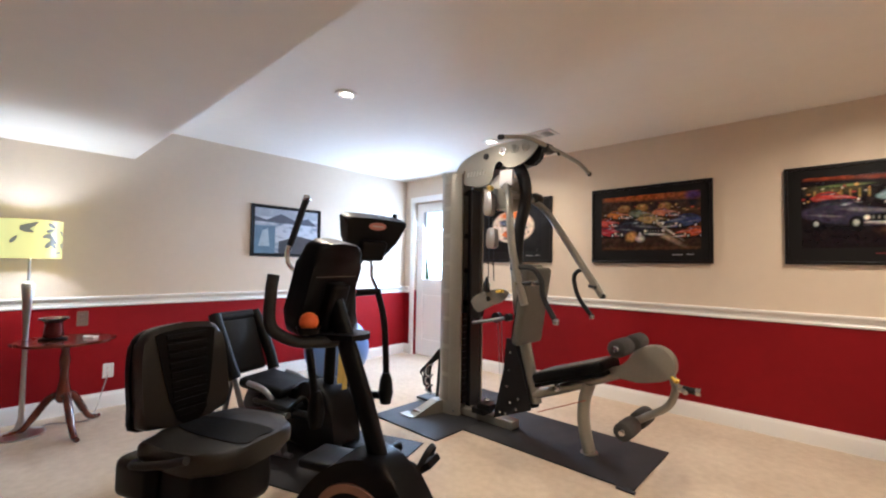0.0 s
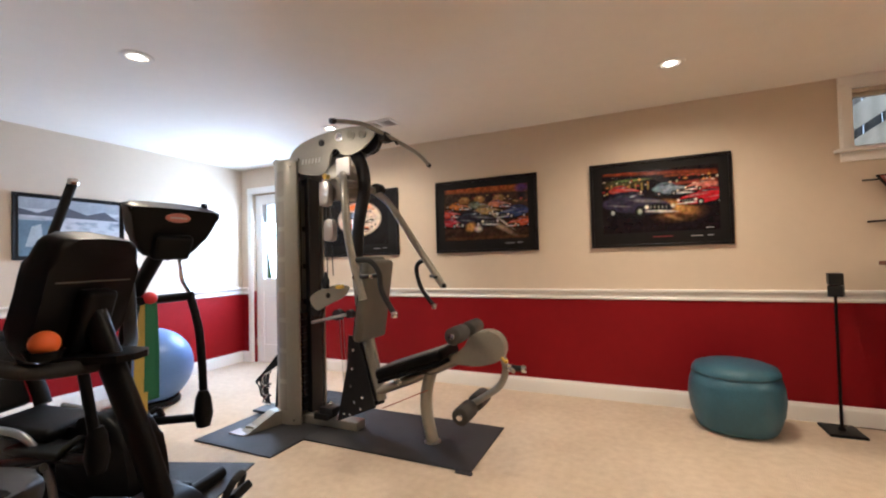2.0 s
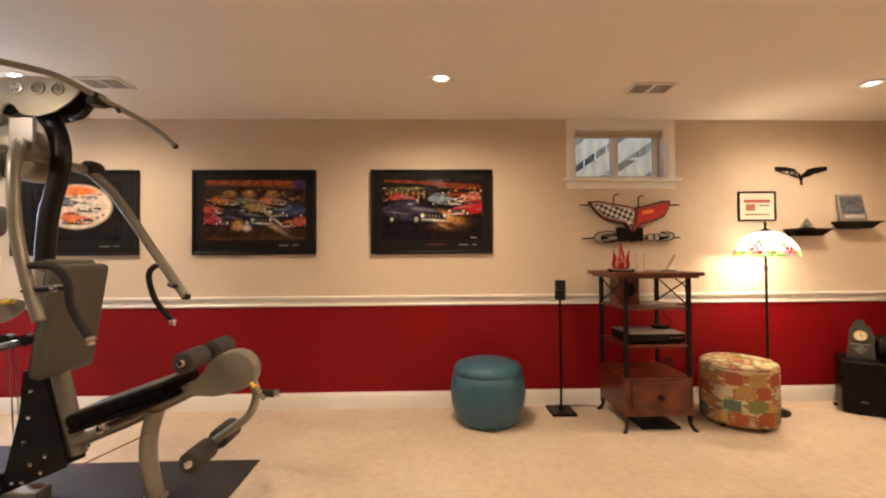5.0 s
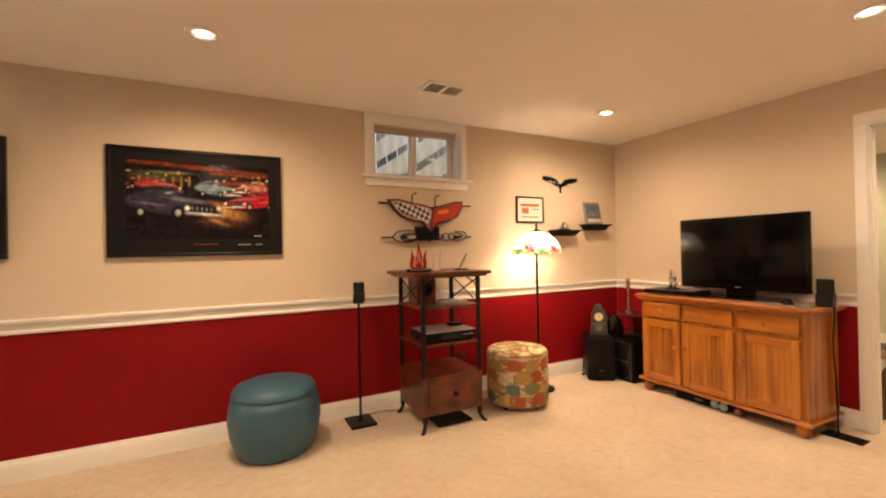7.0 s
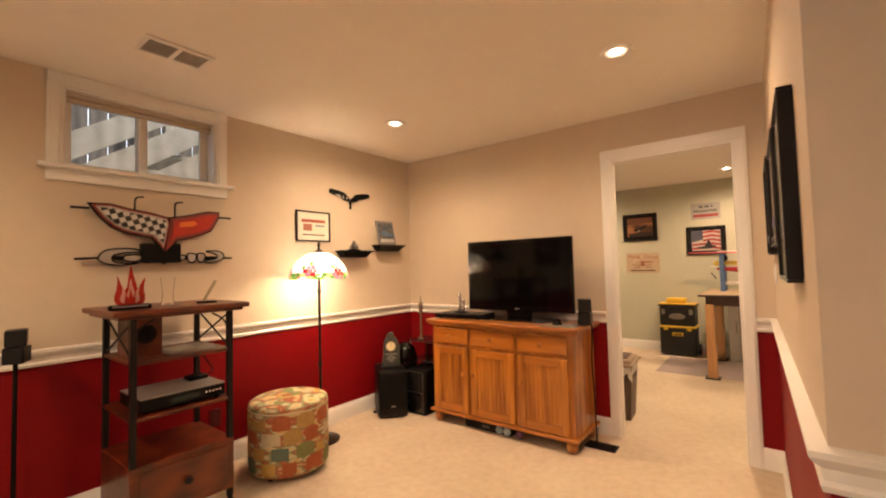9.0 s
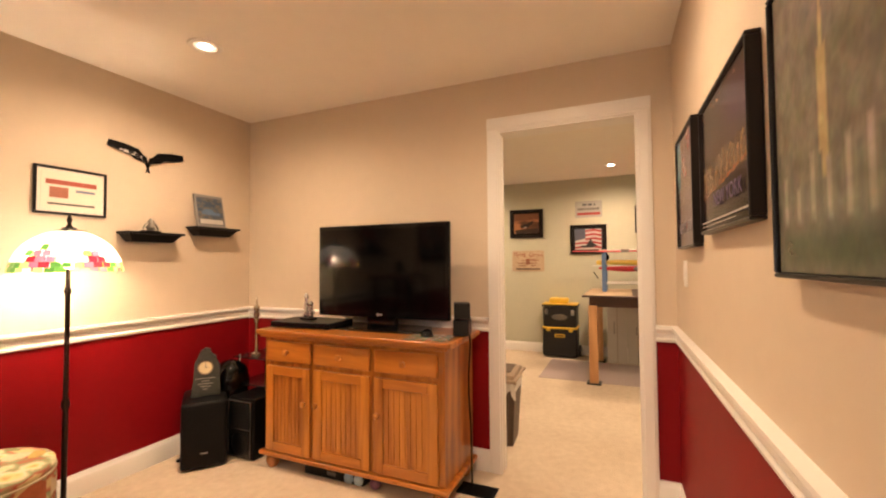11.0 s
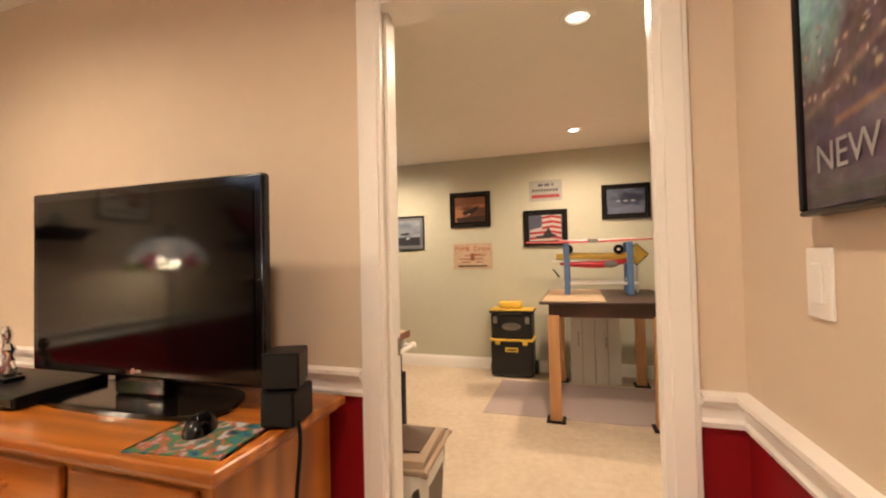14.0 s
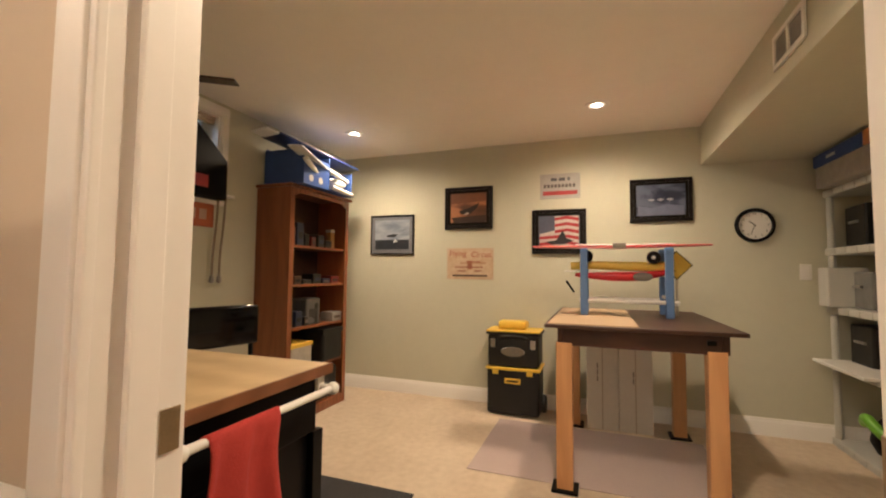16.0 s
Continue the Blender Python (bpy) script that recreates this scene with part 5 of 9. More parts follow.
# stained-glass floor lamp
LAMP = (3.36, 4.35)
BRONZE = mat("dark_bronze", (0.035, 0.024, 0.018), 0.4, 0.7, vary=0.4, scale=30)
fl2 = thing("stained_glass_lamp", pose(*LAMP, 0), "bronze floor lamp with lit stained-glass flower shade", "floor lamp")
part("base", lathe([(0, 0), (0.135, 0), (0.138, 0.012), (0.11, 0.022), (0.05, 0.032), (0.025, 0.05), (0.012, 0.07), (0.012, 0.08)], 32), BRONZE, fl2, auto=50)
part("pole", lathe([(0.011, 0.07), (0.011, 0.55), (0.017, 0.56), (0.017, 0.58), (0.010, 0.60), (0.010, 1.10), (0.016, 1.12), (0.010, 1.14), (0.007, 1.40)], 16), BRONZE, fl2, auto=50)
part("finial", lathe([(0, 1.50), (0.006, 1.49), (0.012, 1.47), (0.007, 1.45), (0.016, 1.435), (0.03, 1.43), (0.03, 1.425), (0, 1.425)], 16), BRONZE, fl2, auto=50)
for a in (0, 120, 240):
    part("shade_arm", tube([(0, 0, 1.425), (0.07 * math.cos(radians(a)), 0.07 * math.sin(radians(a)), 1.415)], 0.003, 6), BRONZE, fl2)


def lit_glass(name, colour, e):
    m = bpy.data.materials.new(name)
    m.use_nodes = True
    b = m.node_tree.nodes["Principled BSDF"]
    b.inputs["Base Color"].default_value = (*colour, 1)
    b.inputs["Roughness"].default_value = 0.3
    b.inputs["Transmission Weight"].default_value = 0.0
    b.inputs["Emission Color"].default_value = (*colour, 1)
    b.inputs["Emission Strength"].default_value = e
    return m


SG = dict(w=lit_glass("lit_cream_glass", (0.95, 0.86, 0.68), 1.9), r=lit_glass("lit_red_glass", (0.62, 0.02, 0.05), 0.7), p=lit_glass("lit_pink_glass", (0.85, 0.20, 0.28), 0.9), g=lit_glass("lit_green_glass", (0.14, 0.42, 0.07), 0.7), y=lit_glass("lit_yellow_glass", (0.95, 0.68, 0.20), 1.3), b=lit_glass("lit_blue_glass", (0.45, 0.65, 0.75), 1.2))
shade = part("shade_leading", lathe([(0.058, 1.410), (0.062, 1.409), (0.062, 1.414), (0.056, 1.415)], 40), BRONZE, fl2, "dark metal shade crown")
prof = [(0.217, 1.214), (0.215, 1.236), (0.209, 1.262), (0.199, 1.289), (0.184, 1.317), (0.163, 1.345), (0.136, 1.371), (0.100, 1.395), (0.060, 1.412)]
SEG = 34
for row in range(8):
    (ra, za), (rb, zb) = prof[row], prof[row + 1]
    for k in range(SEG):
        u = (k + 0.5 * (row % 2)) / SEG * 6          # six flower sprays round the rim
        spray, f = int(u) % 3, u % 1 - 0.5
        d = math.hypot(f * 0.22, (row - (1.6 if spray else 2.2)) * 0.026)
        if row == 0 and (k * 7) % 5 in (1, 3) and d > 0.05:
            continue
        if d < 0.030:
            kind_ = "r" if (k + row) % 2 or spray == 1 else "p"
        elif d < 0.046:
            kind_ = "p" if (k + row) % 3 else "r"
        elif row <= 1:
            kind_ = "g" if (k * 3 + row) % 5 else "y"
        elif d < 0.062:
            kind_ = "g" if (k + row) % 3 == 0 else "w"
        else:
            kind_ = "b" if (k * 5 + row * 3) % 7 == 0 else "w"
        a0, a1 = 2 * math.pi * (k + 0.5 * (row % 2) + 0.05) / SEG, 2 * math.pi * (k + 0.5 * (row % 2) + 0.95) / SEG
        bm = bmesh.new()
        bm.faces.new([bm.verts.new((r * math.cos(a), r * math.sin(a), z)) for r, z, a in ((ra, za + 0.001, a0), (ra, za + 0.001, a1), (rb, zb, a1), (rb, zb, a0))])
        part("glass_piece", bm, SG[kind_], shade)
lamp("floor_lamp_bulb", "POINT", pose(LAMP[0], LAMP[1], 1.262), 80, (1.0, 0.72, 0.42), radius=0.035)
part("bulb", lathe([(0, 1.225), (0.02, 1.235), (0.028, 1.26), (0.018, 1.29), (0.012, 1.31), (0.012, 1.34)], 16), glow("lamp_bulb_glow", (1.0, 0.8, 0.5), 12), fl2, "glowing bulb")

# subwoofer, stone award, black tower and glass stand in the corner
sw = thing("subwoofer", pose(4.11, 4.36, 0), "tall black subwoofer box with rounded edges", "subwoofer")
part("cabinet", box(-0.125, -0.19, 0.012, 0.125, 0.17, 0.405, bevel=0.02, seg=4, m=pose(0, 0, 0, 0, 0, -38)), BLACK, sw, auto=40)
for dx, dy in ((-0.1, -0.1), (0.1, -0.1), (-0.1, 0.1), (0.1, 0.1)):
    part("foot", lathe([(0, 0), (0.015, 0), (0.015, 0.014), (0, 0.014)], 10, m=pose(dx, dy, 0)), BLACK, sw)
part("badge", box(-0.02, -0.192, 0.10, 0.02, -0.19, 0.104, m=pose(0, 0, 0, 0, 0, -38)), SILVER, sw)
GRANITE = mat("dark_granite", (0.055, 0.060, 0.055), 0.45, second=(0.02, 0.022, 0.02), scale=60, bump=0.15, bscale=90)
aw = thing("stone_award_clock", pose(4.09, 4.33, 0.405, 0, 0, -40), "rough dark stone award with a small clock face", "award")
part("stone", slab([(-0.085, 0), (0.085, 0), (0.078, 0.10), (0.082, 0.19), (0.06, 0.215), (0.058, 0.25), (0.03, 0.262), (0.025, 0.30), (-0.005, 0.305), (-0.03, 0.285), (-0.05, 0.235), (-0.062, 0.21), (-0.068, 0.10)], 0.05, bevel=0.006), GRANITE, aw)
fc = part("clock_face", lathe([(0, 0.004), (0.036, 0.004), (0.038, 0.002), (0.04, 0)], 28, m=pose(0.0, -0.026, 0.185, 90)), mat("ivory_dial", (0.80, 0.70, 0.45), 0.4), aw, "ivory clock dial")
part("bezel", lathe([(0.038, 0), (0.038, 0.007), (0.043, 0.007), (0.045, 0)], 28, m=pose(0.0, -0.026, 0.185, 90)), BRASS, fc)
part("clock_hand", box(-0.0012, -0.0315, 0.185, 0.0012, -0.031, 0.212), BLACK, fc)
part("clock_hand", box(0, -0.0315, 0.184, 0.018, -0.031, 0.1865), BLACK, fc)
for k, wdt in enumerate((0.11, 0.045, 0.085, 0.06, 0.03)):
    part("engraved_line", box(-wdt / 2, -0.0262, 0.115 - k * 0.017, wdt / 2, -0.0252, 0.119 - k * 0.017), ink((0.45, 0.44, 0.40)), aw)
STEELY = mat("dim_steel_edge", (0.20, 0.19, 0.18), 0.3, 0.8)
pc = thing("black_tower_case", pose(4.32, 4.13, 0), "low black media tower with a steel-edged glass front", "media tower")
part("case", box(-0.13, -0.115, 0, 0.15, 0.11, 0.385, bevel=0.01), BLACK, pc)
part("front_frame", box(-0.142, -0.10, 0.02, -0.13, 0.10, 0.37, bevel=0.004), BLACK, pc)
for y in (-0.097, 0.093):
    part("silver_edge", box(-0.146, y, 0.02, -0.141, y + 0.004, 0.37), STEELY, pc)
for z in (0.02, 0.19, 0.366):
    part("silver_edge", box(-0.1455, -0.093, z, -0.141, 0.093, z + 0.004), STEELY, pc)
part("glass_front", box(-0.1435, -0.09, 0.03, -0.142, 0.09, 0.36), mat("smoked_front_glass", (0.012, 0.012, 0.012), 0.1, spec=0.5), pc)
part("glossy_driver", lathe([(0, 0.004), (0.05, 0.010), (0.065, 0.004), (0.07, 0)], 24, m=pose(-0.1435, 0, 0.10, 90, 0, -90)), BLACK, pc, auto=50)
hs = thing("helmet", pose(4.30, 4.36, 0.0), "glossy black rounded case behind the subwoofer", "case")
part("shell", lathe([(0, 0), (0.10, 0), (0.12, 0.05), (0.12, 0.46), (0.10, 0.54), (0.05, 0.58), (0, 0.59)], 28), mat("gloss_black", (0.0026, 0.0026, 0.003), 0.12, coat=0.15, spec=0.3), hs, auto=60)
gs = thing("glass_corner_stand", pose(4.47, 4.16, 0), "small corner stand with black glass shelves and chrome poles", "stand")
for z in (0.42, 0.60):
    part("glass_shelf", box(-0.15, -0.12, z, 0.14, 0.20, z + 0.008, bevel=0.002), mat("smoked_glass", (0.02, 0.022, 0.025), 0.06, coat=0.5), gs)
for dx, dy in ((-0.12, 0.17), (0.11, 0.17), (0.11, -0.09)):
    part("pole", tube([(dx, dy, 0), (dx, dy, 0.62)], 0.008, 10), CHROME, gs)
part("foot_plate", box(-0.15, 0.10, 0, 0.14, 0.20, 0.012, bevel=0.003), BLACK, gs)
bt = thing("spice_bottle", pose(4.42, 4.25, 0.608), "tall stacked glass ornament with chrome rings", "ornament")
part("stem", lathe([(0, 0), (0.035, 0), (0.035, 0.012), (0.012, 0.02), (0.012, 0.22), (0.022, 0.235), (0.022, 0.255), (0.012, 0.262), (0.022, 0.275), (0.022, 0.295), (0.012, 0.302), (0.022, 0.315), (0.022, 0.335), (0.006, 0.35), (0.004, 0.40), (0, 0.41)], 18), mat("amber_chrome", (0.5, 0.42, 0.33), 0.18, 0.9), bt, auto=50)

# pine sideboard
PINE = wood("honey_pine", (0.20, 0.052, 0.005), (0.53, 0.205, 0.026), (5, 16, 1.3), 0.30, 0.35, 0.3)
PINEH = wood("honey_pine_flat", (0.20, 0.052, 0.005), (0.48, 0.170, 0.020), (8, 1.4, 14), 0.28, 0.45)
sb = thing("sideboard", pose(4.38, 3.31, 0), "honey pine sideboard with three drawers and beadboard doors", "sideboard", world=True)
FX = 4.17
part("carcass", box(FX + 0.004, 2.695, 0.105, 4.60, 3.905, 0.80, bevel=0.004), PINE, sb)
tp = part("top", box(4.125, 2.645, 0.815, 4.61, 3.942, 0.845, bevel=0.009, seg=3), PINEH, sb, "slightly glossy pine top")
part("top_moulding", box(4.145, 2.668, 0.798, 4.605, 3.925, 0.815, bevel=0.006), PINEH, tp)
part("plinth_moulding", box(4.145, 2.668, 0.082, 4.605, 3.932, 0.108, bevel=0.008, seg=3), PINEH, sb)
for fy in (2.735, 3.870):
    for fx in (4.205, 4.555):
        part("bun_foot", lathe([(0, 0), (0.026, 0), (0.034, 0.012), (0.042, 0.04), (0.036, 0.066), (0.03, 0.072), (0.034, 0.083), (0, 0.083)], 20, m=pose(fx, fy, 0)), PINE, sb, auto=50)
cols = [(3.545, 3.874), (3.135, 3.515), (2.728, 3.103)]
for n, (a, b) in enumerate(cols):
    d_ = part("drawer", box(FX - 0.016, a, 0.655, FX + 0.004, b, 0.778, bevel=0.007, seg=3), PINEH, sb)
    part("knob", lathe([(0, 0), (0.008, 0), (0.007, 0.012), (0.016, 0.02), (0.017, 0.028), (0.010, 0.034), (0, 0.035)], 16, m=pose(FX - 0.016, (a + b) / 2, 0.718, 90, 0, -90)), PINE, d_, auto=50)
    dd = part("door", box(FX - 0.006, a + 0.05, 0.17, FX + 0.003, b - 0.05, 0.565), PINE, sb)
    f = 0.055
    for r_ in ((a, 0.118, a + f, 0.628), (b - f, 0.118, b, 0.628)):
        part("door_stile", box(FX - 0.018, r_[0], r_[1], FX + 0.004, r_[2], r_[3], bevel=0.004), PINE, dd)
    for z0, z1 in ((0.118, 0.118 + f), (0.628 - f, 0.628)):
        part("door_rail", box(FX - 0.0175, a + f, z0, FX + 0.004, b - f, z1, bevel=0.004), PINEH, dd)
    nb = 8
    for k in range(nb):
        y0 = a + f + (b - a - 2 * f) * k / nb
        y1 = a + f + (b - a - 2 * f) * (k + 1) / nb
        part("bead_board", box(FX - 0.010, y0 + 0.0015, 0.118 + f, FX - 0.004, y1 - 0.0015, 0.628 - f, bevel=0.0025), PINE, dd)
    ky = (a + 0.028) if n == 0 else (b - 0.028)
    part("knob", lathe([(0, 0), (0.008, 0), (0.007, 0.012), (0.016, 0.02), (0.017, 0.028), (0.010, 0.034), (0, 0.035)], 16, m=pose(FX - 0.018, ky, 0.43, 90, 0, -90)), PINE, dd, auto=50)
# toys and dark case under the sideboard
for k, (y, c) in enumerate(((3.30, (0.35, 0.5, 0.62)), (3.235, (0.45, 0.58, 0.68)), (3.13, (0.16, 0.06, 0.12)))):
    b_ = thing("small_ball", pose(4.21, y, 0.033), ("pale blue" if k < 2 else "dark purple") + " hand weight ball under the sideboard", "ball")
    part("shell", lathe([(0.033 * math.sin(math.pi * i / 10), -0.033 * math.cos(math.pi * i / 10)) for i in range(11)], 18), ink(c), b_, auto=80)
uc = thing("flat_black_case", pose(4.36, 3.42, 0), "flat black case pushed under the sideboard", "case")
part("shell", box(-0.16, -0.22, 0, 0.16, 0.2, 0.06, bevel=0.008), BLACK, uc)
part("latch", box(-0.165, -0.03, 0.025, -0.159, 0.03, 0.045), DARKGREY, uc)

# television and things on the sideboard
GLOSS = bpy.data.materials["gloss_black"]
SCREEN = mat("screen_glass", (0.0016, 0.0016, 0.0018), 0.09, spec=0.22)
tv = thing("television", pose(4.42, 3.219, 0.845), "black flat-screen television, switched off, on a glossy stand", "television")
part("bezel", box(-0.022, -0.462, 0.068, 0.008, 0.462, 0.640, bevel=0.008, seg=3), GLOSS, tv)
part("screen", box(-0.0245, -0.432, 0.115, -0.0225, 0.432, 0.612), SCREEN, tv)
part("rear_case", box(0.008, -0.38, 0.12, 0.062, 0.38, 0.58, bevel=0.02), BLACK, tv)
part("neck", box(-0.015, -0.10, 0.014, 0.035, 0.10, 0.09, bevel=0.008), GLOSS, tv)
part("stand_plate", slab(ring2d([(-0.30, -0.11), (0.30, -0.11), (0.32, 0.05), (0.2, 0.12), (-0.2, 0.12), (-0.32, 0.05)], 4), 0.014, m=pose(0.0, 0, 0.007, 0, 0, 90) @ pose(0, 0, 0, 90), bevel=0.003), GLOSS, tv)
part("logo_badge", lathe([(0, 0), (0.008, 0), (0.008, 0.001), (0, 0.001)], 14, m=pose(-0.022, 0.012, 0.088, 90, 0, -90)), SILVER, tv)
part("logo_bar", box(-0.0232, -0.02, 0.084, -0.0222, 0.0, 0.092), SILVER, tv)
av = thing("disc_player", pose(4.36, 3.70, 0.845, 0, 0, 4), "flat black disc player at the end of the sideboard", "disc player")
part("chassis", box(-0.13, -0.22, 0.006, 0.13, 0.22, 0.040, bevel=0.004), BLACK, av)
part("front_strip", box(-0.133, -0.21, 0.012, -0.129, 0.21, 0.034, bevel=0.001), GLOSS, av)
for dx in (-0.1, 0.1):
    for dy in (-0.18, 0.18):
        part("foot", lathe([(0, 0), (0.012, 0), (0.012, 0.007), (0, 0.007)], 10, m=pose(dx, dy, 0)), BLACK, av)
for k, (dx, dy, hh) in enumerate(((0.0, 0.0, 0.17), (-0.02, -0.055, 0.12))):
    f_ = thing("chrome_figurine", pose(4.37 + dx, 3.76 + dy, 0.885), "small chrome car-part ornament" if k else "tall chrome ornament on a dark base", "ornament")
    part("base", box(-0.028, -0.028, 0, 0.028, 0.028, 0.014, bevel=0.003), BLACK, f_)
    part("column", lathe([(0.012, 0.012), (0.02, 0.03), (0.012, 0.05), (0.017, hh * 0.55), (0.01, hh * 0.7), (0.018, hh * 0.85), (0.008, hh), (0, hh)], 14), CHROME, f_, auto=50)
    part("arm", tube(arc([(0, -0.03, hh * 0.35), (0, 0, hh * 0.6), (0, 0.025, hh * 0.4)], 4), 0.006, 8), CHROME, f_)
ts = thing("desk_speaker", pose(4.37, 2.672, 0.845), "twin black cube speaker standing on the sideboard", "speaker")
part("pad", box(-0.03, -0.03, 0, 0.03, 0.03, 0.004), BLACK, ts)
speaker(ts, pose(0, 0, 0.004, 0, 0, -80), 0.086)
part("cable", tube(arc([(0.0, -0.03, 0.02), (-0.01, -0.045, 0.006), (-0.012, -0.05, -0.05), (-0.03, -0.046, -0.25), (0.0, -0.046, -0.5), (0.03, -0.04, -0.835)], 6), 0.005, 6), BLACK, ts)
mp_ = thing("mouse_pad", pose(4.245, 2.80, 0.845, 0, 0, 6), "dark mouse pad with a blue and green picture", "mouse pad")
part("pad", slab(ring2d([(-0.088, -0.105), (-0.078, -0.113), (0.078, -0.113), (0.088, -0.105), (0.088, 0.105), (0.078, 0.113), (-0.078, 0.113), (-0.088, 0.105)], 3), 0.004, m=pose(0, 0, 0.002, 90)), emb("mouse_pad_print", [(0.42, (0.012, 0.014, 0.025)), (0.54, (0.03, 0.14, 0.26)), (0.64, (0.04, 0.20, 0.06)), (0.72, (0.40, 0.06, 0.03)), (0.82, (0.40, 0.48, 0.52))], 20, 8), mp_)
ms = thing("computer_mouse", pose(4.275, 2.84, 0.8495, 0, 0, 30), "glossy black computer mouse", "mouse")
part("shell", lathe([(0, 0.034), (0.012, 0.033), (0.022, 0.026), (0.029, 0.012), (0.031, 0.0), (0, 0)], 24, m=Matrix.Diagonal((2.0, 1.15, 1.1, 1))), GLOSS, ms, auto=60)
part("wheel", lathe([(0, -0.004), (0.006, -0.004), (0.006, 0.004), (0, 0.004)], 12, m=pose(-0.03, 0, 0.026, 90)), DARKGREY, ms)
sg = thing("silver_ornament", pose(4.46, 2.73, 0.845), "small silver trophy beside the speaker", "ornament")
part("foot", lathe([(0, 0), (0.022, 0), (0.022, 0.01), (0.008, 0.018), (0.008, 0.05), (0.02, 0.065), (0.022, 0.09), (0.012, 0.10), (0, 0.10)], 16), CHROME, sg, auto=50)

# ---- west corner: lamp, pedestal table ----
STEEL = mat("brushed_steel", (0.55, 0.54, 0.52), 0.3, 1.0, vary=0.1)
LX, LY = -3.62, 0.80
wl = thing("drum_shade_lamp", pose(LX, LY, 0), "steel floor lamp with yellow leaf-print drum shade, lit", "floor lamp")
part("base", lathe([(0, 0), (0.13, 0), (0.132, 0.012), (0.07, 0.028), (0.03, 0.06), (0.018, 0.11), (0.016, 0.13)], 32), STEEL, wl, auto=50)
part("pole", lathe([(0.016, 0.12), (0.013, 0.5), (0.016, 0.72), (0.024, 0.88), (0.036, 1.03), (0.02, 1.05), (0.008, 1.055), (0.008, 1.24)], 20), STEEL, wl, auto=50)
YSH = lit_glass("yellow_lamp_shade_fabric", (0.80, 0.70, 0.22), 1.0)
LEAFM = lit_glass("grey_leaf_print", (0.34, 0.33, 0.22), 0.4)
R = 0.165
shd = part("shade", lathe([(R, 1.215), (R, 1.475), (R - 0.004, 1.475), (R - 0.004, 1.215), (R, 1.215)], 48), YSH, wl, "yellow drum shade printed with grey leaves", auto=60)
rnd = random.Random(11)
for k in range(26):
    a, z, t_, s = rnd.uniform(0, 2 * math.pi), rnd.uniform(1.25, 1.44), rnd.uniform(-0.9, 0.9), rnd.uniform(0.028, 0.042)
    bm = bmesh.new()
    ring = []
    for q in range(10):
        th = 2 * math.pi * q / 10
        u, v = s * math.cos(th), 0.42 * s * math.sin(th) * (1 - 0.3 * math.cos(th))
        uu, vv = u * math.cos(t_) - v * math.sin(t_), u * math.sin(t_) + v * math.cos(t_)
        zz = min(1.472, max(1.218, z + vv))
        ring.append(bm.verts.new(((R + 0.0015) * math.cos(a + uu / R), (R + 0.0015) * math.sin(a + uu / R), zz)))
    bm.faces.new(ring)
    part("leaf_print", bm, LEAFM, shd)
for a in (0, 120, 240):
    part("shade_spoke", tube([(0, 0, 1.235), ((R - 0.003) * math.cos(radians(a)), (R - 0.003) * math.sin(radians(a)), 1.235)], 0.0025, 6), STEEL, wl)
part("bulb", lathe([(0, 1.385), (0.02, 1.375), (0.03, 1.35), (0.02, 1.30), (0.014, 1.28), (0.014, 1.25), (0, 1.25)], 16), glow("white_bulb_glow", (1.0, 0.95, 0.85), 10), wl, "glowing bulb")
lamp("drum_lamp_bulb", "POINT", pose(LX, LY, 1.34), 46, (1.0, 0.94, 0.86), radius=0.04)
part("cord", tube(arc([(0.1, 0.05, 0.006), (-0.12, 0.14, 0.006), (-0.02, 0.34, 0.006), (-0.2, 0.42, 0.008), (-0.285, 0.47, 0.12), (-0.295, 0.51, 0.27)], 6), 0.004, 6), mat("clear_cord", (0.35, 0.33, 0.30), 0.4), wl, "pale lamp cord")
MAHOG = wood("dark_mahogany", (0.045, 0.010, 0.006), (0.14, 0.032, 0.016), (7, 7, 2), 0.22, 0.6)
tb = thing("pedestal_table", pose(-3.50, 1.00, 0), "dark mahogany tripod pedestal table with scalloped top", "side table")
o = [((0.275 + 0.012 * math.cos(8 * a)) * math.cos(a), (0.275 + 0.012 * math.cos(8 * a)) * math.sin(a)) for a in (2 * math.pi * k / 64 for k in range(64))]
part("tabletop", slab(o, 0.018, m=pose(0, 0, 0.638, -90), bevel=0.005), MAHOG, tb)
part("pedestal", lathe([(0.05, 0.629), (0.03, 0.61), (0.022, 0.56), (0.034, 0.50), (0.024, 0.44), (0.026, 0.36), (0.042, 0.29), (0.046, 0.24), (0.03, 0.21), (0, 0.20)], 24), MAHOG, tb, auto=50)
for a in (10, 130, 250):
    c_, s_ = math.cos(radians(a)), math.sin(radians(a))
    part("leg", tube(arc([(0.02 * c_, 0.02 * s_, 0.27), (0.08 * c_, 0.08 * s_, 0.235), (0.15 * c_, 0.15 * s_, 0.13), (0.21 * c_, 0.21 * s_, 0.045), (0.27 * c_, 0.27 * s_, 0.018), (0.30 * c_, 0.30 * s_, 0.016)], 5), 0.02, 10, radii=[0.024] * 12 + [0.02] * 8 + [0.016] * 6), MAHOG, tb, auto=50)
jr = thing("lacquer_pot", pose(-3.53, 0.935, 0.647), "black and red lacquered pot with flared rim", "pot")
part("saucer", lathe([(0, 0), (0.075, 0), (0.08, 0.012), (0.06, 0.016), (0, 0.016)], 28), BLACK, jr, auto=40)
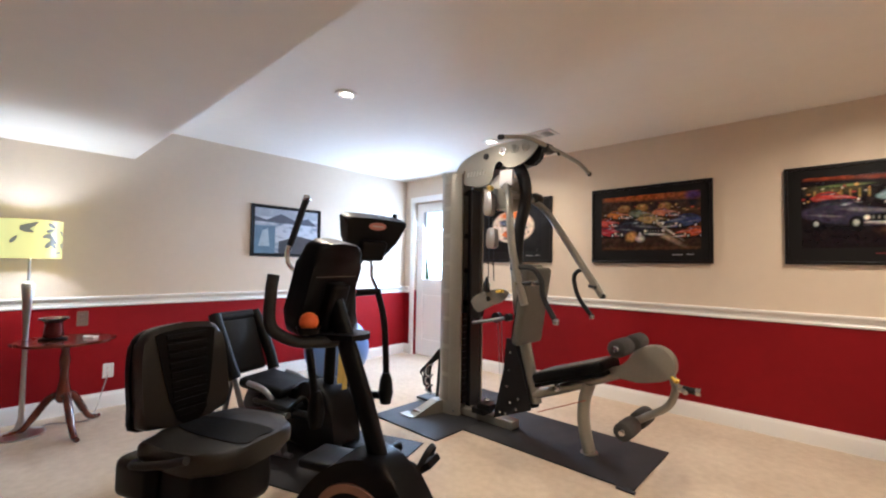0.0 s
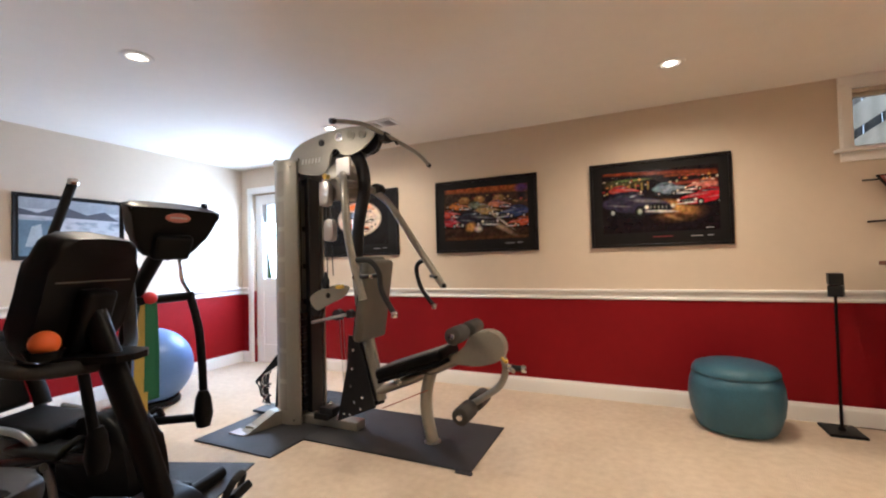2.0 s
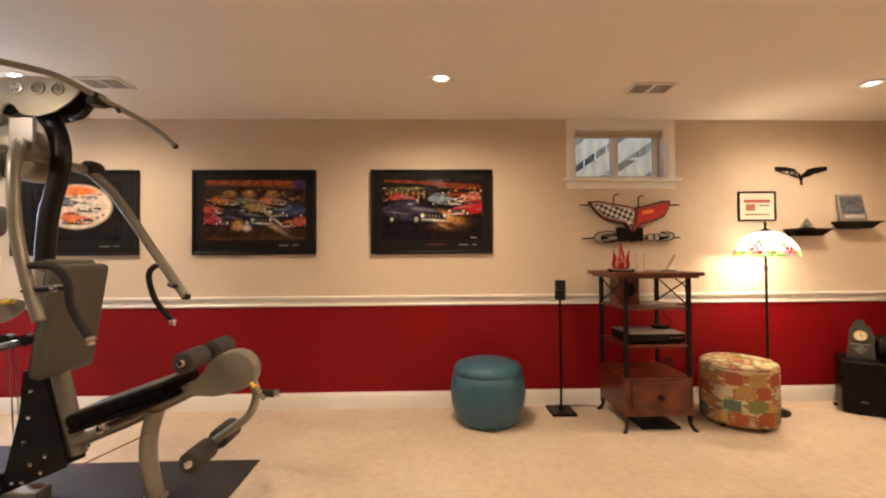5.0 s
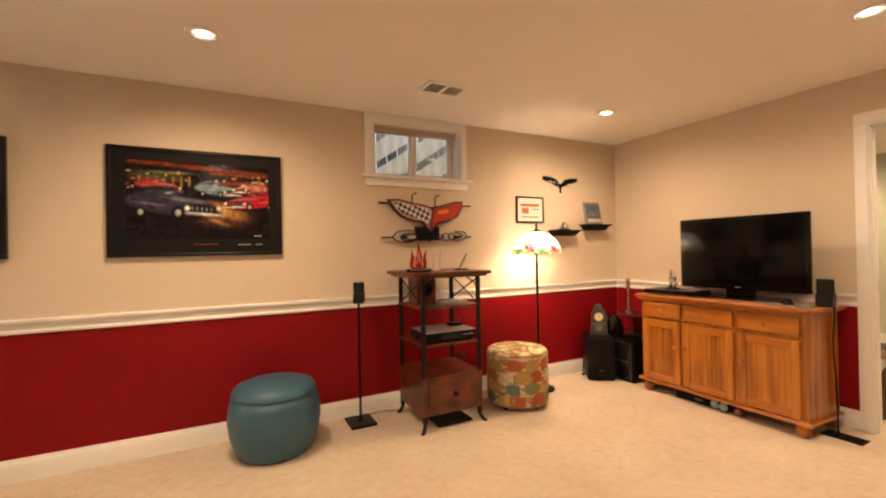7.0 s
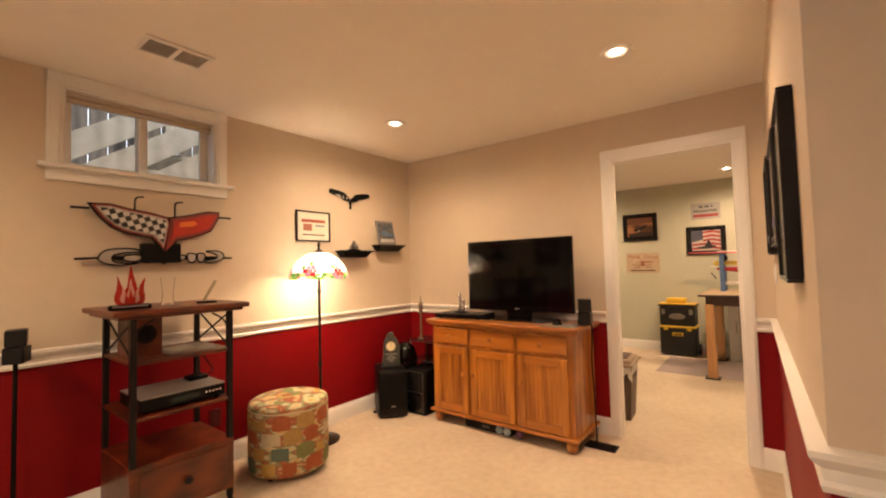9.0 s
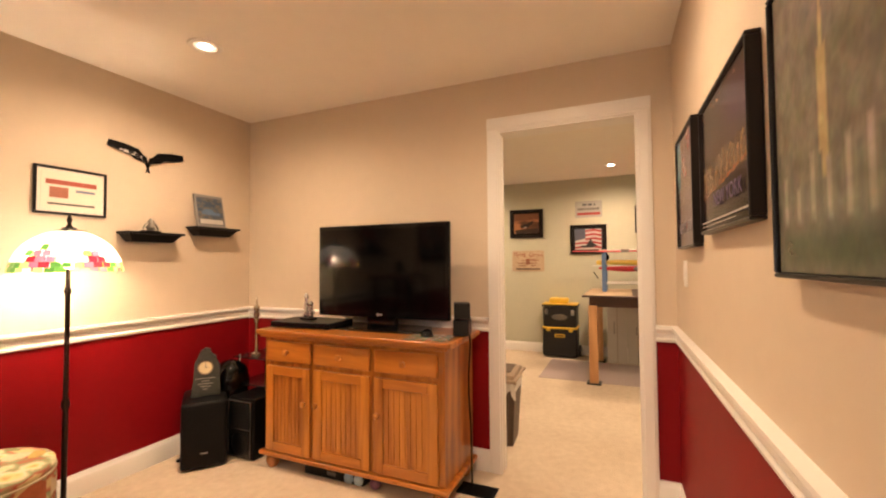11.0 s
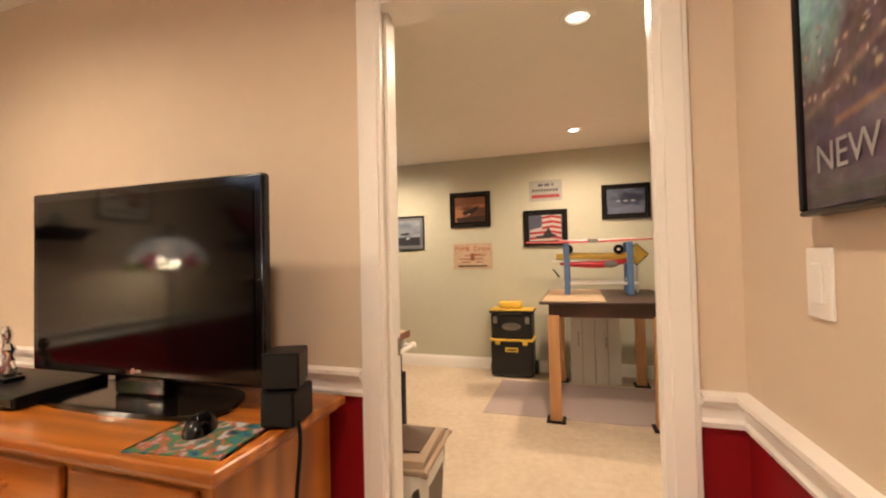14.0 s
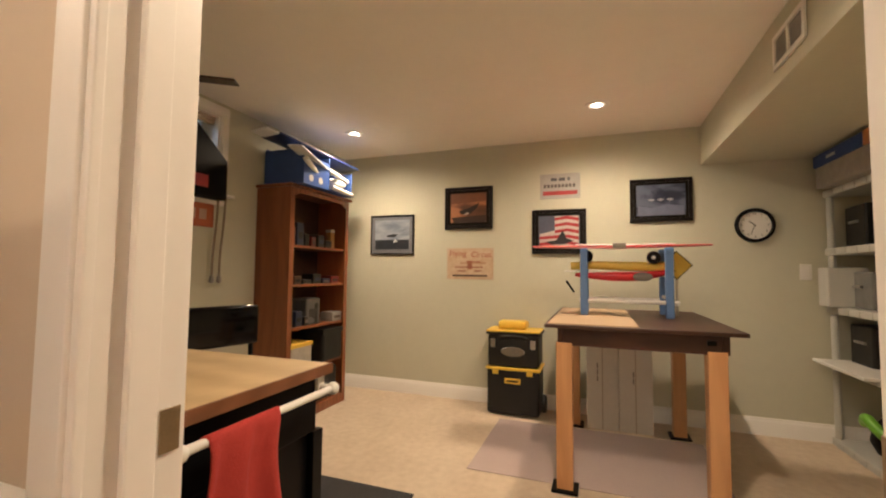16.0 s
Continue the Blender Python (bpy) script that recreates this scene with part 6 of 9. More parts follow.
part("bowl", lathe([(0.05, 0.016), (0.058, 0.03), (0.05, 0.10), (0.05, 0.12), (0.08, 0.145), (0.08, 0.15), (0.066, 0.15), (0.04, 0.12), (0, 0.115)], 28), mat("red_lacquer", (0.10, 0.012, 0.012), 0.2, vary=0.5, scale=20, coat=0.4), jr, auto=40)
part("rim", lathe([(0.08, 0.143), (0.084, 0.147), (0.08, 0.154), (0.07, 0.151)], 28), BLACK, jr, auto=40)
rm = thing("white_remote", pose(-3.46, 1.13, 0.6475, 0, 0, 30), "small white remote lying on the table", "remote")
part("body", box(-0.05, -0.02, 0, 0.05, 0.02, 0.016, bevel=0.006), TRIMW, rm)
for k in range(4):
    part("button", box(-0.035 + 0.02 * k, -0.006, 0.016, -0.025 + 0.02 * k, 0.006, 0.0175), DARKGREY, rm)

# ---- home gym ----
CHAMP = mat("champagne_grey_metal", (0.34, 0.32, 0.27), 0.33, 0.5, vary=0.12, scale=6)
GREYPAD = mat("olive_grey_vinyl", (0.10, 0.094, 0.076), 0.55, vary=0.15, scale=14, bump=0.15, bscale=260)
BLACKPAD = mat("black_vinyl", (0.0045, 0.0043, 0.0043), 0.45, vary=0.3, scale=14, bump=0.2, bscale=260, spec=0.10)
FOAM = mat("grey_foam", (0.055, 0.050, 0.045), 0.8, vary=0.25, scale=30, bump=0.3, bscale=200)
GRIP = mat("black_foam_grip", (0.010, 0.010, 0.010), 0.7, bump=0.2, bscale=200)
BLKMET = mat("black_powder_coat", (0.008, 0.008, 0.009), 0.4, 0.2, vary=0.3, scale=12)
YELLOW = mat("yellow_plastic", (0.75, 0.50, 0.05), 0.4, vary=0.1)
RUBBER = mat("dark_rubber_mat", (0.022, 0.021, 0.024), 0.62, vary=0.25, scale=7, bump=0.5, bscale=160)

mt = thing("rubber_gym_mat", pose(-1.4, 3.3, 0), "dark grey rubber floor mats laid in a T under the gym", "mat", world=True)
part("mat_piece", box(-2.24, 2.745, 0.0005, -1.54, 3.95, 0.012, bevel=0.003), RUBBER, mt)
part("mat_piece", box(-1.538, 3.03, 0.0005, -0.335, 3.69, 0.012, bevel=0.003), RUBBER, mt)
part("mat_edge", box(-0.42, 3.0, 0.0005, -0.32, 3.028, 0.010, bevel=0.002), RUBBER, mt)

YC = 3.30
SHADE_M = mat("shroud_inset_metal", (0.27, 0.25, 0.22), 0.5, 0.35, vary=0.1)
g = thing("home_gym", pose(-1.4, YC, 0.012), "champagne grey multi-station home gym with weight tower and bench", "home gym", world=True)
# weight tower
for n_, y0 in enumerate((3.205, 3.50)):
    pts = [(-2.005, y0), (-1.90, y0 - 0.03 if n_ == 0 else y0 + 0.03), (-1.79, y0)]
    bm = bmesh.new()
    t_ = 0.018 if n_ == 0 else -0.018
    prof = []
    for k in range(9):
        x = -1.945 + 0.215 * k / 8
        bow = 0.035 * (1 - ((k - 4) / 4) ** 2)
        prof.append((x, y0 - bow if n_ == 0 else y0 + bow))
    lo, hi = [], []
    ring = prof + [(x, y + t_) for x, y in prof[::-1]]
    lo = [bm.verts.new((x, y, 0.015)) for x, y in ring]
    hi = [bm.verts.new((x, y, 1.955 + 0.03 * (x < -1.89))) for x, y in ring]
    bm.faces.new(lo)
    bm.faces.new(hi)
    for k in range(len(ring)):
        bm.faces.new((lo[k], lo[(k + 1) % len(ring)], hi[(k + 1) % len(ring)], hi[k]))
    sh = part("weight_shroud", bm, CHAMP, g, auto=35)
    if n_ == 0:
        for k in range(8):
            strip = bmesh.new()
            cols_ = []
            for q in range(6):
                x = -1.895 + 0.075 * q / 5
                y = 3.205 - 0.035 * (1 - ((x + 1.8375) / 0.1075) ** 2) - 0.0015
                cols_.append([strip.verts.new((x, y, z)) for z in (0.12 + k * 0.225, 0.31 + k * 0.225)])
            for a_, b_ in zip(cols_, cols_[1:]):
                strip.faces.new((a_[0], b_[0], b_[1], a_[1]))
            part("shroud_inset", strip, SHADE_M, sh)
        for z in (0.05, 1.92):
            part("bolt", lathe([(0, 0.006), (0.008, 0.005), (0.010, 0)], 10, m=pose(-1.77, 3.182, z, 90)), CHROME, sh)
part("tower_rail", box(-1.975, 3.24, 0.015, -1.945, 3.49, 2.0, bevel=0.006), CHAMP, g)
part("tower_cap", box(-1.97, 3.215, 1.955, -1.72, 3.505, 1.985, bevel=0.008), CHAMP, g)
for y in (3.31, 3.43):
    part("guide_rod", tube([(-1.80, y, 0.05), (-1.80, y, 1.95)], 0.010, 10), CHROME, g)
for k in range(14):
    w = part("weight_plate", box(-1.865, 3.25, 0.10 + k * 0.052, -1.73, 3.47, 0.149 + k * 0.052, bevel=0.003), BLKMET, g)
    part("plate_number", box(-1.765, 3.2485, 0.115 + k * 0.052, -1.751, 3.2505, 0.132 + k * 0.052), YELLOW if k in (8, 9) else ink((0.55, 0.52, 0.42)), w)
part("inner_column", box(-1.745, 3.30, 0.03, -1.70, 3.42, 1.84, bevel=0.006), BLKMET, g)
for z in (0.90, 1.17, 1.46, 1.82):
    part("column_bridge", box(-1.80, 3.33, z - 0.02, -1.74, 3.40, z + 0.02, bevel=0.004), BLKMET, g)
# base frame
part("base_beam", box(-2.02, 3.25, 0.012, -1.26, 3.35, 0.075, bevel=0.008), CHAMP, g)
ft = part("rear_foot", box(-2.03, 2.98, 0.012, -1.95, 3.72, 0.05, bevel=0.006), CHAMP, g)
part("foot_wedge", slab([(0, 0), (0.30, 0), (0.30, 0.10), (0.22, 0.10)], 0.10, m=pose(-2.0, 2.93, 0.012, 0, 0, 74)), CHAMP, ft)
part("foot_pad", box(-2.10, 2.90, 0.012, -1.96, 2.99, 0.020, bevel=0.003), STEEL, ft)
for k, (x, z) in enumerate(((-1.54, 0.075), (-1.49, 0.12))):
    part("add_on_weight", box(x - 0.06, 3.20, z, x + 0.06, 3.32, z + 0.045, bevel=0.005), BLKMET, g)
part("lever_knob", lathe([(0, 0), (0.02, 0), (0.02, 0.02), (0, 0.03)], 12, m=pose(-1.50, 3.26, 0.165)), CHROME, g)
gus = part("gusset_plate", slab([(-1.42, 0.07), (-1.10, 0.20), (-1.12, 0.31), (-1.24, 0.68), (-1.31, 0.68), (-1.33, 0.45)], 0.012, m=pose(0, YC - 0.055, 0)), BLKMET, g)
part("gusset_plate", slab([(-1.42, 0.07), (-1.10, 0.20), (-1.12, 0.31), (-1.24, 0.68), (-1.31, 0.68), (-1.33, 0.45)], 0.012, m=pose(0, YC + 0.055, 0)), BLKMET, g)
for x, z in ((-1.36, 0.13), (-1.31, 0.13), (-1.27, 0.22), (-1.30, 0.33), (-1.20, 0.26), (-1.28, 0.45), (-1.27, 0.58), (-1.22, 0.18)):
    part("bolt", lathe([(0, 0.008), (0.010, 0.006), (0.012, 0)], 10, m=pose(x, YC - 0.061, z, 90)), CHROME, gus)
part("mast_lower", tube(arc([(-1.09, YC, 0.24), (-1.16, YC, 0.55), (-1.235, YC, 0.88), (-1.27, YC, 1.2)], 6), 0.045, 14, flat=0.75), CHAMP, g, auto=50)
part("mast_upper", tube(arc([(-1.27, YC, 1.18), (-1.25, YC, 1.45), (-1.19, YC, 1.72), (-1.22, YC, 1.90), (-1.32, YC, 2.03)], 6), 0.048, 14, flat=0.7), BLKMET, g, auto=50)
# head plates
HEAD = [(-1.835, 1.93), (-1.80, 2.01), (-1.72, 2.08), (-1.51, 2.13), (-1.25, 2.145), (-1.08, 2.115), (-1.045, 2.08), (-1.09, 2.02), (-1.20, 1.955), (-1.32, 1.95), (-1.37, 2.01), (-1.42, 1.99), (-1.45, 1.88), (-1.50, 1.84), (-1.62, 1.84), (-1.75, 1.88)]
for y in (3.235, 3.365):
    hp = part("head_plate", slab(ring2d(HEAD, 3), 0.012, m=pose(0, y, 0), bevel=0.003), CHAMP, g)
    if y < 3.3:
        for x, z, r, mm in ((-1.505, 2.065, 0.022, BLKMET), (-1.35, 2.085, 0.027, CHROME), (-1.245, 2.085, 0.030, CHAMP), (-1.150, 2.080, 0.028, CHAMP)):
            pu = part("pulley_boss", lathe([(0, 0.004), (r * 0.35, 0.004), (r * 0.5, 0.001), (r * 0.85, 0.001), (r * 0.95, 0.006), (r * 1.1, 0.006), (r * 1.15, 0)], 20, m=pose(x, y - 0.006, z, 90)), mm, hp, auto=40)
        for k in range(6):
            part("logo_bar", slab([(0.004, -0.018), (0.020, -0.018), (0.028, 0.018), (0.012, 0.018)], 0.002, m=pose(-1.70 + k * 0.031, y - 0.007, 1.945)), ink((0.72, 0.70, 0.66)), hp)
for x, z, r in ((-1.135, 2.035, 0.085), (-1.47, 2.05, 0.07), (-1.72, 1.94, 0.07)):
    part("pulley_wheel", lathe([(0, -0.02), (r, -0.02), (r * 0.9, 0), (r, 0.02), (0, 0.02)], 28, m=pose(x, YC, z, 90)), BLKMET, g, auto=30)
part("head_belt", tube(arc([(-1.80, YC, 1.86), (-1.74, YC, 2.01), (-1.47, YC, 2.12), (-1.15, YC, 2.12), (-1.06, YC, 2.04), (-1.07, YC, 2.00)], 6), 0.006, 8), BLKMET, g)
# lat bar
lb = part("lat_bar", tube(arc([(-1.105, 2.86, 2.055), (-1.085, 3.0, 2.085), (-1.05, 3.12, 2.095), (-1.0, 3.30, 2.065), (-0.965, 3.58, 2.03), (-0.955, 3.72, 2.005), (-0.955, 3.86, 1.965)], 5), 0.015, 12), CHAMP, g, auto=60)
part("bar_tip", tube([(-1.108, 2.845, 2.05), (-1.104, 2.875, 2.058)], 0.018, 12), BLKMET, lb)
part("bar_tip", tube([(-0.955, 3.85, 1.968), (-0.955, 3.875, 1.96)], 0.018, 12), BLKMET, lb)
part("bar_hanger", box(-1.04, 3.26, 2.02, -0.99, 3.34, 2.085, bevel=0.006), BLKMET, lb)
part("bar_clip", tube(arc([(-1.015, 3.34, 2.03), (-0.985, 3.38, 2.05), (-0.985, 3.42, 2.03)], 4), 0.010, 8), BLKMET, lb)
# press arms
ya = part("press_yoke", slab(ring2d([(-1.46, 1.66), (-1.47, 1.80), (-1.40, 1.90), (-1.30, 1.88), (-1.25, 1.76), (-1.30, 1.64)], 4), 0.16, m=pose(0, YC, 0), bevel=0.01), CHAMP, g, auto=40)
part("yoke_glass", box(-1.36, 3.20, 1.80, -1.24, 3.22, 1.93, bevel=0.006), SILVER, ya)
part("cross_tube", tube(arc([(-1.16, 3.02, 1.70), (-1.24, 3.2, 1.735), (-1.30, 3.42, 1.75), (-1.33, 3.62, 1.755)], 5), 0.028, 12), CHAMP, g, auto=50)
an = part("press_arm", tube(arc([(-1.30, 3.20, 1.80), (-1.15, 3.02, 1.70), (-1.10, 2.96, 1.55), (-1.075, 2.95, 1.35), (-1.03, 2.95, 1.15), (-0.975, 2.95, 0.965)], 6), 0.034, 14, flat=0.72), CHAMP, g, auto=50)
af = part("press_arm", tube(arc([(-1.32, 3.60, 1.76), (-1.22, 3.65, 1.66), (-1.10, 3.65, 1.50), (-0.93, 3.65, 1.25), (-0.755, 3.65, 1.0)], 6), 0.026, 14, flat=0.8), CHAMP, g, auto=50)
part("arm_cap", box(-0.775, 3.63, 0.985, -0.735, 3.67, 1.02, bevel=0.008), BLKMET, af)
part("arm_pivot", lathe([(0, -0.045), (0.04, -0.045), (0.045, -0.03), (0.045, 0.03), (0.04, 0.045), (0, 0.045)], 20, m=pose(-1.30, 3.64, 1.765, 90)), BLKMET, af, auto=40)
part("arm_stop", tube([(-0.86, 3.66, 1.075), (-0.80, 3.62, 1.065)], 0.014, 10), BLKMET, af)


def grip(parent, pts, end):
    gr = part("handle_grip", tube(arc(pts, 5), 0.0165, 12), GRIP, parent, "black foam grip", auto=60)
    part("end_cap", lathe([(0.017, -0.018), (0.020, -0.014), (0.020, 0.012), (0.014, 0.018), (0, 0.018)], 14, m=Matrix.Translation(end)), CHROME, gr, auto=50)


grip(af, [(-0.875, 3.65, 1.185), (-0.93, 3.66, 1.19), (-0.975, 3.665, 1.16), (-0.985, 3.67, 1.10), (-0.95, 3.675, 0.98), (-0.86, 3.68, 0.86)], (-0.85, 3.68, 0.845))
grip(an, [(-1.05, 2.95, 1.20), (-0.96, 2.95, 1.205), (-0.90, 2.95, 1.185), (-0.855, 2.95, 1.12), (-0.84, 2.95, 1.02), (-0.765, 2.95, 0.895)], (-0.755, 2.95, 0.88))
part("grip_bracket", tube([(-1.02, 2.95, 1.10), (-0.86, 2.95, 1.11)], 0.015, 10), BLKMET, an)
for k, (x, z) in enumerate(((-1.02, 1.10), (-0.90, 1.105))):
    part("bracket_bolt", lathe([(0, 0.02), (0.012, 0.018), (0.014, 0)], 10, m=pose(x, 2.94, z, 90)), CHROME, an)
# rear linkage and cables
lk = part("lever_plate", slab(ring2d([(-1.63, 0.93), (-1.56, 0.99), (-1.38, 1.04), (-1.28, 1.02), (-1.33, 0.95), (-1.46, 0.90), (-1.56, 0.85)], 3), 0.014, m=pose(0, 3.22, 0), bevel=0.003), CHAMP, g)
part("lever_bore", lathe([(0, 0.003), (0.018, 0.003), (0.02, 0)], 14, m=pose(-1.46, 3.212, 0.96, 90)), BLKMET, lk)
part("adjust_pin", tube([(-1.37, 3.20, 1.02), (-1.29, 3.16, 1.03)], 0.013, 10), YELLOW, lk)
for x, z, r in ((-1.59, 0.845, 0.045), (-1.40, 0.82, 0.04), (-1.30, 0.83, 0.03)):
    part("pulley_wheel", lathe([(0, -0.022), (r, -0.022), (r * 0.86, 0), (r, 0.022), (0, 0.022)], 22, m=pose(x, 3.25, z, 90)), BLKMET, g, auto=30)
part("linkage_bar", tube([(-1.58, 3.18, 0.77), (-1.30, 3.20, 0.83)], 0.012, 10), STEEL, g)
for x0, z0, x1, z1 in ((-1.425, 1.80, -1.40, 1.10), (-1.455, 1.78, -1.45, 1.09)):
    part("cable", tube([(x0, 3.20, z0), (x1, 3.20, z1)], 0.004, 6), BLKMET, g)
for x, z, hh in ((-1.44, 1.68, 0.16), (-1.41, 1.42, 0.14)):
    part("pulley_housing", slab(ring2d([(-0.035, -hh / 2), (0.03, -hh / 2), (0.04, 0), (0.03, hh / 2), (-0.03, hh / 2), (-0.04, 0)], 3), 0.05, m=pose(x, 3.19, z), bevel=0.006), SILVER, g, auto=40)
part("cable_stop", lathe([(0, -0.06), (0.025, -0.055), (0.028, 0.0), (0.014, 0.03), (0.006, 0.06), (0, 0.06)], 14, m=pose(-1.46, 3.19, 1.07)), BLKMET, g, auto=40)
part("yellow_collar", lathe([(0, -0.02), (0.02, -0.018), (0.02, 0.018), (0, 0.02)], 12, m=pose(-1.42, 3.17, 1.80, 90)), YELLOW, g)
for dx in (0.0, 0.03):
    part("low_cable", tube([(-1.40 + dx, 3.26, 0.80), (-1.37 + dx, 3.27, 0.12)], 0.003, 6), STEEL, g)
part("seat_cable", tube([(-1.05, 3.25, 0.20), (-0.70, 3.25, 0.36)], 0.003, 6), mat("red_cable", (0.4, 0.12, 0.08), 0.5), g)
# back pad and seat
bp = part("back_pad", box(-0.035, -0.165, -0.28, 0.035, 0.165, 0.28, bevel=0.03, seg=4, m=pose(-1.13, YC, 0.93, 0, 9)), GREYPAD, g, auto=40)
part("pad_backing", box(-0.05, -0.14, -0.25, -0.035, 0.14, 0.25, bevel=0.005, m=pose(-1.13, YC, 0.93, 0, 9)), BLKMET, bp)
part("pad_top_roll", tube([(-1.15, 3.16, 1.20), (-1.15, 3.44, 1.20)], 0.03, 14), GREYPAD, bp, auto=50)
part("seat_beam", tube([(-1.10, YC, 0.30), (-0.85, YC, 0.40), (-0.42, YC, 0.60)], 0.032, 12, flat=1.2), CHAMP, g, auto=50)
sp_ = part("seat_pad", box(-0.255, -0.15, -0.035, 0.255, 0.15, 0.035, bevel=0.025, seg=4, m=pose(-0.80, YC, 0.525, 0, -19)), BLACKPAD, g, auto=40)
# grazing sheen on the dark seat vinyl, put in as a thin grey slab
part("seat_sheen", box(-0.24, -0.135, 0.030, 0.24, 0.135, 0.040, bevel=0.004, m=pose(-0.80, YC, 0.525, 0, -19)), GREYPAD, sp_, "thin grey slab, sheen of the dark vinyl put into colour")
part("seat_base", box(-0.25, -0.145, -0.055, 0.25, 0.145, -0.030, bevel=0.006, m=pose(-0.80, YC, 0.525, 0, -19)), BLACKPAD, sp_)
part("seat_knob", lathe([(0, 0.04), (0.02, 0.038), (0.026, 0.02), (0.012, 0.012), (0.012, 0)], 16, m=pose(-0.84, YC - 0.15, 0.435, 90)), CHROME, sp_, auto=50)
part("front_post", tube(arc([(-0.70, YC, 0.46), (-0.735, YC, 0.33), (-0.735, YC, 0.18), (-0.70, YC, 0.02)], 6), 0.038, 14, flat=1.3), CHAMP, g, auto=50)
part("post_foot", lathe([(0, 0.013), (0.055, 0.013), (0.055, 0.02), (0.03, 0.024), (0, 0.024)], 20, m=pose(-0.70, YC, 0)), STEEL, g)
# leg station
LEGP = [(-0.58, 0.575), (-0.47, 0.61), (-0.42, 0.70), (-0.33, 0.755), (-0.24, 0.745), (-0.19, 0.68), (-0.20, 0.60), (-0.28, 0.555), (-0.44, 0.53)]
lp = part("leg_housing", slab(ring2d(LEGP, 4), 0.085, m=pose(0, YC, 0), bevel=0.012), CHAMP, g, auto=40)
part("cam_wheel", lathe([(0.085, -0.012), (0.095, -0.012), (0.095, 0.012), (0.085, 0.012)], 28, m=pose(-0.29, YC + 0.052, 0.655, 90)), BLKMET, lp)
part("leg_lever", tube(arc([(-0.215, YC, 0.60), (-0.195, YC, 0.52), (-0.235, YC, 0.42), (-0.34, YC, 0.34), (-0.42, YC, 0.285)], 6), 0.021, 12), CHAMP, lp, auto=50)
for x, z in ((-0.45, 0.742), (-0.415, 0.280)):
    rd = part("roller_bar", tube([(x, 3.075, z), (x, 3.525, z)], 0.012, 10), CHROME, lp)
    for y0, y1 in ((3.085, 3.255), (3.345, 3.515)):
        part("foam_roller", lathe([(0.013, y0), (0.045, y0), (0.052, y0 + 0.008), (0.053, (y0 + y1) / 2), (0.052, y1 - 0.008), (0.045, y1), (0.013, y1)], 24, m=pose(x, 0, z, -90) @ Matrix.Diagonal((1, 1, 1, 1))), FOAM, rd, auto=50)
    part("roller_cap", lathe([(0, 0.016), (0.016, 0.014), (0.022, 0.004), (0.022, 0)], 16, m=pose(x, 3.085, z, 90)), CHROME, rd, auto=50)
hb = part("curl_handle", tube([(-0.21, YC, 0.575), (-0.15, 3.24, 0.545), (-0.12, 3.20, 0.54)], 0.012, 10), CHAMP, lp)
part("grip_sleeve", tube([(-0.15, 3.25, 0.548), (-0.075, 3.25, 0.545)], 0.019, 12), GRIP, hb)
for x in (-0.155, -0.07):
    part("end_cap", lathe([(0, -0.014), (0.021, -0.012), (0.021, 0.012), (0, 0.014)], 14, m=pose(x, 3.25, 0.546, 0, 90)), CHROME, hb, auto=50)
part("yellow_pin", tube(arc([(-0.20, 3.25, 0.60), (-0.17, 3.22, 0.585), (-0.16, 3.21, 0.60)], 4), 0.009, 8), YELLOW, lp)

# accessory rack beside the tower
ar = thing("accessory_rack", pose(-2.20, 3.36, 0), "small rack hung with black straps and chrome pull handles", "rack", world=True)
part("rack_foot", box(-2.30, 3.28, 0.012, -2.10, 3.46, 0.03, bevel=0.004), BLKMET, ar)
part("rack_post", tube([(-2.14, 3.38, 0.03), (-2.10, 3.38, 0.47)], 0.014, 10), BLKMET, ar)
for k in range(4):
    x = -2.13 - 0.028 * k
    part("strap", tube(arc([(-2.10, 3.36, 0.46 - 0.02 * k), (x - 0.03, 3.33 - 0.015 * k, 0.36 - 0.03 * k), (x - 0.06, 3.33, 0.20), (x - 0.05, 3.34, 0.06 + 0.02 * k)], 5), 0.012, 8, flat=0.4), BLKMET, ar)
for k in range(3):
    part("pull_handle", tube(arc([(-2.12, 3.30, 0.34 - 0.09 * k), (-2.17, 3.28, 0.31 - 0.09 * k), (-2.19, 3.29, 0.24 - 0.07 * k), (-2.13, 3.30, 0.22 - 0.07 * k)], 5), 0.009, 8), CHROME, ar)

# ---- recumbent bike ----
SEATG = mat("taupe_vinyl", (0.021, 0.018, 0.014), 0.34, vary=0.15, scale=14, bump=0.15, bscale=240, spec=0.35)
bk = thing("recumbent_bike", pose(-1.695, 1.268, 0, 0, 0, 20), "black recumbent exercise bike with taupe and black seat", "exercise bike")
part("main_rail", tube(arc([(-0.15, 0, 0.12), (0.2, 0, 0.14), (0.6, 0, 0.11), (1.1, 0, 0.10)], 6), 0.05, 14, flat=0.8), BLACK, bk, auto=50)
for a in (-0.12, 1.28):
    part("floor_bar", tube([(a, -0.28, 0.035), (a, 0.28, 0.035)], 0.033, 14), BLACK, bk, auto=50)
    for b_ in (-0.27, 0.27):
        part("end_cap", box(a - 0.045, b_ - 0.03, 0.0, a + 0.045, b_ + 0.03, 0.07, bevel=0.012), BLACK, bk)
part("front_link", tube([(1.08, 0, 0.10), (1.28, 0, 0.045)], 0.035, 12), BLACK, bk)
part("rear_link", tube([(-0.1, 0, 0.12), (-0.12, 0, 0.04)], 0.035, 12), BLACK, bk)
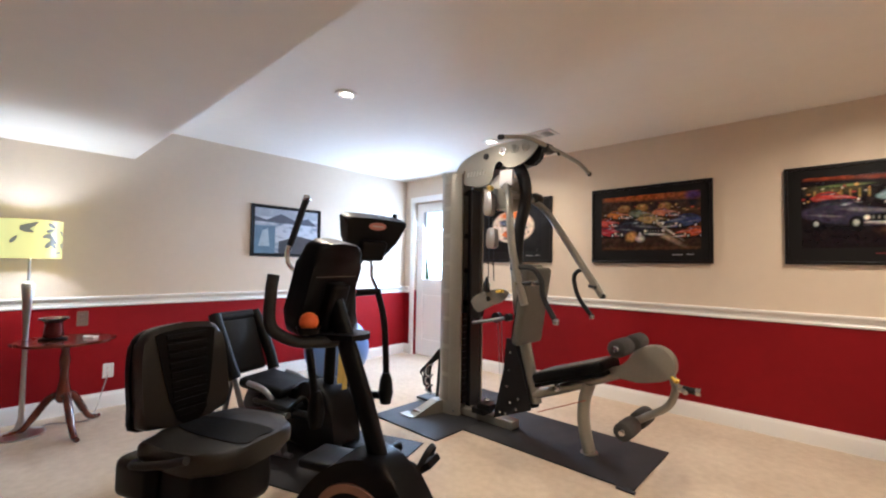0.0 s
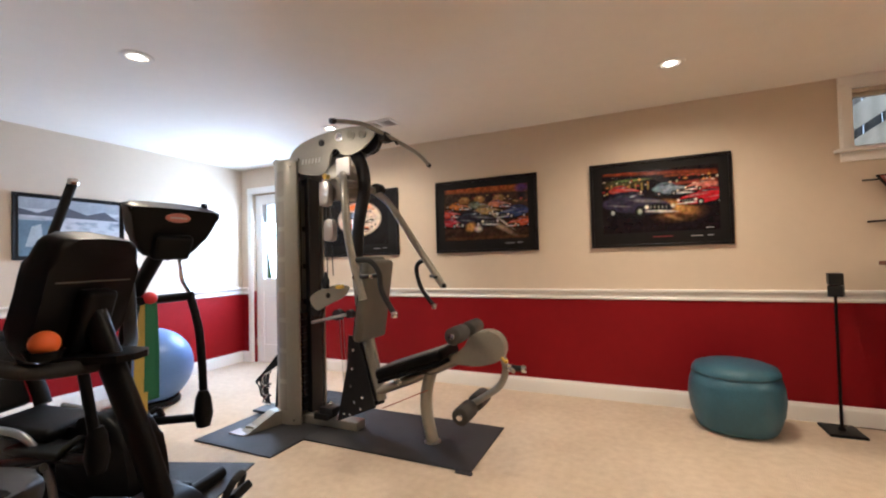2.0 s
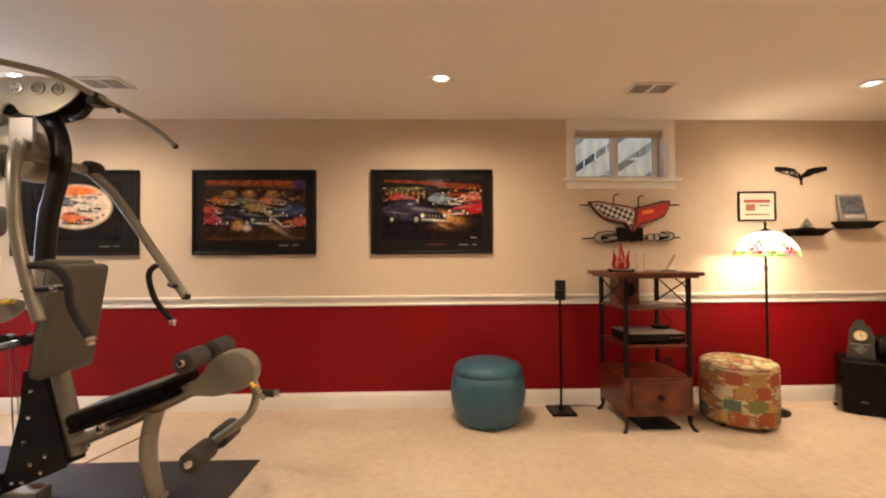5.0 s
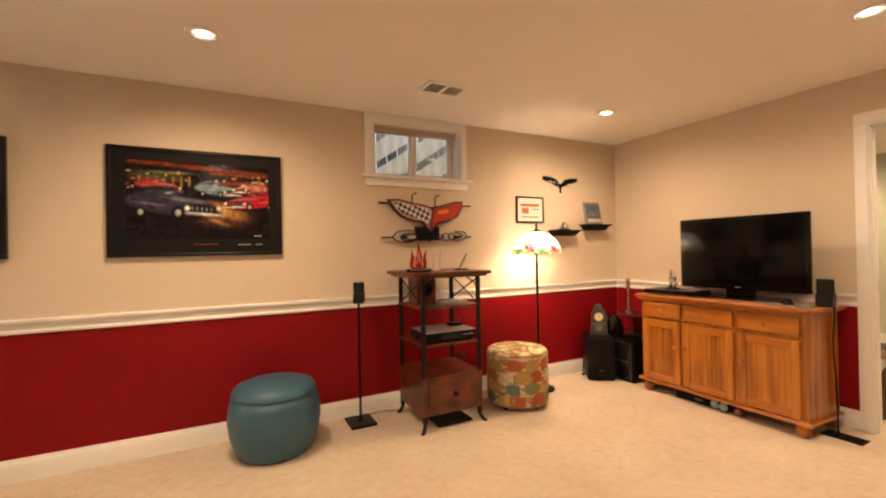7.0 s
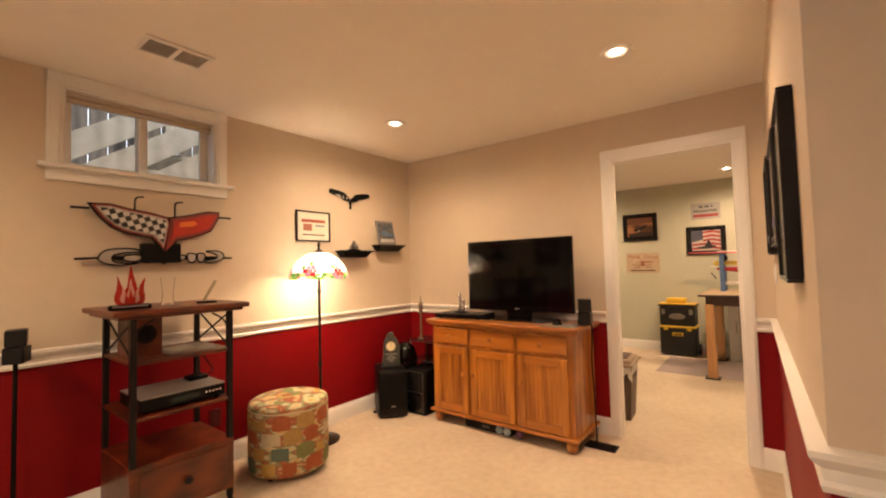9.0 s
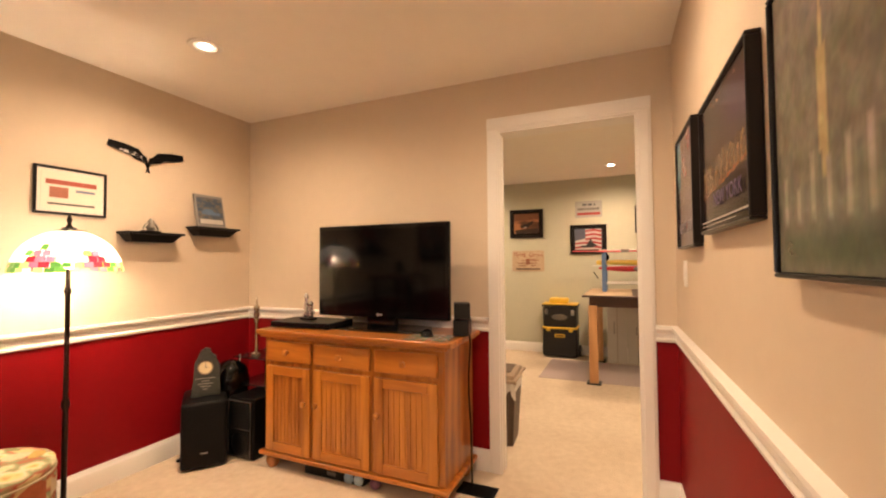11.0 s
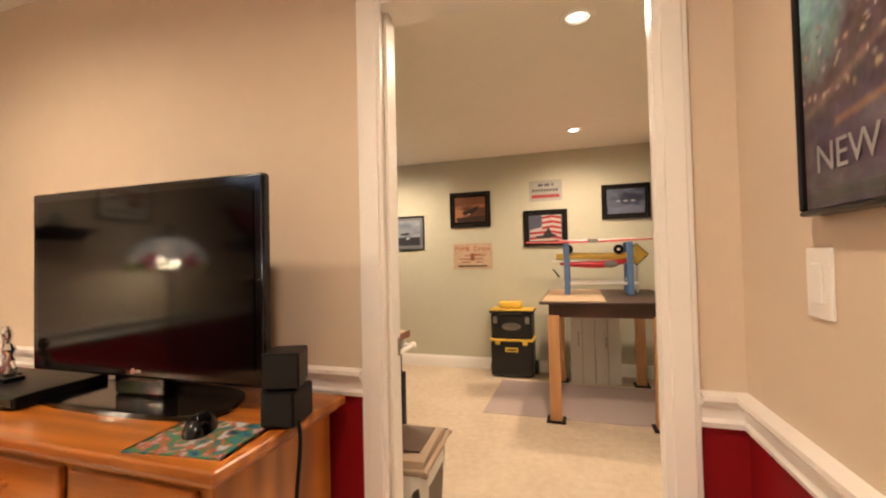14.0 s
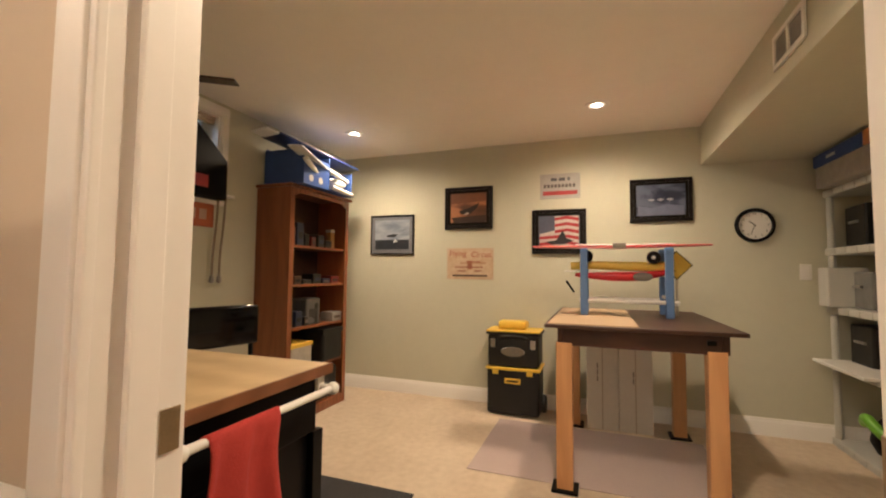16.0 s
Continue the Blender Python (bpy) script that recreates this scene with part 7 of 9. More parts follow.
sc = part("seat_carriage", box(-0.06, -0.20, 0.13, 0.32, 0.20, 0.395, bevel=0.05, seg=4), BLACK, bk, auto=40)
part("carriage_skirt", box(-0.14, -0.24, 0.22, 0.10, 0.24, 0.39, bevel=0.04, seg=4), BLACK, sc, auto=40)
st_ = part("seat_pad", slab(ring2d([(0.0, -0.20), (0.10, -0.235), (0.30, -0.24), (0.43, -0.18), (0.455, 0), (0.43, 0.18), (0.30, 0.24), (0.10, 0.235), (0.0, 0.20)], 4), 0.085, m=pose(0, 0, 0.435, 90), bevel=0.028, seg=3), SEATG, bk, "taupe vinyl seat cushion", auto=40)
part("seat_centre", slab(ring2d([(0.02, -0.07), (0.40, -0.09), (0.42, 0), (0.40, 0.09), (0.02, 0.07)], 4), 0.006, m=pose(0, 0, 0.479, 90), bevel=0.002), BLACKPAD, st_, "black ribbed centre panel")
BT = pose(-0.02, 0, 0.44, 0, -8)
bo = [(-0.18, 0.03), (0.18, 0.03), (0.205, 0.14), (0.20, 0.33), (0.165, 0.435), (0.06, 0.462), (-0.06, 0.462), (-0.165, 0.435), (-0.20, 0.33), (-0.205, 0.14)]
bb = part("back_pad", slab(ring2d(bo, 4), 0.075, m=BT @ pose(0, 0, 0.02, 0, 0, 90), bevel=0.022, seg=3), SEATG, bk, "taupe vinyl backrest cushion", auto=40)
bc = part("back_centre", slab(ring2d([(-0.065, 0.04), (0.065, 0.04), (0.135, 0.36), (0.12, 0.43), (-0.12, 0.43), (-0.135, 0.36)], 3), 0.006, m=BT @ pose(0.038, 0, 0.02, 0, 0, 90), bevel=0.002), BLACKPAD, bb, "black ribbed back panel")
for k in range(9):
    part("back_rib", box(0.040, -0.075 - 0.003 * k, 0.075 + 0.042 * k, 0.046, 0.075 + 0.003 * k, 0.100 + 0.042 * k, bevel=0.002, m=BT), BLACKPAD, bc)
part("back_shell", slab(ring2d([(x * 1.04, z) for x, z in bo], 4), 0.03, m=BT @ pose(-0.05, 0, 0.015, 0, 0, 90), bevel=0.01), BLACK, bk, auto=40)
part("back_bracket", box(-0.09, -0.05, 0.30, -0.03, 0.05, 0.62, bevel=0.01), BLACK, bk)
for b_ in (-1, 1):
    part("seat_handle", tube(arc([(-0.04, b_ * 0.20, 0.37), (0.05, b_ * 0.27, 0.40), (0.20, b_ * 0.27, 0.43), (0.34, b_ * 0.26, 0.47)], 5), 0.016, 10), GRIP, bk, auto=60)
CASE = [(0.62, 0.08), (0.66, 0.26), (0.80, 0.44), (0.96, 0.52), (1.08, 0.50), (1.20, 0.34), (1.28, 0.18), (1.26, 0.07), (0.95, 0.05)]
cs = part("drive_casing", slab(ring2d(CASE, 4), 0.17, m=pose(0, 0, 0), bevel=0.03, seg=3), BLACK, bk, auto=40)
for b_ in (-1, 1):
    part("casing_ring", lathe([(0.135, -0.004), (0.165, -0.004), (0.168, 0.004), (0.150, 0.010), (0.135, 0.004)], 36, m=pose(0.95, b_ * 0.088, 0.27, 90 * b_)), mat("copper_ring", (0.30, 0.17, 0.13), 0.35, 0.7) if b_ < 0 else bpy.data.materials["copper_ring"], cs, "copper-toned trim ring", auto=50)
    cr = part("crank", tube([(1.0, b_ * 0.09, 0.30), (1.0 + 0.10 * b_, b_ * 0.125, 0.30 + 0.11 * b_)], 0.016, 10), STEEL, bk)
    pd = part("pedal", box(-0.055, -0.05, -0.014, 0.055, 0.05, 0.014, bevel=0.006, m=pose(1.0 + 0.10 * b_, b_ * 0.19, 0.30 + 0.11 * b_, 0, -35)), BLACK, cr)
    part("pedal_strap", tube(arc([(1.0 + 0.10 * b_, b_ * 0.19 - 0.05, 0.31 + 0.11 * b_), (1.03 + 0.10 * b_, b_ * 0.19 - 0.03, 0.375 + 0.11 * b_), (1.03 + 0.10 * b_, b_ * 0.19 + 0.03, 0.375 + 0.11 * b_), (1.0 + 0.10 * b_, b_ * 0.19 + 0.05, 0.31 + 0.11 * b_)], 5), 0.012, 8, flat=0.3), GRIP, pd)
part("cup_tray", box(0.70, -0.085, 0.44, 0.86, 0.085, 0.475, bevel=0.015, seg=3, m=pose(0, 0, 0)), BLACK, bk, auto=40)
part("mast", tube(arc([(1.02, 0, 0.46), (0.95, 0, 0.66), (0.87, 0, 0.86), (0.79, 0, 1.06)], 6), 0.038, 14, flat=0.85), BLACK, bk, auto=50)
CT = pose(0.745, 0, 1.12, 0, 17) @ Matrix.Diagonal((1, 0.95, 1, 1))
cn = part("console", slab(ring2d([(-0.125, -0.18), (0.125, -0.18), (0.155, 0.0), (0.145, 0.155), (0.06, 0.18), (-0.06, 0.18), (-0.145, 0.155), (-0.155, 0.0)], 4), 0.085, m=CT @ pose(0, 0, 0, 0, 0, 90), bevel=0.025, seg=3), BLACK, bk, auto=40)
part("console_neck", box(0.03, -0.055, -0.16, 0.085, 0.055, 0.03, bevel=0.015, seg=3, m=CT), BLACK, cn, auto=40)
part("screen", box(-0.0455, -0.10, -0.02, -0.043, 0.10, 0.12, m=CT), SCREEN, cn)
part("console_seam", box(0.036, -0.13, 0.05, 0.0445, 0.13, 0.054, m=CT), DARKGREY, cn)
part("bottle_tray", slab(ring2d([(-0.11, -0.07), (0.11, -0.07), (0.12, 0.06), (-0.12, 0.06)], 3), 0.02, m=pose(0.80, 0, 0.935, 90) @ pose(0, 0, 0, 0, 0, 0)), BLACK, cn)
part("handlebar", tube(arc([(0.70, -0.225, 1.165), (0.70, -0.235, 1.10), (0.705, -0.235, 0.985), (0.76, -0.17, 0.93), (0.82, -0.05, 0.915), (0.82, 0.05, 0.915), (0.76, 0.17, 0.93), (0.705, 0.235, 0.985), (0.70, 0.235, 1.10), (0.70, 0.225, 1.165)], 5), 0.021, 12), GRIP, bk, auto=60)
part("ball_cup", lathe([(0, 0.0), (0.03, 0.002), (0.042, 0.018), (0.045, 0.018), (0.034, -0.006), (0, -0.008)], 20, m=pose(0.788, -0.1415, 0.962)), BLACK, cn, auto=50)
ob_ = thing("orange_ball", pose(-0.905, 1.405, 0.998), "small bright orange massage ball on the bike tray", "ball")
part("shell", lathe([(0.034 * math.sin(math.pi * i / 12), -0.034 * math.cos(math.pi * i / 12)) for i in range(13)], 20), mat("orange_rubber", (0.85, 0.16, 0.02), 0.5, vary=0.1, scale=30), ob_, auto=80)

# ---- elliptical trainer ----
el = thing("elliptical_trainer", pose(-1.503, 2.203, 0, 0, 0, 10), "black elliptical trainer with swing handles and grey console", "elliptical trainer")
part("base_rail", box(-1.15, -0.05, 0.03, -0.02, 0.05, 0.11, bevel=0.015), BLACK, el)
for a in (-1.10, -0.06):
    part("floor_bar", tube([(a, -0.28, 0.035), (a, 0.28, 0.035)], 0.033, 14), BLACK, el, auto=50)
part("front_casing", slab(ring2d([(-0.72, 0.06), (-0.70, 0.28), (-0.60, 0.42), (-0.44, 0.46), (-0.30, 0.36), (-0.24, 0.12), (-0.30, 0.05)], 4), 0.22, bevel=0.03, seg=3), BLACK, el, auto=40)
part("mast", tube(arc([(-0.42, 0, 0.42), (-0.40, 0, 0.75), (-0.36, 0.02, 1.02), (-0.24, 0.0, 1.18), (-0.06, -0.05, 1.33)], 6), 0.036, 14), BLACK, el, auto=50)
KT = pose(0.0, -0.09, 1.385, 0, 0, -12) @ pose(0, 0, 0, 0, 24) @ Matrix.Diagonal((1, 0.88, 1.12, 1))
ec = part("console", slab(ring2d([(-0.20, 0.09), (0.20, 0.09), (0.225, 0.05), (0.12, -0.12), (-0.12, -0.12), (-0.225, 0.05)], 4), 0.085, m=KT @ pose(0, 0, 0, 0, 0, 90), bevel=0.02, seg=3), BLACK, el, auto=40)
part("console_badge", lathe([(0, 0.003), (0.03, 0.003), (0.034, 0)], 24, m=KT @ pose(0.044, 0, 0.055, 90, 0, 90) @ Matrix.Diagonal((2.0, 0.62, 1, 1))), mat("salmon_badge", (0.55, 0.22, 0.18), 0.4), ec, "oval salmon badge")
part("badge_bars", box(0.0475, -0.045, 0.052, 0.0485, 0.045, 0.060, m=KT), ink((0.65, 0.6, 0.58)), ec)
part("console_hood", box(0.0, -0.10, -0.13, 0.075, 0.10, -0.02, bevel=0.02, seg=3, m=KT), BLACK, ec, auto=40)
part("console_stud", lathe([(0, 0.03), (0.014, 0.028), (0.016, 0)], 14, m=pose(0.04, 0.075, 1.485)), BLACK, ec)
part("crossbar", tube([(-0.33, -0.33, 1.02), (-0.30, 0.33, 1.02)], 0.024, 12), BLACK, el, auto=50)
for b_ in (-1, 1):
    lean = 0.0 if b_ < 0 else 0.05
    ha = part("swing_arm", tube(arc([(-0.30, b_ * 0.31, 1.04), (-0.27 + lean, b_ * 0.30, 0.80), (-0.22 + lean, b_ * 0.275, 0.42)], 5), 0.022, 12), BLACK, el, auto=50)
    part("arm_boot", lathe([(0, -0.12), (0.035, -0.11), (0.05, -0.04), (0.04, 0.05), (0.024, 0.09), (0, 0.09)], 18, m=pose(-0.22 + lean, b_ * 0.27, 0.40)), BLACK, ha, auto=50)
    if b_ < 0:
        part("handle_neck", tube(arc([(-0.30, -0.31, 1.04), (-0.33, -0.32, 1.14), (-0.40, -0.34, 1.20), (-0.42, -0.34, 1.27), (-0.40, -0.33, 1.34)], 5), 0.014, 10), CHROME, ha)
        part("handle_grip", tube([(-0.405, -0.335, 1.31), (-0.31, -0.305, 1.58)], 0.019, 12), GRIP, ha, auto=60)
        part("grip_end", lathe([(0, 0.016), (0.018, 0.012), (0.022, -0.006), (0.02, -0.016)], 14, m=pose(-0.308, -0.304, 1.59)), CHROME, ha)
    else:
        part("handle_neck", tube(arc([(-0.30, 0.31, 1.04), (-0.34, 0.30, 1.12), (-0.33, 0.28, 1.20), (-0.36, 0.28, 1.30)], 5), 0.012, 10), CHROME, ha)
        part("handle_grip", tube([(-0.36, 0.28, 1.29), (-0.34, 0.27, 1.48)], 0.021, 12), GRIP, ha, auto=60)
    part("foot_link", tube([(-0.22 + lean, b_ * 0.27, 0.34), (-0.55, b_ * 0.22, 0.30), (-1.05, b_ * 0.17, 0.24 + 0.05 * b_)], 0.024, 10), BLACK, el, auto=50)
    part("foot_plate", box(-0.82, b_ * 0.20 - 0.075, 0.31, -0.46, b_ * 0.20 + 0.075, 0.345, bevel=0.015, seg=3), BLACK, el, auto=40)
    part("toe_guard", tube(arc([(-0.46, b_ * 0.20 - 0.07, 0.33), (-0.43, b_ * 0.20, 0.39), (-0.46, b_ * 0.20 + 0.07, 0.33)], 5), 0.016, 8), BLACK, el)
part("rear_casing", slab(ring2d([(-1.18, 0.06), (-1.20, 0.22), (-1.10, 0.34), (-0.98, 0.28), (-0.92, 0.08)], 4), 0.20, bevel=0.02), BLACK, el, auto=40)
em = thing("elliptical_mat", pose(-1.95, 2.08, 0.0005, 0, 0, 20), "thin grey-black floor mat under the exercise machines", "mat")
part("sheet", box(-0.75, -0.42, 0, 0.55, 0.42, 0.008, bevel=0.002), RUBBER, em)

# resistance bands hung on the crossbar
bands = thing("resistance_bands", pose(-1.87, 2.20, 1.02), "yellow and green resistance bands with a red knot", "resistance band", world=True)
BANDY, BANDG = mat("yellow_latex", (0.62, 0.48, 0.10), 0.5, vary=0.1), mat("green_latex", (0.02, 0.18, 0.09), 0.5, vary=0.1)
for k, (mm, dy, lo, wd) in enumerate(((BANDY, -0.045, 0.46, 0.022), (BANDG, 0.022, 0.50, 0.030), (BANDY, -0.022, 0.42, 0.018), (BANDG, 0.0, 0.55, 0.026))):
    part("band", tube(arc([(-1.81 + 0.004 * k, 2.205 + dy * 0.3, 1.03), (-1.805 + 0.004 * k, 2.20 + dy * 0.7, 0.92), (-1.80 + 0.004 * k, 2.195 + dy, 0.78), (-1.80 + 0.004 * k, 2.19 + dy * 1.15, lo)], 6), wd, 8, flat=0.12, up=(0, 1, 0)), mm, bands)
part("knot", lathe([(0.042 * math.sin(math.pi * i / 8), -0.034 * math.cos(math.pi * i / 8)) for i in range(9)], 14, m=pose(-1.815, 2.205, 1.03)), mat("red_latex", (0.6, 0.03, 0.04), 0.5), bands, auto=80)

# ab chair behind
ac = thing("ab_exercise_chair", pose(-2.42, 1.95, 0, 0, 0, 20), "black padded abdominal exercise chair with silver tube frame", "exercise chair")
SILT = mat("silver_tube_paint", (0.26, 0.26, 0.27), 0.3, 0.7, vary=0.1)
for b_ in (-0.17, 0.17):
    part("side_tube", tube(arc([(-0.30, b_, 0.80), (-0.20, b_, 0.66), (-0.10, b_, 0.42), (0.0, b_, 0.18), (0.08, b_, 0.02)], 6), 0.018, 10), SILT, ac, auto=60)
    part("front_tube", tube(arc([(0.34, b_, 0.02), (0.30, b_, 0.22), (0.18, b_, 0.38), (0.02, b_, 0.42)], 6), 0.018, 10), SILT, ac, auto=60)
    part("side_pad", tube(arc([(-0.315, b_, 0.84), (-0.25, b_ * 1.05, 0.73), (-0.15, b_ * 1.05, 0.54), (-0.10, b_, 0.43)], 5), 0.040, 14), BLACKPAD, ac, auto=60)
    part("foot_rail", tube([(-0.25, b_, 0.018), (0.40, b_, 0.018)], 0.018, 10), SILT, ac, auto=60)
    part("rear_tube", tube([(-0.24, b_, 0.018), (-0.12, b_, 0.46)], 0.018, 10), SILT, ac, auto=60)
part("seat_pad", box(-0.14, -0.155, 0.36, 0.24, 0.155, 0.43, bevel=0.03, seg=3, m=pose(0, 0, 0.0, 0, 6)), BLACKPAD, ac, auto=40)
part("back_pad", box(-0.035, -0.19, -0.22, 0.035, 0.19, 0.22, bevel=0.03, seg=3, m=pose(-0.24, 0, 0.62, 0, -22) @ Matrix.Diagonal((1, 0.8, 0.9, 1))), BLACKPAD, ac, auto=40)
part("head_roll", tube([(-0.32, -0.15, 0.81), (-0.32, 0.15, 0.81)], 0.045, 16), BLACKPAD, ac, auto=50)

# exercise ball on its ring
BLUE = mat("blue_ball_vinyl", (0.12, 0.22, 0.50), 0.35, vary=0.1, scale=6)
bl = thing("exercise_ball", pose(-3.35, 3.12, 0), "large light blue exercise ball resting on the carpet", "exercise ball")
part("ball_skin", lathe([((0.33 + 0.0012 * math.cos(i * 2.4)) * math.sin(math.pi * i / 60), 0.330 - 0.33 * math.cos(math.pi * i / 60)) for i in range(61)], 64), BLUE, bl, auto=80)
part("ring_stand", lathe([(0.20 + 0.03 * math.cos(a * math.pi / 5), 0.032 + 0.03 * math.sin(a * math.pi / 5)) for a in range(11)], 40), BLACK, bl, "black ball ring", auto=80)

# ---- hobby room ----
FIR = wood("fir_post_wood", (0.42, 0.20, 0.075), (0.62, 0.34, 0.15), (9, 9, 1.2), 0.5, 0.1)
DARKTOP = wood("dark_stained_tabletop", (0.022, 0.007, 0.004), (0.065, 0.021, 0.010), (9, 1.5, 9), 0.42, 0.0)
KRAFT = mat("pale_board", (0.46, 0.33, 0.20), 0.6, vary=0.1, scale=6)
ht = thing("hobby_table", pose(7.35, 1.78, 0), "tall dark-topped worktable on four square fir legs", "table", world=True)
part("tabletop", box(6.70, 1.305, 0.885, 7.95, 2.255, 0.905, bevel=0.004), DARKTOP, ht)
for a in ((6.765, 1.37, 7.90, 1.40), (6.765, 2.16, 7.90, 2.19), (6.765, 1.40, 6.795, 2.16), (7.87, 1.40, 7.90, 2.16)):
    part("apron", box(a[0], a[1], 0.785, a[2], a[3], 0.885, bevel=0.003), DARKTOP, ht)
part("apron_notch", box(6.757, 1.43, 0.83, 6.765, 1.47, 0.855), BLACK, ht)
for lx, ly in ((6.80, 2.155), (6.80, 1.425), (7.86, 2.155), (7.86, 1.425)):
    lg = part("leg", box(lx - 0.043, ly - 0.043, 0.012, lx + 0.043, ly + 0.043, 0.80 if lx < 7 else 0.785, bevel=0.004), FIR, ht)
    part("floor_pad", box(lx - 0.07, ly - 0.07, 0.0, lx + 0.07, ly + 0.07, 0.014, bevel=0.004), BLACK, lg, "black rubber foot pad")
cb_ = thing("cutting_board_sheet", pose(7.25, 2.0, 0.905), "pale building board lying on the worktable", "board", world=True)
part("board", box(6.712, 1.78, 0.9055, 7.85, 2.235, 0.911, bevel=0.001), KRAFT, cb_)

# model aircraft rack on the table
RACKB = mat("blue_foam_rack", (0.13, 0.24, 0.52), 0.6, vary=0.1, scale=20)
PWHITE = mat("white_pipe", (0.78, 0.77, 0.73), 0.35)
WINGR, WINGW, FUSY = mat("red_film", (0.55, 0.02, 0.03), 0.3), mat("white_film", (0.78, 0.77, 0.74), 0.35, vary=0.05), mat("yellow_film", (0.78, 0.55, 0.08), 0.35, vary=0.08)
rk = thing("model_plane_rack", pose(7.35, 1.81, 0.911), "blue padded stand holding model aircraft", "rack", world=True)
for y in (2.06, 1.555):
    for x in (7.28, 7.55):
        part("upright", box(x - 0.02, y - 0.024, 0.908, x + 0.02, y + 0.024, 1.35, bevel=0.008), RACKB, rk)
    for z in (1.03, 1.18):
        part("cradle_arm", tube([(7.28, y, z), (7.55, y, z)], 0.014, 10), PWHITE, rk)
for x in (7.28, 7.55):
    part("long_pipe", tube([(x, 2.09, 1.005), (x, 1.50, 1.005)], 0.013, 10), PWHITE, rk)
for x in (7.28, 7.55):
    part("top_pad", box(x - 0.03, 1.53, 1.325, x + 0.03, 1.58, 1.352, bevel=0.008), RACKB, rk)


def wing(name, x0, y0, y1, z, chord, dihedral, material, parent, label=""):
    bm = bmesh.new()
    secs = []
    n = 9
    for k in range(n):
        t = k / (n - 1)
        y = y0 + (y1 - y0) * t
        c = chord * (1 - 0.35 * abs(2 * t - 1) ** 2.2)
        zz = z + dihedral * abs(2 * t - 1)
        prof = [(0, 0), (0.05, 0.03), (0.3, 0.055), (0.7, 0.03), (1, 0), (0.6, -0.008), (0.2, -0.012)]
        secs.append([bm.verts.new((x0 + (u - 0.4) * c, y, zz + v * c)) for u, v in prof])
    for a, b in zip(secs, secs[1:]):
        for k in range(7):
            bm.faces.new((a[k], a[(k + 1) % 7], b[(k + 1) % 7], b[k]))
    bm.faces.new(secs[0])
    bm.faces.new(secs[-1])
    return part(name, bm, material, parent, label, auto=40)


mw = thing("model_wing", pose(7.40, 1.85, 1.355), "long red-edged white model aircraft wing on the rack", "model wing", world=True)
wing("wing_panel", 7.40, 2.41, 1.30, 1.357, 0.23, 0.012, WINGR, mw)
wing("white_panel", 7.42, 2.12, 1.50, 1.374, 0.16, 0.008, WINGW, mw, "white upper wing panel")
part("centre_joiner", box(7.29, 1.80, 1.352, 7.36, 1.88, 1.385, bevel=0.004), PEWTER, mw)
ml = thing("model_plane", pose(7.40, 1.82, 1.20), "yellow and red model aeroplane lying upside down in the rack", "model plane", world=True)
part("fuselage", tube(arc([(7.40, 2.15, 1.235), (7.40, 2.0, 1.24), (7.40, 1.8, 1.235), (7.40, 1.5, 1.23)], 5), 0.03, 14, radii=[0.026 + 0.006 * (k / 15) for k in range(16)]), FUSY, ml, auto=50)
part("red_belly", tube(arc([(7.36, 2.12, 1.175), (7.37, 1.9, 1.165), (7.38, 1.7, 1.17), (7.38, 1.52, 1.205)], 5), 0.02, 12, radii=[0.008 + 0.024 * math.sin(math.pi * (k + 0.5) / 16) for k in range(16)]), WINGR, ml, auto=50)
part("canopy", lathe([(0.03 * math.sin(math.pi * i / 10), -0.06 * math.cos(math.pi * i / 10)) for i in range(11)], 14, m=pose(7.35, 1.70, 1.165, 90)), mat("canopy_plastic", (0.25, 0.24, 0.23), 0.15), ml, auto=80)
for y, z in ((1.635, 1.29), (2.045, 1.30)):
    part("landing_wheel", lathe([(0.012, -0.014), (0.034, -0.014), (0.042, 0), (0.034, 0.014), (0.012, 0.014)], 20, m=pose(7.34, y, z, 90, 0, 80)), BLACK, ml, auto=50)
    part("wheel_hub", lathe([(0, -0.015), (0.013, -0.012), (0.013, 0.012), (0, 0.015)], 12, m=pose(7.34, y, z, 90, 0, 80)), PWHITE, ml)
    part("gear_leg", tube([(7.36, y, z - 0.02), (7.39, y + 0.05, 1.24)], 0.004, 6), STEEL, ml)
part("tail_plane", box(7.30, 2.10, 1.195, 7.50, 2.19, 1.202, bevel=0.002), WINGW, ml)
part("propeller", tube(arc([(7.36, 2.18, 1.13), (7.38, 2.16, 1.10), (7.37, 2.13, 1.055)], 4), 0.008, 8, flat=0.3), BLACK, ml)
ys = thing("yellow_diamond_sign", pose(7.56, 1.47, 1.245, 0, 0, -84), "small yellow diamond warning sign with dark border", "sign")
part("sign_plate", slab([(0, -0.10), (0.10, 0), (0, 0.10), (-0.10, 0)], 0.004), BLACK, ys)
part("sign_face", slab([(0, -0.09), (0.09, 0), (0, 0.09), (-0.09, 0)], 0.002, m=pose(0, -0.0035, 0)), FUSY, ys)
part("sign_post", box(-0.008, 0.003, -0.345, 0.008, 0.012, 0.0), STEEL, ys)

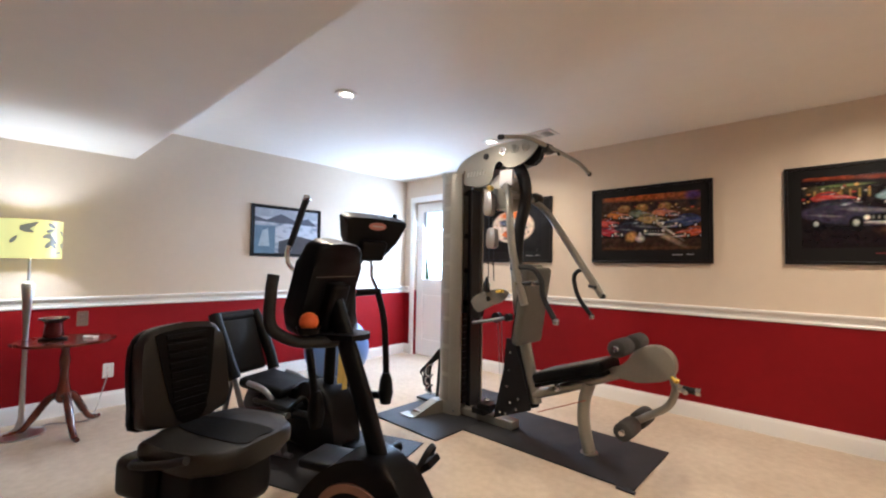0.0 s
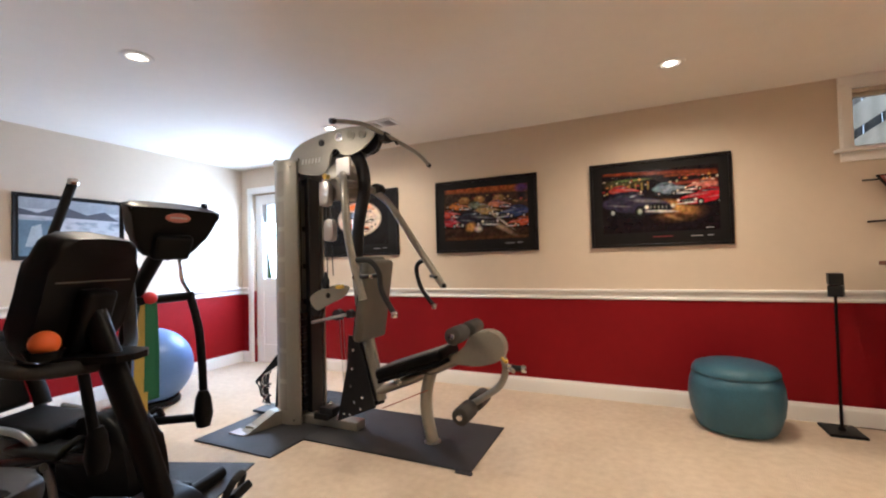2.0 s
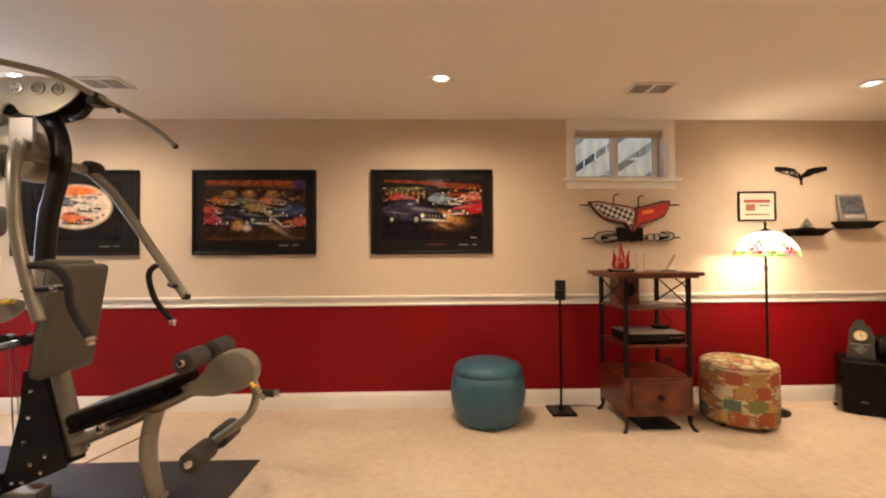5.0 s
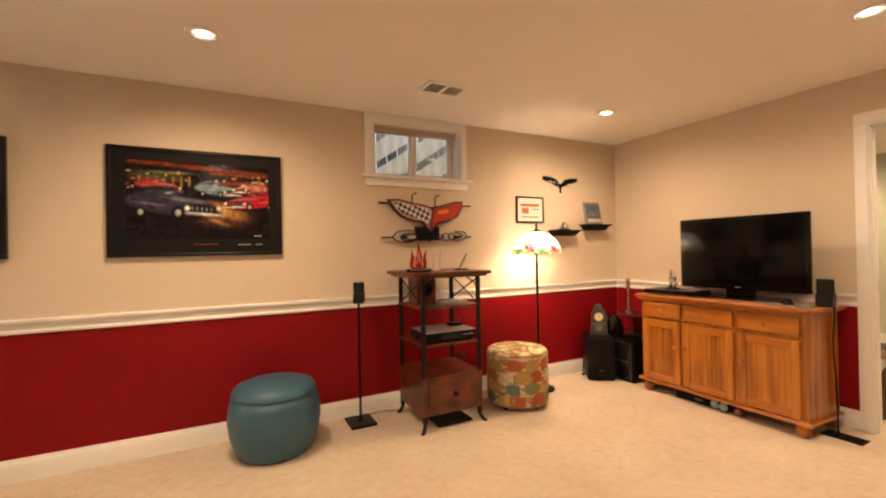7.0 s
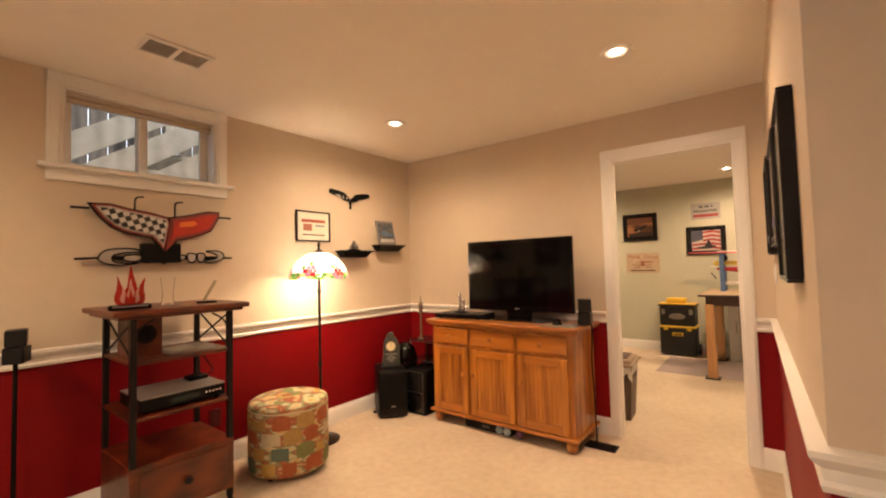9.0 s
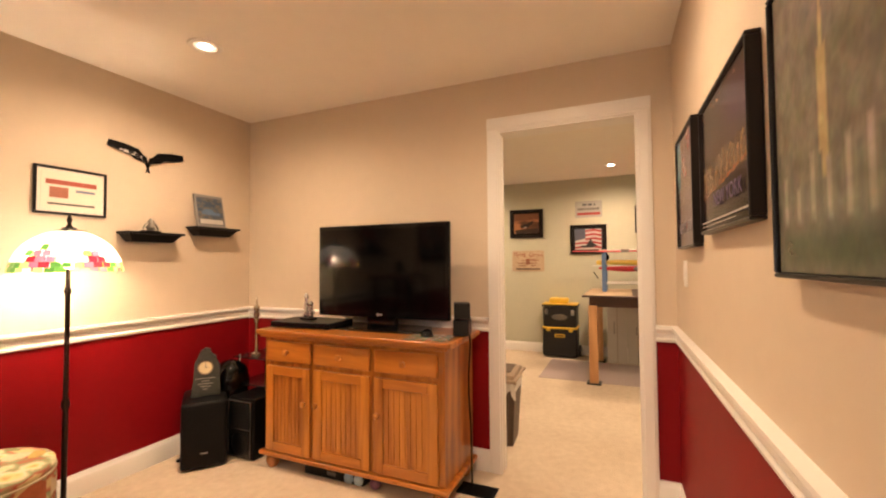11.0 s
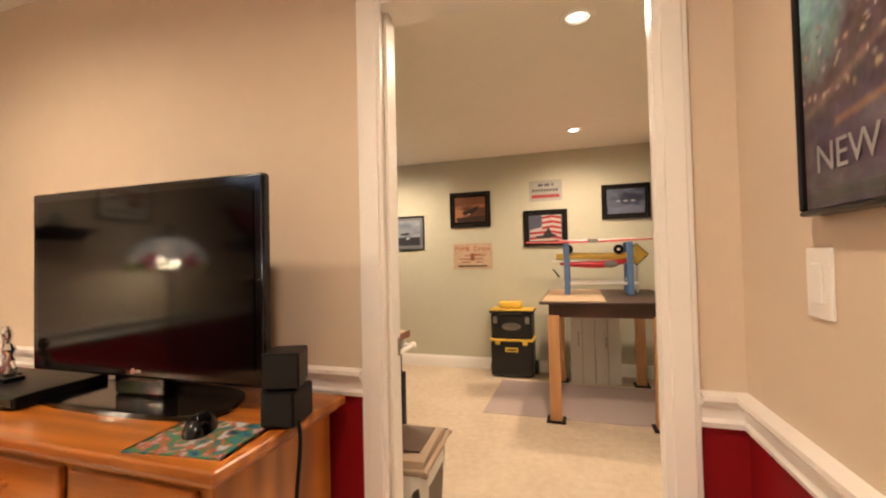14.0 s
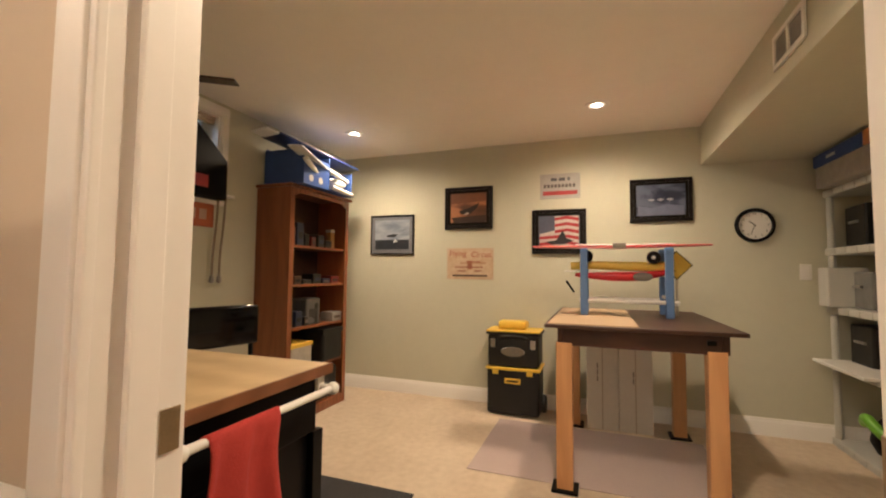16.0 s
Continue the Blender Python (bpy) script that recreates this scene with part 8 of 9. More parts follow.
# white boxes under the table, stacked tool boxes
CARD = mat("white_cardboard", (0.66, 0.62, 0.56), 0.8, vary=0.08, scale=5)
for k, (y0, y1) in enumerate(((1.835, 2.06), (1.60, 1.83))):
    bx = thing("white_carton", pose(7.87, (y0 + y1) / 2, 0), "tall white cardboard carton standing under the table", "carton", "cartons under the table")
    w_ = (y1 - y0) / 2
    part("carton_body", box(-0.05, -w_, 0, 0.10, w_, 0.70, bevel=0.003), CARD, bx)
    part("tape", box(-0.0515, -0.004, 0.0, -0.050, 0.004, 0.70), ink((0.5, 0.42, 0.33)), bx)
    for q in range(3 if k == 0 else 2):
        part("print_mark", box(-0.0516, 0.03 - 0.02 * k, 0.36 + 0.05 * q, -0.0506, 0.04 - 0.02 * k, 0.40 + 0.05 * q), ink((0.25, 0.22, 0.2)), bx)
TBOX = mat("black_toolbox_plastic", (0.008, 0.008, 0.008), 0.5, vary=0.2, scale=10)
tl_ = thing("rolling_tool_box", pose(7.98, 2.64, 0), "stacked black tool boxes with yellow trim and latches", "tool box")
lo_ = part("lower_bin", box(-0.15, -0.215, 0.02, 0.15, 0.215, 0.385, bevel=0.018, seg=3), TBOX, tl_, auto=40)
part("lower_rim", box(-0.165, -0.225, 0.378, 0.155, 0.225, 0.400, bevel=0.006), YELLOW, lo_, "yellow rim")
part("label_badge", box(-0.156, -0.065, 0.27, -0.150, 0.065, 0.315, bevel=0.004), YELLOW, lo_, "yellow badge with dark bar")
part("label_bar", box(-0.158, -0.05, 0.285, -0.1555, 0.05, 0.300), TBOX, lo_)
for s in (-1, 1):
    part("wheel", lathe([(0, -0.022), (0.07, -0.022), (0.075, 0), (0.07, 0.022), (0, 0.022)], 24, m=pose(0.07, s * 0.225, 0.075, 90)), TBOX, lo_, auto=40)
    part("rim_latch", box(-0.172, s * 0.14 - 0.025, 0.345, -0.160, s * 0.14 + 0.025, 0.395, bevel=0.004), YELLOW, lo_)
up_ = part("upper_box", box(-0.145, -0.21, 0.402, 0.145, 0.21, 0.665, bevel=0.018, seg=3), TBOX, tl_, auto=40)
part("lid", box(-0.155, -0.225, 0.665, 0.15, 0.225, 0.695, bevel=0.008), TBOX, up_)
part("lid_trim", box(-0.160, -0.225, 0.690, 0.145, 0.225, 0.702, bevel=0.004), YELLOW, up_)
for s in (-1, 1):
    part("latch", box(-0.158, s * 0.165 - 0.02, 0.56, -0.145, s * 0.165 + 0.02, 0.63, bevel=0.004), STEEL, up_)
part("oval_badge", lathe([(0, 0.005), (0.045, 0.004), (0.05, 0)], 24, m=pose(-0.145, 0, 0.53, 90, 0, -90) @ Matrix.Diagonal((2.0, 0.8, 1, 1))), PEWTER, up_)
part("handle", tube(arc([(-0.15, -0.11, 0.64), (-0.175, -0.09, 0.655), (-0.178, 0.0, 0.66), (-0.175, 0.09, 0.655), (-0.15, 0.11, 0.64)], 5), 0.012, 10), TBOX, up_, auto=60)
yb = thing("yellow_case", pose(7.99, 2.66, 0.702), "small yellow plastic case on top of the tool box", "case")
part("shell", box(-0.08, -0.12, 0, 0.08, 0.12, 0.07, bevel=0.02, seg=3), YELLOW, yb, auto=40)

# pictures on the far wall
def east(y, z):
    return pose(HX, y, z, 0, 0, -90)


picture(east(3.925, 1.555), 0.485, 0.40, (0.05, 0.05, 0.05, 0.05), emb("grey_sky_print", [(0.3, (0.08, 0.10, 0.13)), (0.6, (0.18, 0.21, 0.26)), (0.8, (0.32, 0.35, 0.40))], 3, 12), "black-framed print of an aircraft over a grey sea", mount=mat("grey_mount", (0.17, 0.18, 0.20), 0.8), rim=0.016, depth=0.02,
        layers=[([(-0.78, -0.74), (0.78, -0.74), (0.78, -0.25), (-0.78, -0.25)], (0.03, 0.035, 0.045)), ([(-0.25, -0.02), (0.1, 0.04), (0.3, 0.02), (0.12, -0.12), (-0.2, -0.12)], (0.02, 0.02, 0.025)), ([(0.05, -0.4), (0.25, -0.35), (0.15, -0.2)], (0.6, 0.62, 0.64))])
picture(east(3.12, 1.795), 0.47, 0.40, (0.06, 0.06, 0.06, 0.06), emb("sunset_print", [(0.3, (0.02, 0.012, 0.008)), (0.55, (0.13, 0.05, 0.025)), (0.75, (0.40, 0.17, 0.07))], 2.5, 13), "black-framed print of an aircraft against a brown sunset", rim=0.03, depth=0.028,
        layers=[([(-0.75, 0.2), (0.75, 0.3), (0.75, 0.7), (-0.75, 0.7)], (0.20, 0.075, 0.035)), ([(-0.4, -0.15), (0.1, 0.02), (0.45, 0.22), (0.35, -0.05), (0.05, -0.3), (-0.3, -0.3)], (0.015, 0.01, 0.01)), ([(-0.2, -0.35), (0.05, -0.28), (-0.05, -0.2)], (0.5, 0.42, 0.34)), ([(-0.62, -0.70), (0.72, -0.70), (0.72, -0.35), (-0.70, -0.45)], (0.04, 0.02, 0.015))])
flagl = [([(-0.72, -0.7), (0.72, -0.7), (0.72, 0.7), (-0.72, 0.7)], (0.62, 0.56, 0.52)), ([(-0.72, -0.1), (-0.15, 0.05), (-0.15, 0.7), (-0.72, 0.7)], (0.10, 0.11, 0.16))]
for k in range(5):
    z0 = 0.62 - k * 0.28
    x0 = -0.15 if z0 > 0.05 else -0.72
    flagl.append(([(x0, z0 - 0.13), (0.3, z0 - 0.06), (0.72, z0 - 0.16), (0.72, z0 - 0.02), (0.3, z0 + 0.08), (x0, z0)], (0.42, 0.03, 0.04)))
flagl.append(([(-0.5, -0.45), (-0.1, -0.40), (0.15, 0.05), (0.28, -0.30), (0.55, -0.42), (0.2, -0.58), (-0.3, -0.58)], (0.02, 0.02, 0.025)))
picture(east(2.29, 1.55), 0.46, 0.39, (0.055, 0.055, 0.055, 0.055), mat("flag_print_ground", (0.1, 0.1, 0.12), 0.5), "black-framed print of an aircraft before a striped flag", rim=0.026, depth=0.026, layers=flagl)
picture(east(1.485, 1.79), 0.46, 0.355, (0.05, 0.05, 0.05, 0.05), emb("night_cloud_print", [(0.3, (0.008, 0.010, 0.022)), (0.6, (0.022, 0.028, 0.06)), (0.8, (0.10, 0.12, 0.18))], 3, 15), "black-framed print of jets above night clouds", rim=0.03, depth=0.026,
        layers=[([(-0.74, -0.7), (0.74, -0.7), (0.74, -0.3), (0.2, -0.2), (-0.3, -0.35), (-0.74, -0.25)], (0.16, 0.18, 0.27))] + [([(x - 0.13, 0.02), (x, 0.08), (x + 0.13, 0.02), (x, -0.06)], (0.35, 0.36, 0.40)) for x in (-0.3, 0.0, 0.3)])


def tin(m, w, h, label, ground, bars):
    s = thing("tin_sign", m, label, "sign")
    part("plate", box(-w / 2, -0.006, -h / 2, w / 2, -0.001, h / 2, bevel=0.002), ground, s)
    for x0, z0, x1, z1, c in bars:
        part("print_bar", box(x0 * w / 2, -0.0072, z0 * h / 2, x1 * w / 2, -0.0058, z1 * h / 2), ink(c), s)
    for x in (-1, 1):
        for z in (-1, 1):
            part("nail", lathe([(0, 0.002), (0.004, 0.0015), (0.005, 0)], 8, m=pose(x * (w / 2 - 0.012), -0.006, z * (h / 2 - 0.012), 90)), STEEL, s)
    return s


s1_ = tin(east(3.105, 1.265), 0.455, 0.295, "worn cream tin sign with a red biplane and lettering", mat("worn_cream_tin", (0.62, 0.50, 0.36), 0.5, second=(0.45, 0.30, 0.18), scale=14),
          [(-0.15, 0.10, 0.45, 0.16, (0.35, 0.10, 0.05)), (-0.65, -0.25, 0.55, -0.18, (0.32, 0.10, 0.06)), (-0.75, -0.82, 0.75, -0.70, (0.10, 0.06, 0.04)), (-0.1, -0.35, 0.1, 0.2, (0.38, 0.14, 0.08)), (0.2, -0.5, 0.5, -0.42, (0.30, 0.12, 0.08)), (-0.55, -0.5, -0.15, -0.42, (0.30, 0.12, 0.08)), (-0.4, 0.02, 0.7, 0.08, (0.40, 0.16, 0.08))])
words("Flying", 0.075, pose(-0.12, -0.0065, 0.095, 90), ink((0.40, 0.08, 0.05)), s1_)
words("Circus", 0.075, pose(0.11, -0.0065, 0.085, 90), ink((0.40, 0.08, 0.05)), s1_)
s2_ = tin(east(2.28, 1.955), 0.345, 0.225, "small grey and red tin sign with bold lettering bars", mat("grey_tin", (0.42, 0.41, 0.38), 0.5, second=(0.34, 0.32, 0.30), scale=12),
          [(-0.45, 0.42, -0.15, 0.66, (0.10, 0.10, 0.12)), (-0.05, 0.42, 0.25, 0.66, (0.10, 0.10, 0.12)), (0.38, 0.42, 0.50, 0.66, (0.10, 0.10, 0.12)), (-0.85, -0.70, 0.85, -0.38, (0.45, 0.05, 0.05))])
for k in range(9):
    part("print_bar", box(-0.14 + k * 0.031, -0.0072, -0.012, -0.118 + k * 0.031, -0.0058, 0.018), ink((0.12, 0.10, 0.10)), s2_)
ck_ = thing("wall_clock", east(0.845, 1.565), "round black-rimmed wall clock with white dial", "clock")
part("case", lathe([(0, 0), (0.125, 0), (0.132, 0.012), (0.128, 0.03), (0.112, 0.034), (0.106, 0.026), (0.106, 0.012)], 40, m=pose(0, 0, 0, 90)), BLACK, ck_, auto=40)
dial = part("dial", lathe([(0, 0.013), (0.107, 0.013)], 40, m=pose(0, 0, 0, 90)), mat("white_dial", (0.75, 0.74, 0.70), 0.5), ck_, "white clock dial")
for k in range(12):
    words(str(12 if k == 0 else k), 0.022, pose(0.088 * math.sin(k * math.pi / 6), -0.0135, 0.088 * math.cos(k * math.pi / 6), 90), BLACK, dial, "numeral")
part("clock_hand", box(-0.002, -0.016, -0.01, 0.002, -0.015, 0.075, m=pose(0, 0, 0, 0, 200)), BLACK, dial)
part("clock_hand", box(-0.003, -0.0175, -0.01, 0.003, -0.0165, 0.05, m=pose(0, 0, 0, 0, 310)), BLACK, dial)

# bookcase with boxes on top
OAK = wood("red_oak_veneer", (0.16, 0.045, 0.013), (0.29, 0.095, 0.03), (9, 9, 1.4), 0.38, 0.25)
BX0, BX1, BY0, BY1, BZ = 6.92, 7.72, 4.17, HN - 0.002, 1.83
bc_ = thing("bookcase", pose(7.32, 4.33, 0), "red-brown wooden bookcase with cluttered shelves", "bookcase", world=True)
part("side_panel", box(BX0, BY0, 0, BX0 + 0.022, BY1, BZ, bevel=0.002), OAK, bc_)
part("side_panel", box(BX1 - 0.022, BY0, 0, BX1, BY1, BZ, bevel=0.002), OAK, bc_)
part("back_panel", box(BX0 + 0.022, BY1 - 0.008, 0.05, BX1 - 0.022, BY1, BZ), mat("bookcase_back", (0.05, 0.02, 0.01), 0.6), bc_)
part("top_board", box(BX0 - 0.02, BY0 - 0.025, BZ, BX1 + 0.02, BY1, BZ + 0.025, bevel=0.006), OAK, bc_)
part("face_arch", slab([(BX0 + 0.022, BZ - 0.07), (BX0 + 0.06, BZ - 0.06), (BX0 + 0.11, BZ - 0.035), (BX1 - 0.11, BZ - 0.035), (BX1 - 0.06, BZ - 0.06), (BX1 - 0.022, BZ - 0.07), (BX1 - 0.022, BZ), (BX0 + 0.022, BZ)], 0.016, m=pose(0, BY0 + 0.008, 0)), OAK, bc_)
part("plinth", box(BX0 + 0.022, BY0 + 0.005, 0, BX1 - 0.022, BY0 + 0.02, 0.08), OAK, bc_)
for x in (BX0 + 0.036, BX1 - 0.036):
    part("face_stile", box(x - 0.014, BY0 - 0.001, 0.08, x + 0.014, BY0 + 0.016, BZ - 0.07), OAK, bc_)
SHELVES = (0.09, 0.41, 0.735, 1.075, 1.385)
for z in SHELVES:
    part("shelf", box(BX0 + 0.022, BY0 + 0.018, z - 0.02, BX1 - 0.022, BY1 - 0.008, z, bevel=0.002), OAK, bc_)
rnd = random.Random(21)
CLUT = [ink(c) for c in ((0.012, 0.012, 0.012), (0.035, 0.035, 0.035), (0.16, 0.15, 0.14), (0.16, 0.02, 0.02), (0.02, 0.03, 0.07), (0.10, 0.06, 0.035), (0.012, 0.012, 0.014))]


def clutter(x, y, z, w, d, h, name, label, cat, material, lid=None):
    c = thing(name, pose(x, y, z, 0, 0, rnd.uniform(-6, 6)), label, cat)
    part("body", box(-w / 2, -d / 2, 0, w / 2, d / 2, h, bevel=min(w, h) * 0.08), material, c)
    part("lid" if lid else "label", box(-w / 2 * (1.03 if lid else 0.6), -d / 2 * 1.03, h * (0.86 if lid else 0.3), w / 2 * (1.03 if lid else 0.6), d / 2 * (1.03 if lid else -0.9), h * (1.0 if lid else 0.6) + (0.003 if lid else 0), bevel=0.002), lid or CLUT[rnd.randrange(7)], c)
    return c


for z, n in ((SHELVES[4], 6), (SHELVES[3], 7), (SHELVES[2], 4)):
    x = BX0 + 0.06
    for k in range(n):
        w = rnd.uniform(0.06, 0.13)
        if x + w > BX1 - 0.05:
            break
        h_ = rnd.uniform(0.05, 0.19) if z != SHELVES[3] else rnd.uniform(0.03, 0.10)
        clutter(x + w / 2, BY0 + 0.11, z, w * 0.92, 0.12, h_, rnd.choice(("parts_box", "tin_can", "small_radio", "spray_bottle")), "dark small hobby box standing on the bookcase shelf", "hobby box", CLUT[rnd.randrange(7)])
        x += w + 0.01
clutter(7.58, BY0 + 0.10, SHELVES[4], 0.055, 0.055, 0.17, "amber_bottle", "amber bottle with a pale cap on the shelf", "bottle", ink((0.45, 0.22, 0.06)), ink((0.6, 0.55, 0.45)))
clutter(7.30, BY0 + 0.13, SHELVES[2], 0.18, 0.16, 0.22, "grey_radio", "grey plastic bench radio on the shelf", "radio", ink((0.13, 0.13, 0.125)))
clutter(7.62, BY0 + 0.10, SHELVES[2], 0.15, 0.13, 0.08, "open_tin", "pale open tray of small parts", "tray", ink((0.40, 0.38, 0.34)))
clutter(7.10, BY0 + 0.10, SHELVES[1], 0.26, 0.20, 0.20, "yellow_bin", "translucent box with a yellow lid on the shelf", "storage box", ink((0.50, 0.47, 0.42)), YELLOW)
clutter(7.50, BY0 + 0.10, SHELVES[1], 0.30, 0.22, 0.27, "tool_case", "black tool case with yellow latches on the shelf", "tool case", TBOX, TBOX)
clutter(7.30, BY0 + 0.14, SHELVES[0], 0.60, 0.24, 0.27, "dark_crate", "dark plastic crate at the bottom of the bookcase", "crate", TBOX)
BLUEB = mat("blue_plane_box", (0.03, 0.08, 0.30), 0.5, vary=0.2, scale=10)
kx = thing("blue_model_box", pose(7.22, 4.20, BZ + 0.025), "blue cardboard model box lying open on the bookcase", "box", world=True)
part("box_floor", box(6.95, 4.08, BZ + 0.026, 7.62, 4.46, BZ + 0.034), BLUEB, kx)
part("box_side", box(6.95, 4.08, BZ + 0.034, 6.962, 4.46, BZ + 0.30), BLUEB, kx)
part("box_side", box(7.608, 4.08, BZ + 0.034, 7.62, 4.46, BZ + 0.24), BLUEB, kx)
part("box_wall", box(6.962, 4.45, BZ + 0.034, 7.608, 4.46, BZ + 0.32), BLUEB, kx)
part("box_front", box(6.962, 4.08, BZ + 0.034, 7.28, 4.09, BZ + 0.25), BLUEB, kx)
part("box_divider", box(7.27, 4.08, BZ + 0.034, 7.282, 4.45, BZ + 0.30), BLUEB, kx)
for k in range(2):
    part("print_disc", lathe([(0, 0.001), (0.025, 0.001), (0.028, 0)], 16, m=pose(7.04 + 0.12 * k, 4.079, BZ + 0.08, 90)), ink((0.55, 0.55, 0.52)), kx)
part("print_bar", box(6.99, 4.0785, BZ + 0.20, 7.25, 4.08, BZ + 0.22), ink((0.30, 0.36, 0.55)), kx)
mp2 = thing("model_airliner", pose(7.2, 4.2, 2.1), "white model airframe parts sticking out of the blue box", "model plane", world=True)
part("wing_panel", box(-0.30, -0.06, -0.006, 0.30, 0.06, 0.006, bevel=0.004, m=pose(7.08, 4.10, BZ + 0.225, 4, 8, 12)), WINGW, mp2)
part("white_tube", tube([(6.93, 4.05, BZ + 0.21), (7.20, 4.12, BZ + 0.12)], 0.022, 12), WINGW, mp2)
part("white_tube", tube([(7.30, 4.10, BZ + 0.20), (7.66, 4.13, BZ + 0.16)], 0.020, 12), WINGW, mp2)
part("white_tube", tube([(7.26, 4.05, BZ + 0.05), (7.66, 4.10, BZ + 0.05)], 0.020, 12), WINGW, mp2)
part("white_nose", lathe([(0.05 * math.sin(math.pi * i / 10), -0.11 * math.cos(math.pi * i / 10)) for i in range(11)], 16, m=pose(7.46, 4.16, BZ + 0.12, 90, 20, 60)), WINGW, mp2, auto=80)
bw = thing("blue_model_wing", pose(7.2, 4.1, 2.2), "dark blue model aircraft wing lying across the box", "model wing", world=True)
part("wing_panel", box(-0.44, -0.11, -0.008, 0.44, 0.11, 0.008, bevel=0.006, m=pose(7.26, 4.22, BZ + 0.335, 0, 6, -10)), mat("navy_film", (0.012, 0.025, 0.10), 0.4), bw)
part("white_tip", box(-0.08, -0.09, -0.0075, 0.08, 0.09, 0.0075, bevel=0.006, m=pose(6.80, 4.30, BZ + 0.385, 0, 6, -10)), WINGW, bw)

# workbench with towel, black cart, mat, stool back, hanging bag
BENCHTOP = wood("pale_bench_top", (0.44, 0.30, 0.14), (0.62, 0.46, 0.25), (3, 3, 3), 0.5, 0.1)
wbn = thing("rolling_workbench", pose(5.22, 3.16, 0), "black wheeled workbench with pale wooden top", "workbench", world=True)
part("benchtop", box(4.90, 2.83, 0.845, 5.55, 3.55, 0.872, bevel=0.003), BENCHTOP, wbn)
part("top_edge", box(4.898, 2.822, 0.838, 5.555, 2.83, 0.873, bevel=0.002), wood("brown_edging", (0.13, 0.05, 0.02), (0.22, 0.09, 0.04), (3, 9, 9)), wbn)
body_ = part("cabinet_body", box(4.93, 2.87, 0.10, 5.53, 3.52, 0.845, bevel=0.004), BLACK, wbn)
part("drawer_face", box(4.95, 2.852, 0.66, 5.51, 2.87, 0.825, bevel=0.004), BLACK, body_)
part("side_post", box(5.49, 2.845, 0.06, 5.54, 2.872, 0.66, bevel=0.003), BLACK, body_)
for x in (4.98, 5.48):
    for y in (2.92, 3.47):
        part("caster", lathe([(0, -0.018), (0.045, -0.018), (0.05, 0), (0.045, 0.018), (0, 0.018)], 18, m=pose(x, y, 0.05, 90)), TBOX, wbn, auto=40)
        part("caster_fork", box(x - 0.02, y - 0.025, 0.05, x + 0.02, y + 0.025, 0.105, bevel=0.004), STEEL, wbn)
tr = part("towel_bar", tube([(4.985, 2.795, 0.80), (5.515, 2.795, 0.80)], 0.011, 12), PWHITE, wbn, "white plastic towel bar", auto=60)
for x in (4.975, 5.515):
    part("bar_bracket", box(x - 0.018, 2.838, 0.765, x + 0.018, 2.852, 0.835, bevel=0.004), PWHITE, tr)
    part("bar_arm", tube([(x, 2.84, 0.80), (x, 2.795, 0.80)], 0.011, 10), PWHITE, tr)
    part("bar_end", lathe([(0.02 * math.sin(math.pi * i / 8), -0.02 * math.cos(math.pi * i / 8)) for i in range(9)], 14, m=pose(x, 2.793, 0.80)), PWHITE, tr, auto=80)
tw = thing("red_towel", pose(5.15, 2.79, 0.80), "red shop towel draped over the towel bar", "towel", world=True)
bm = bmesh.new()
rows_ = []
for i in range(26):
    s = i / 25
    ring = []
    for j in range(17):
        u = j / 16
        x = 5.03 + 0.23 * u * (1 - 0.05 * s) + 0.012 * math.sin(9 * s + 2 * u)
        fold = 0.010 * math.sin(u * 13 + 2.0) * min(1, s * 3) + 0.006 * math.sin(u * 29) * s
        if i < 4:
            a = math.pi * (1 - i / 3) * 0.5 + math.pi / 2
            y, z = 2.795 + 0.014 * -math.cos(a + math.pi), 0.80 + 0.014 * math.sin(a)
            y = 2.795 + 0.014 * (1 - 2 * i / 3)
            z = 0.80 + 0.014 * math.sin(math.pi * i / 3) + 0.002
        else:
            y = 2.781 - fold - 0.012 * s
            z = 0.80 - (i - 3) / 22 * 0.44 + 0.012 * math.sin(u * 4) * s
        ring.append(bm.verts.new((x, y, z)))
    rows_.append(ring)
for a, b in zip(rows_, rows_[1:]):
    for j in range(16):
        bm.faces.new((a[j], a[j + 1], b[j + 1], b[j]))
towel = part("cloth", bm, mat("red_terry_cloth", (0.48, 0.045, 0.035), 0.95, vary=0.2, scale=20, bump=0.5, bscale=300), tw, auto=80)
sol = towel.modifiers.new("thick", "SOLIDIFY")
sol.thickness = 0.005
bm_ = thing("black_floor_mat", pose(5.95, 3.3, 0), "black rubber anti-fatigue floor mat", "mat", world=True)
part("sheet", box(5.56, 2.90, 0.0005, 6.43, 3.85, 0.012, bevel=0.003), RUBBER, bm_)
tb2 = thing("waste_bin", pose(5.13, 2.66, 0, 0, 0, 4), "brown plastic waste bin with a white liner", "waste bin")
BROWNB = mat("brown_bin_plastic", (0.10, 0.065, 0.045), 0.5, vary=0.15, scale=12)
bm = bmesh.new()
lo2 = [bm.verts.new((x, y, 0.0)) for x, y in ((-0.16, -0.10), (0.16, -0.10), (0.16, 0.10), (-0.16, 0.10))]
hi2 = [bm.verts.new((x, y, 0.52)) for x, y in ((-0.20, -0.13), (0.20, -0.13), (0.20, 0.13), (-0.20, 0.13))]
in2 = [bm.verts.new((x, y, 0.52)) for x, y in ((-0.19, -0.12), (0.19, -0.12), (0.19, 0.12), (-0.19, 0.12))]
bt2 = [bm.verts.new((x, y, 0.02)) for x, y in ((-0.15, -0.09), (0.15, -0.09), (0.15, 0.09), (-0.15, 0.09))]
bm.faces.new(lo2)
bm.faces.new(bt2)
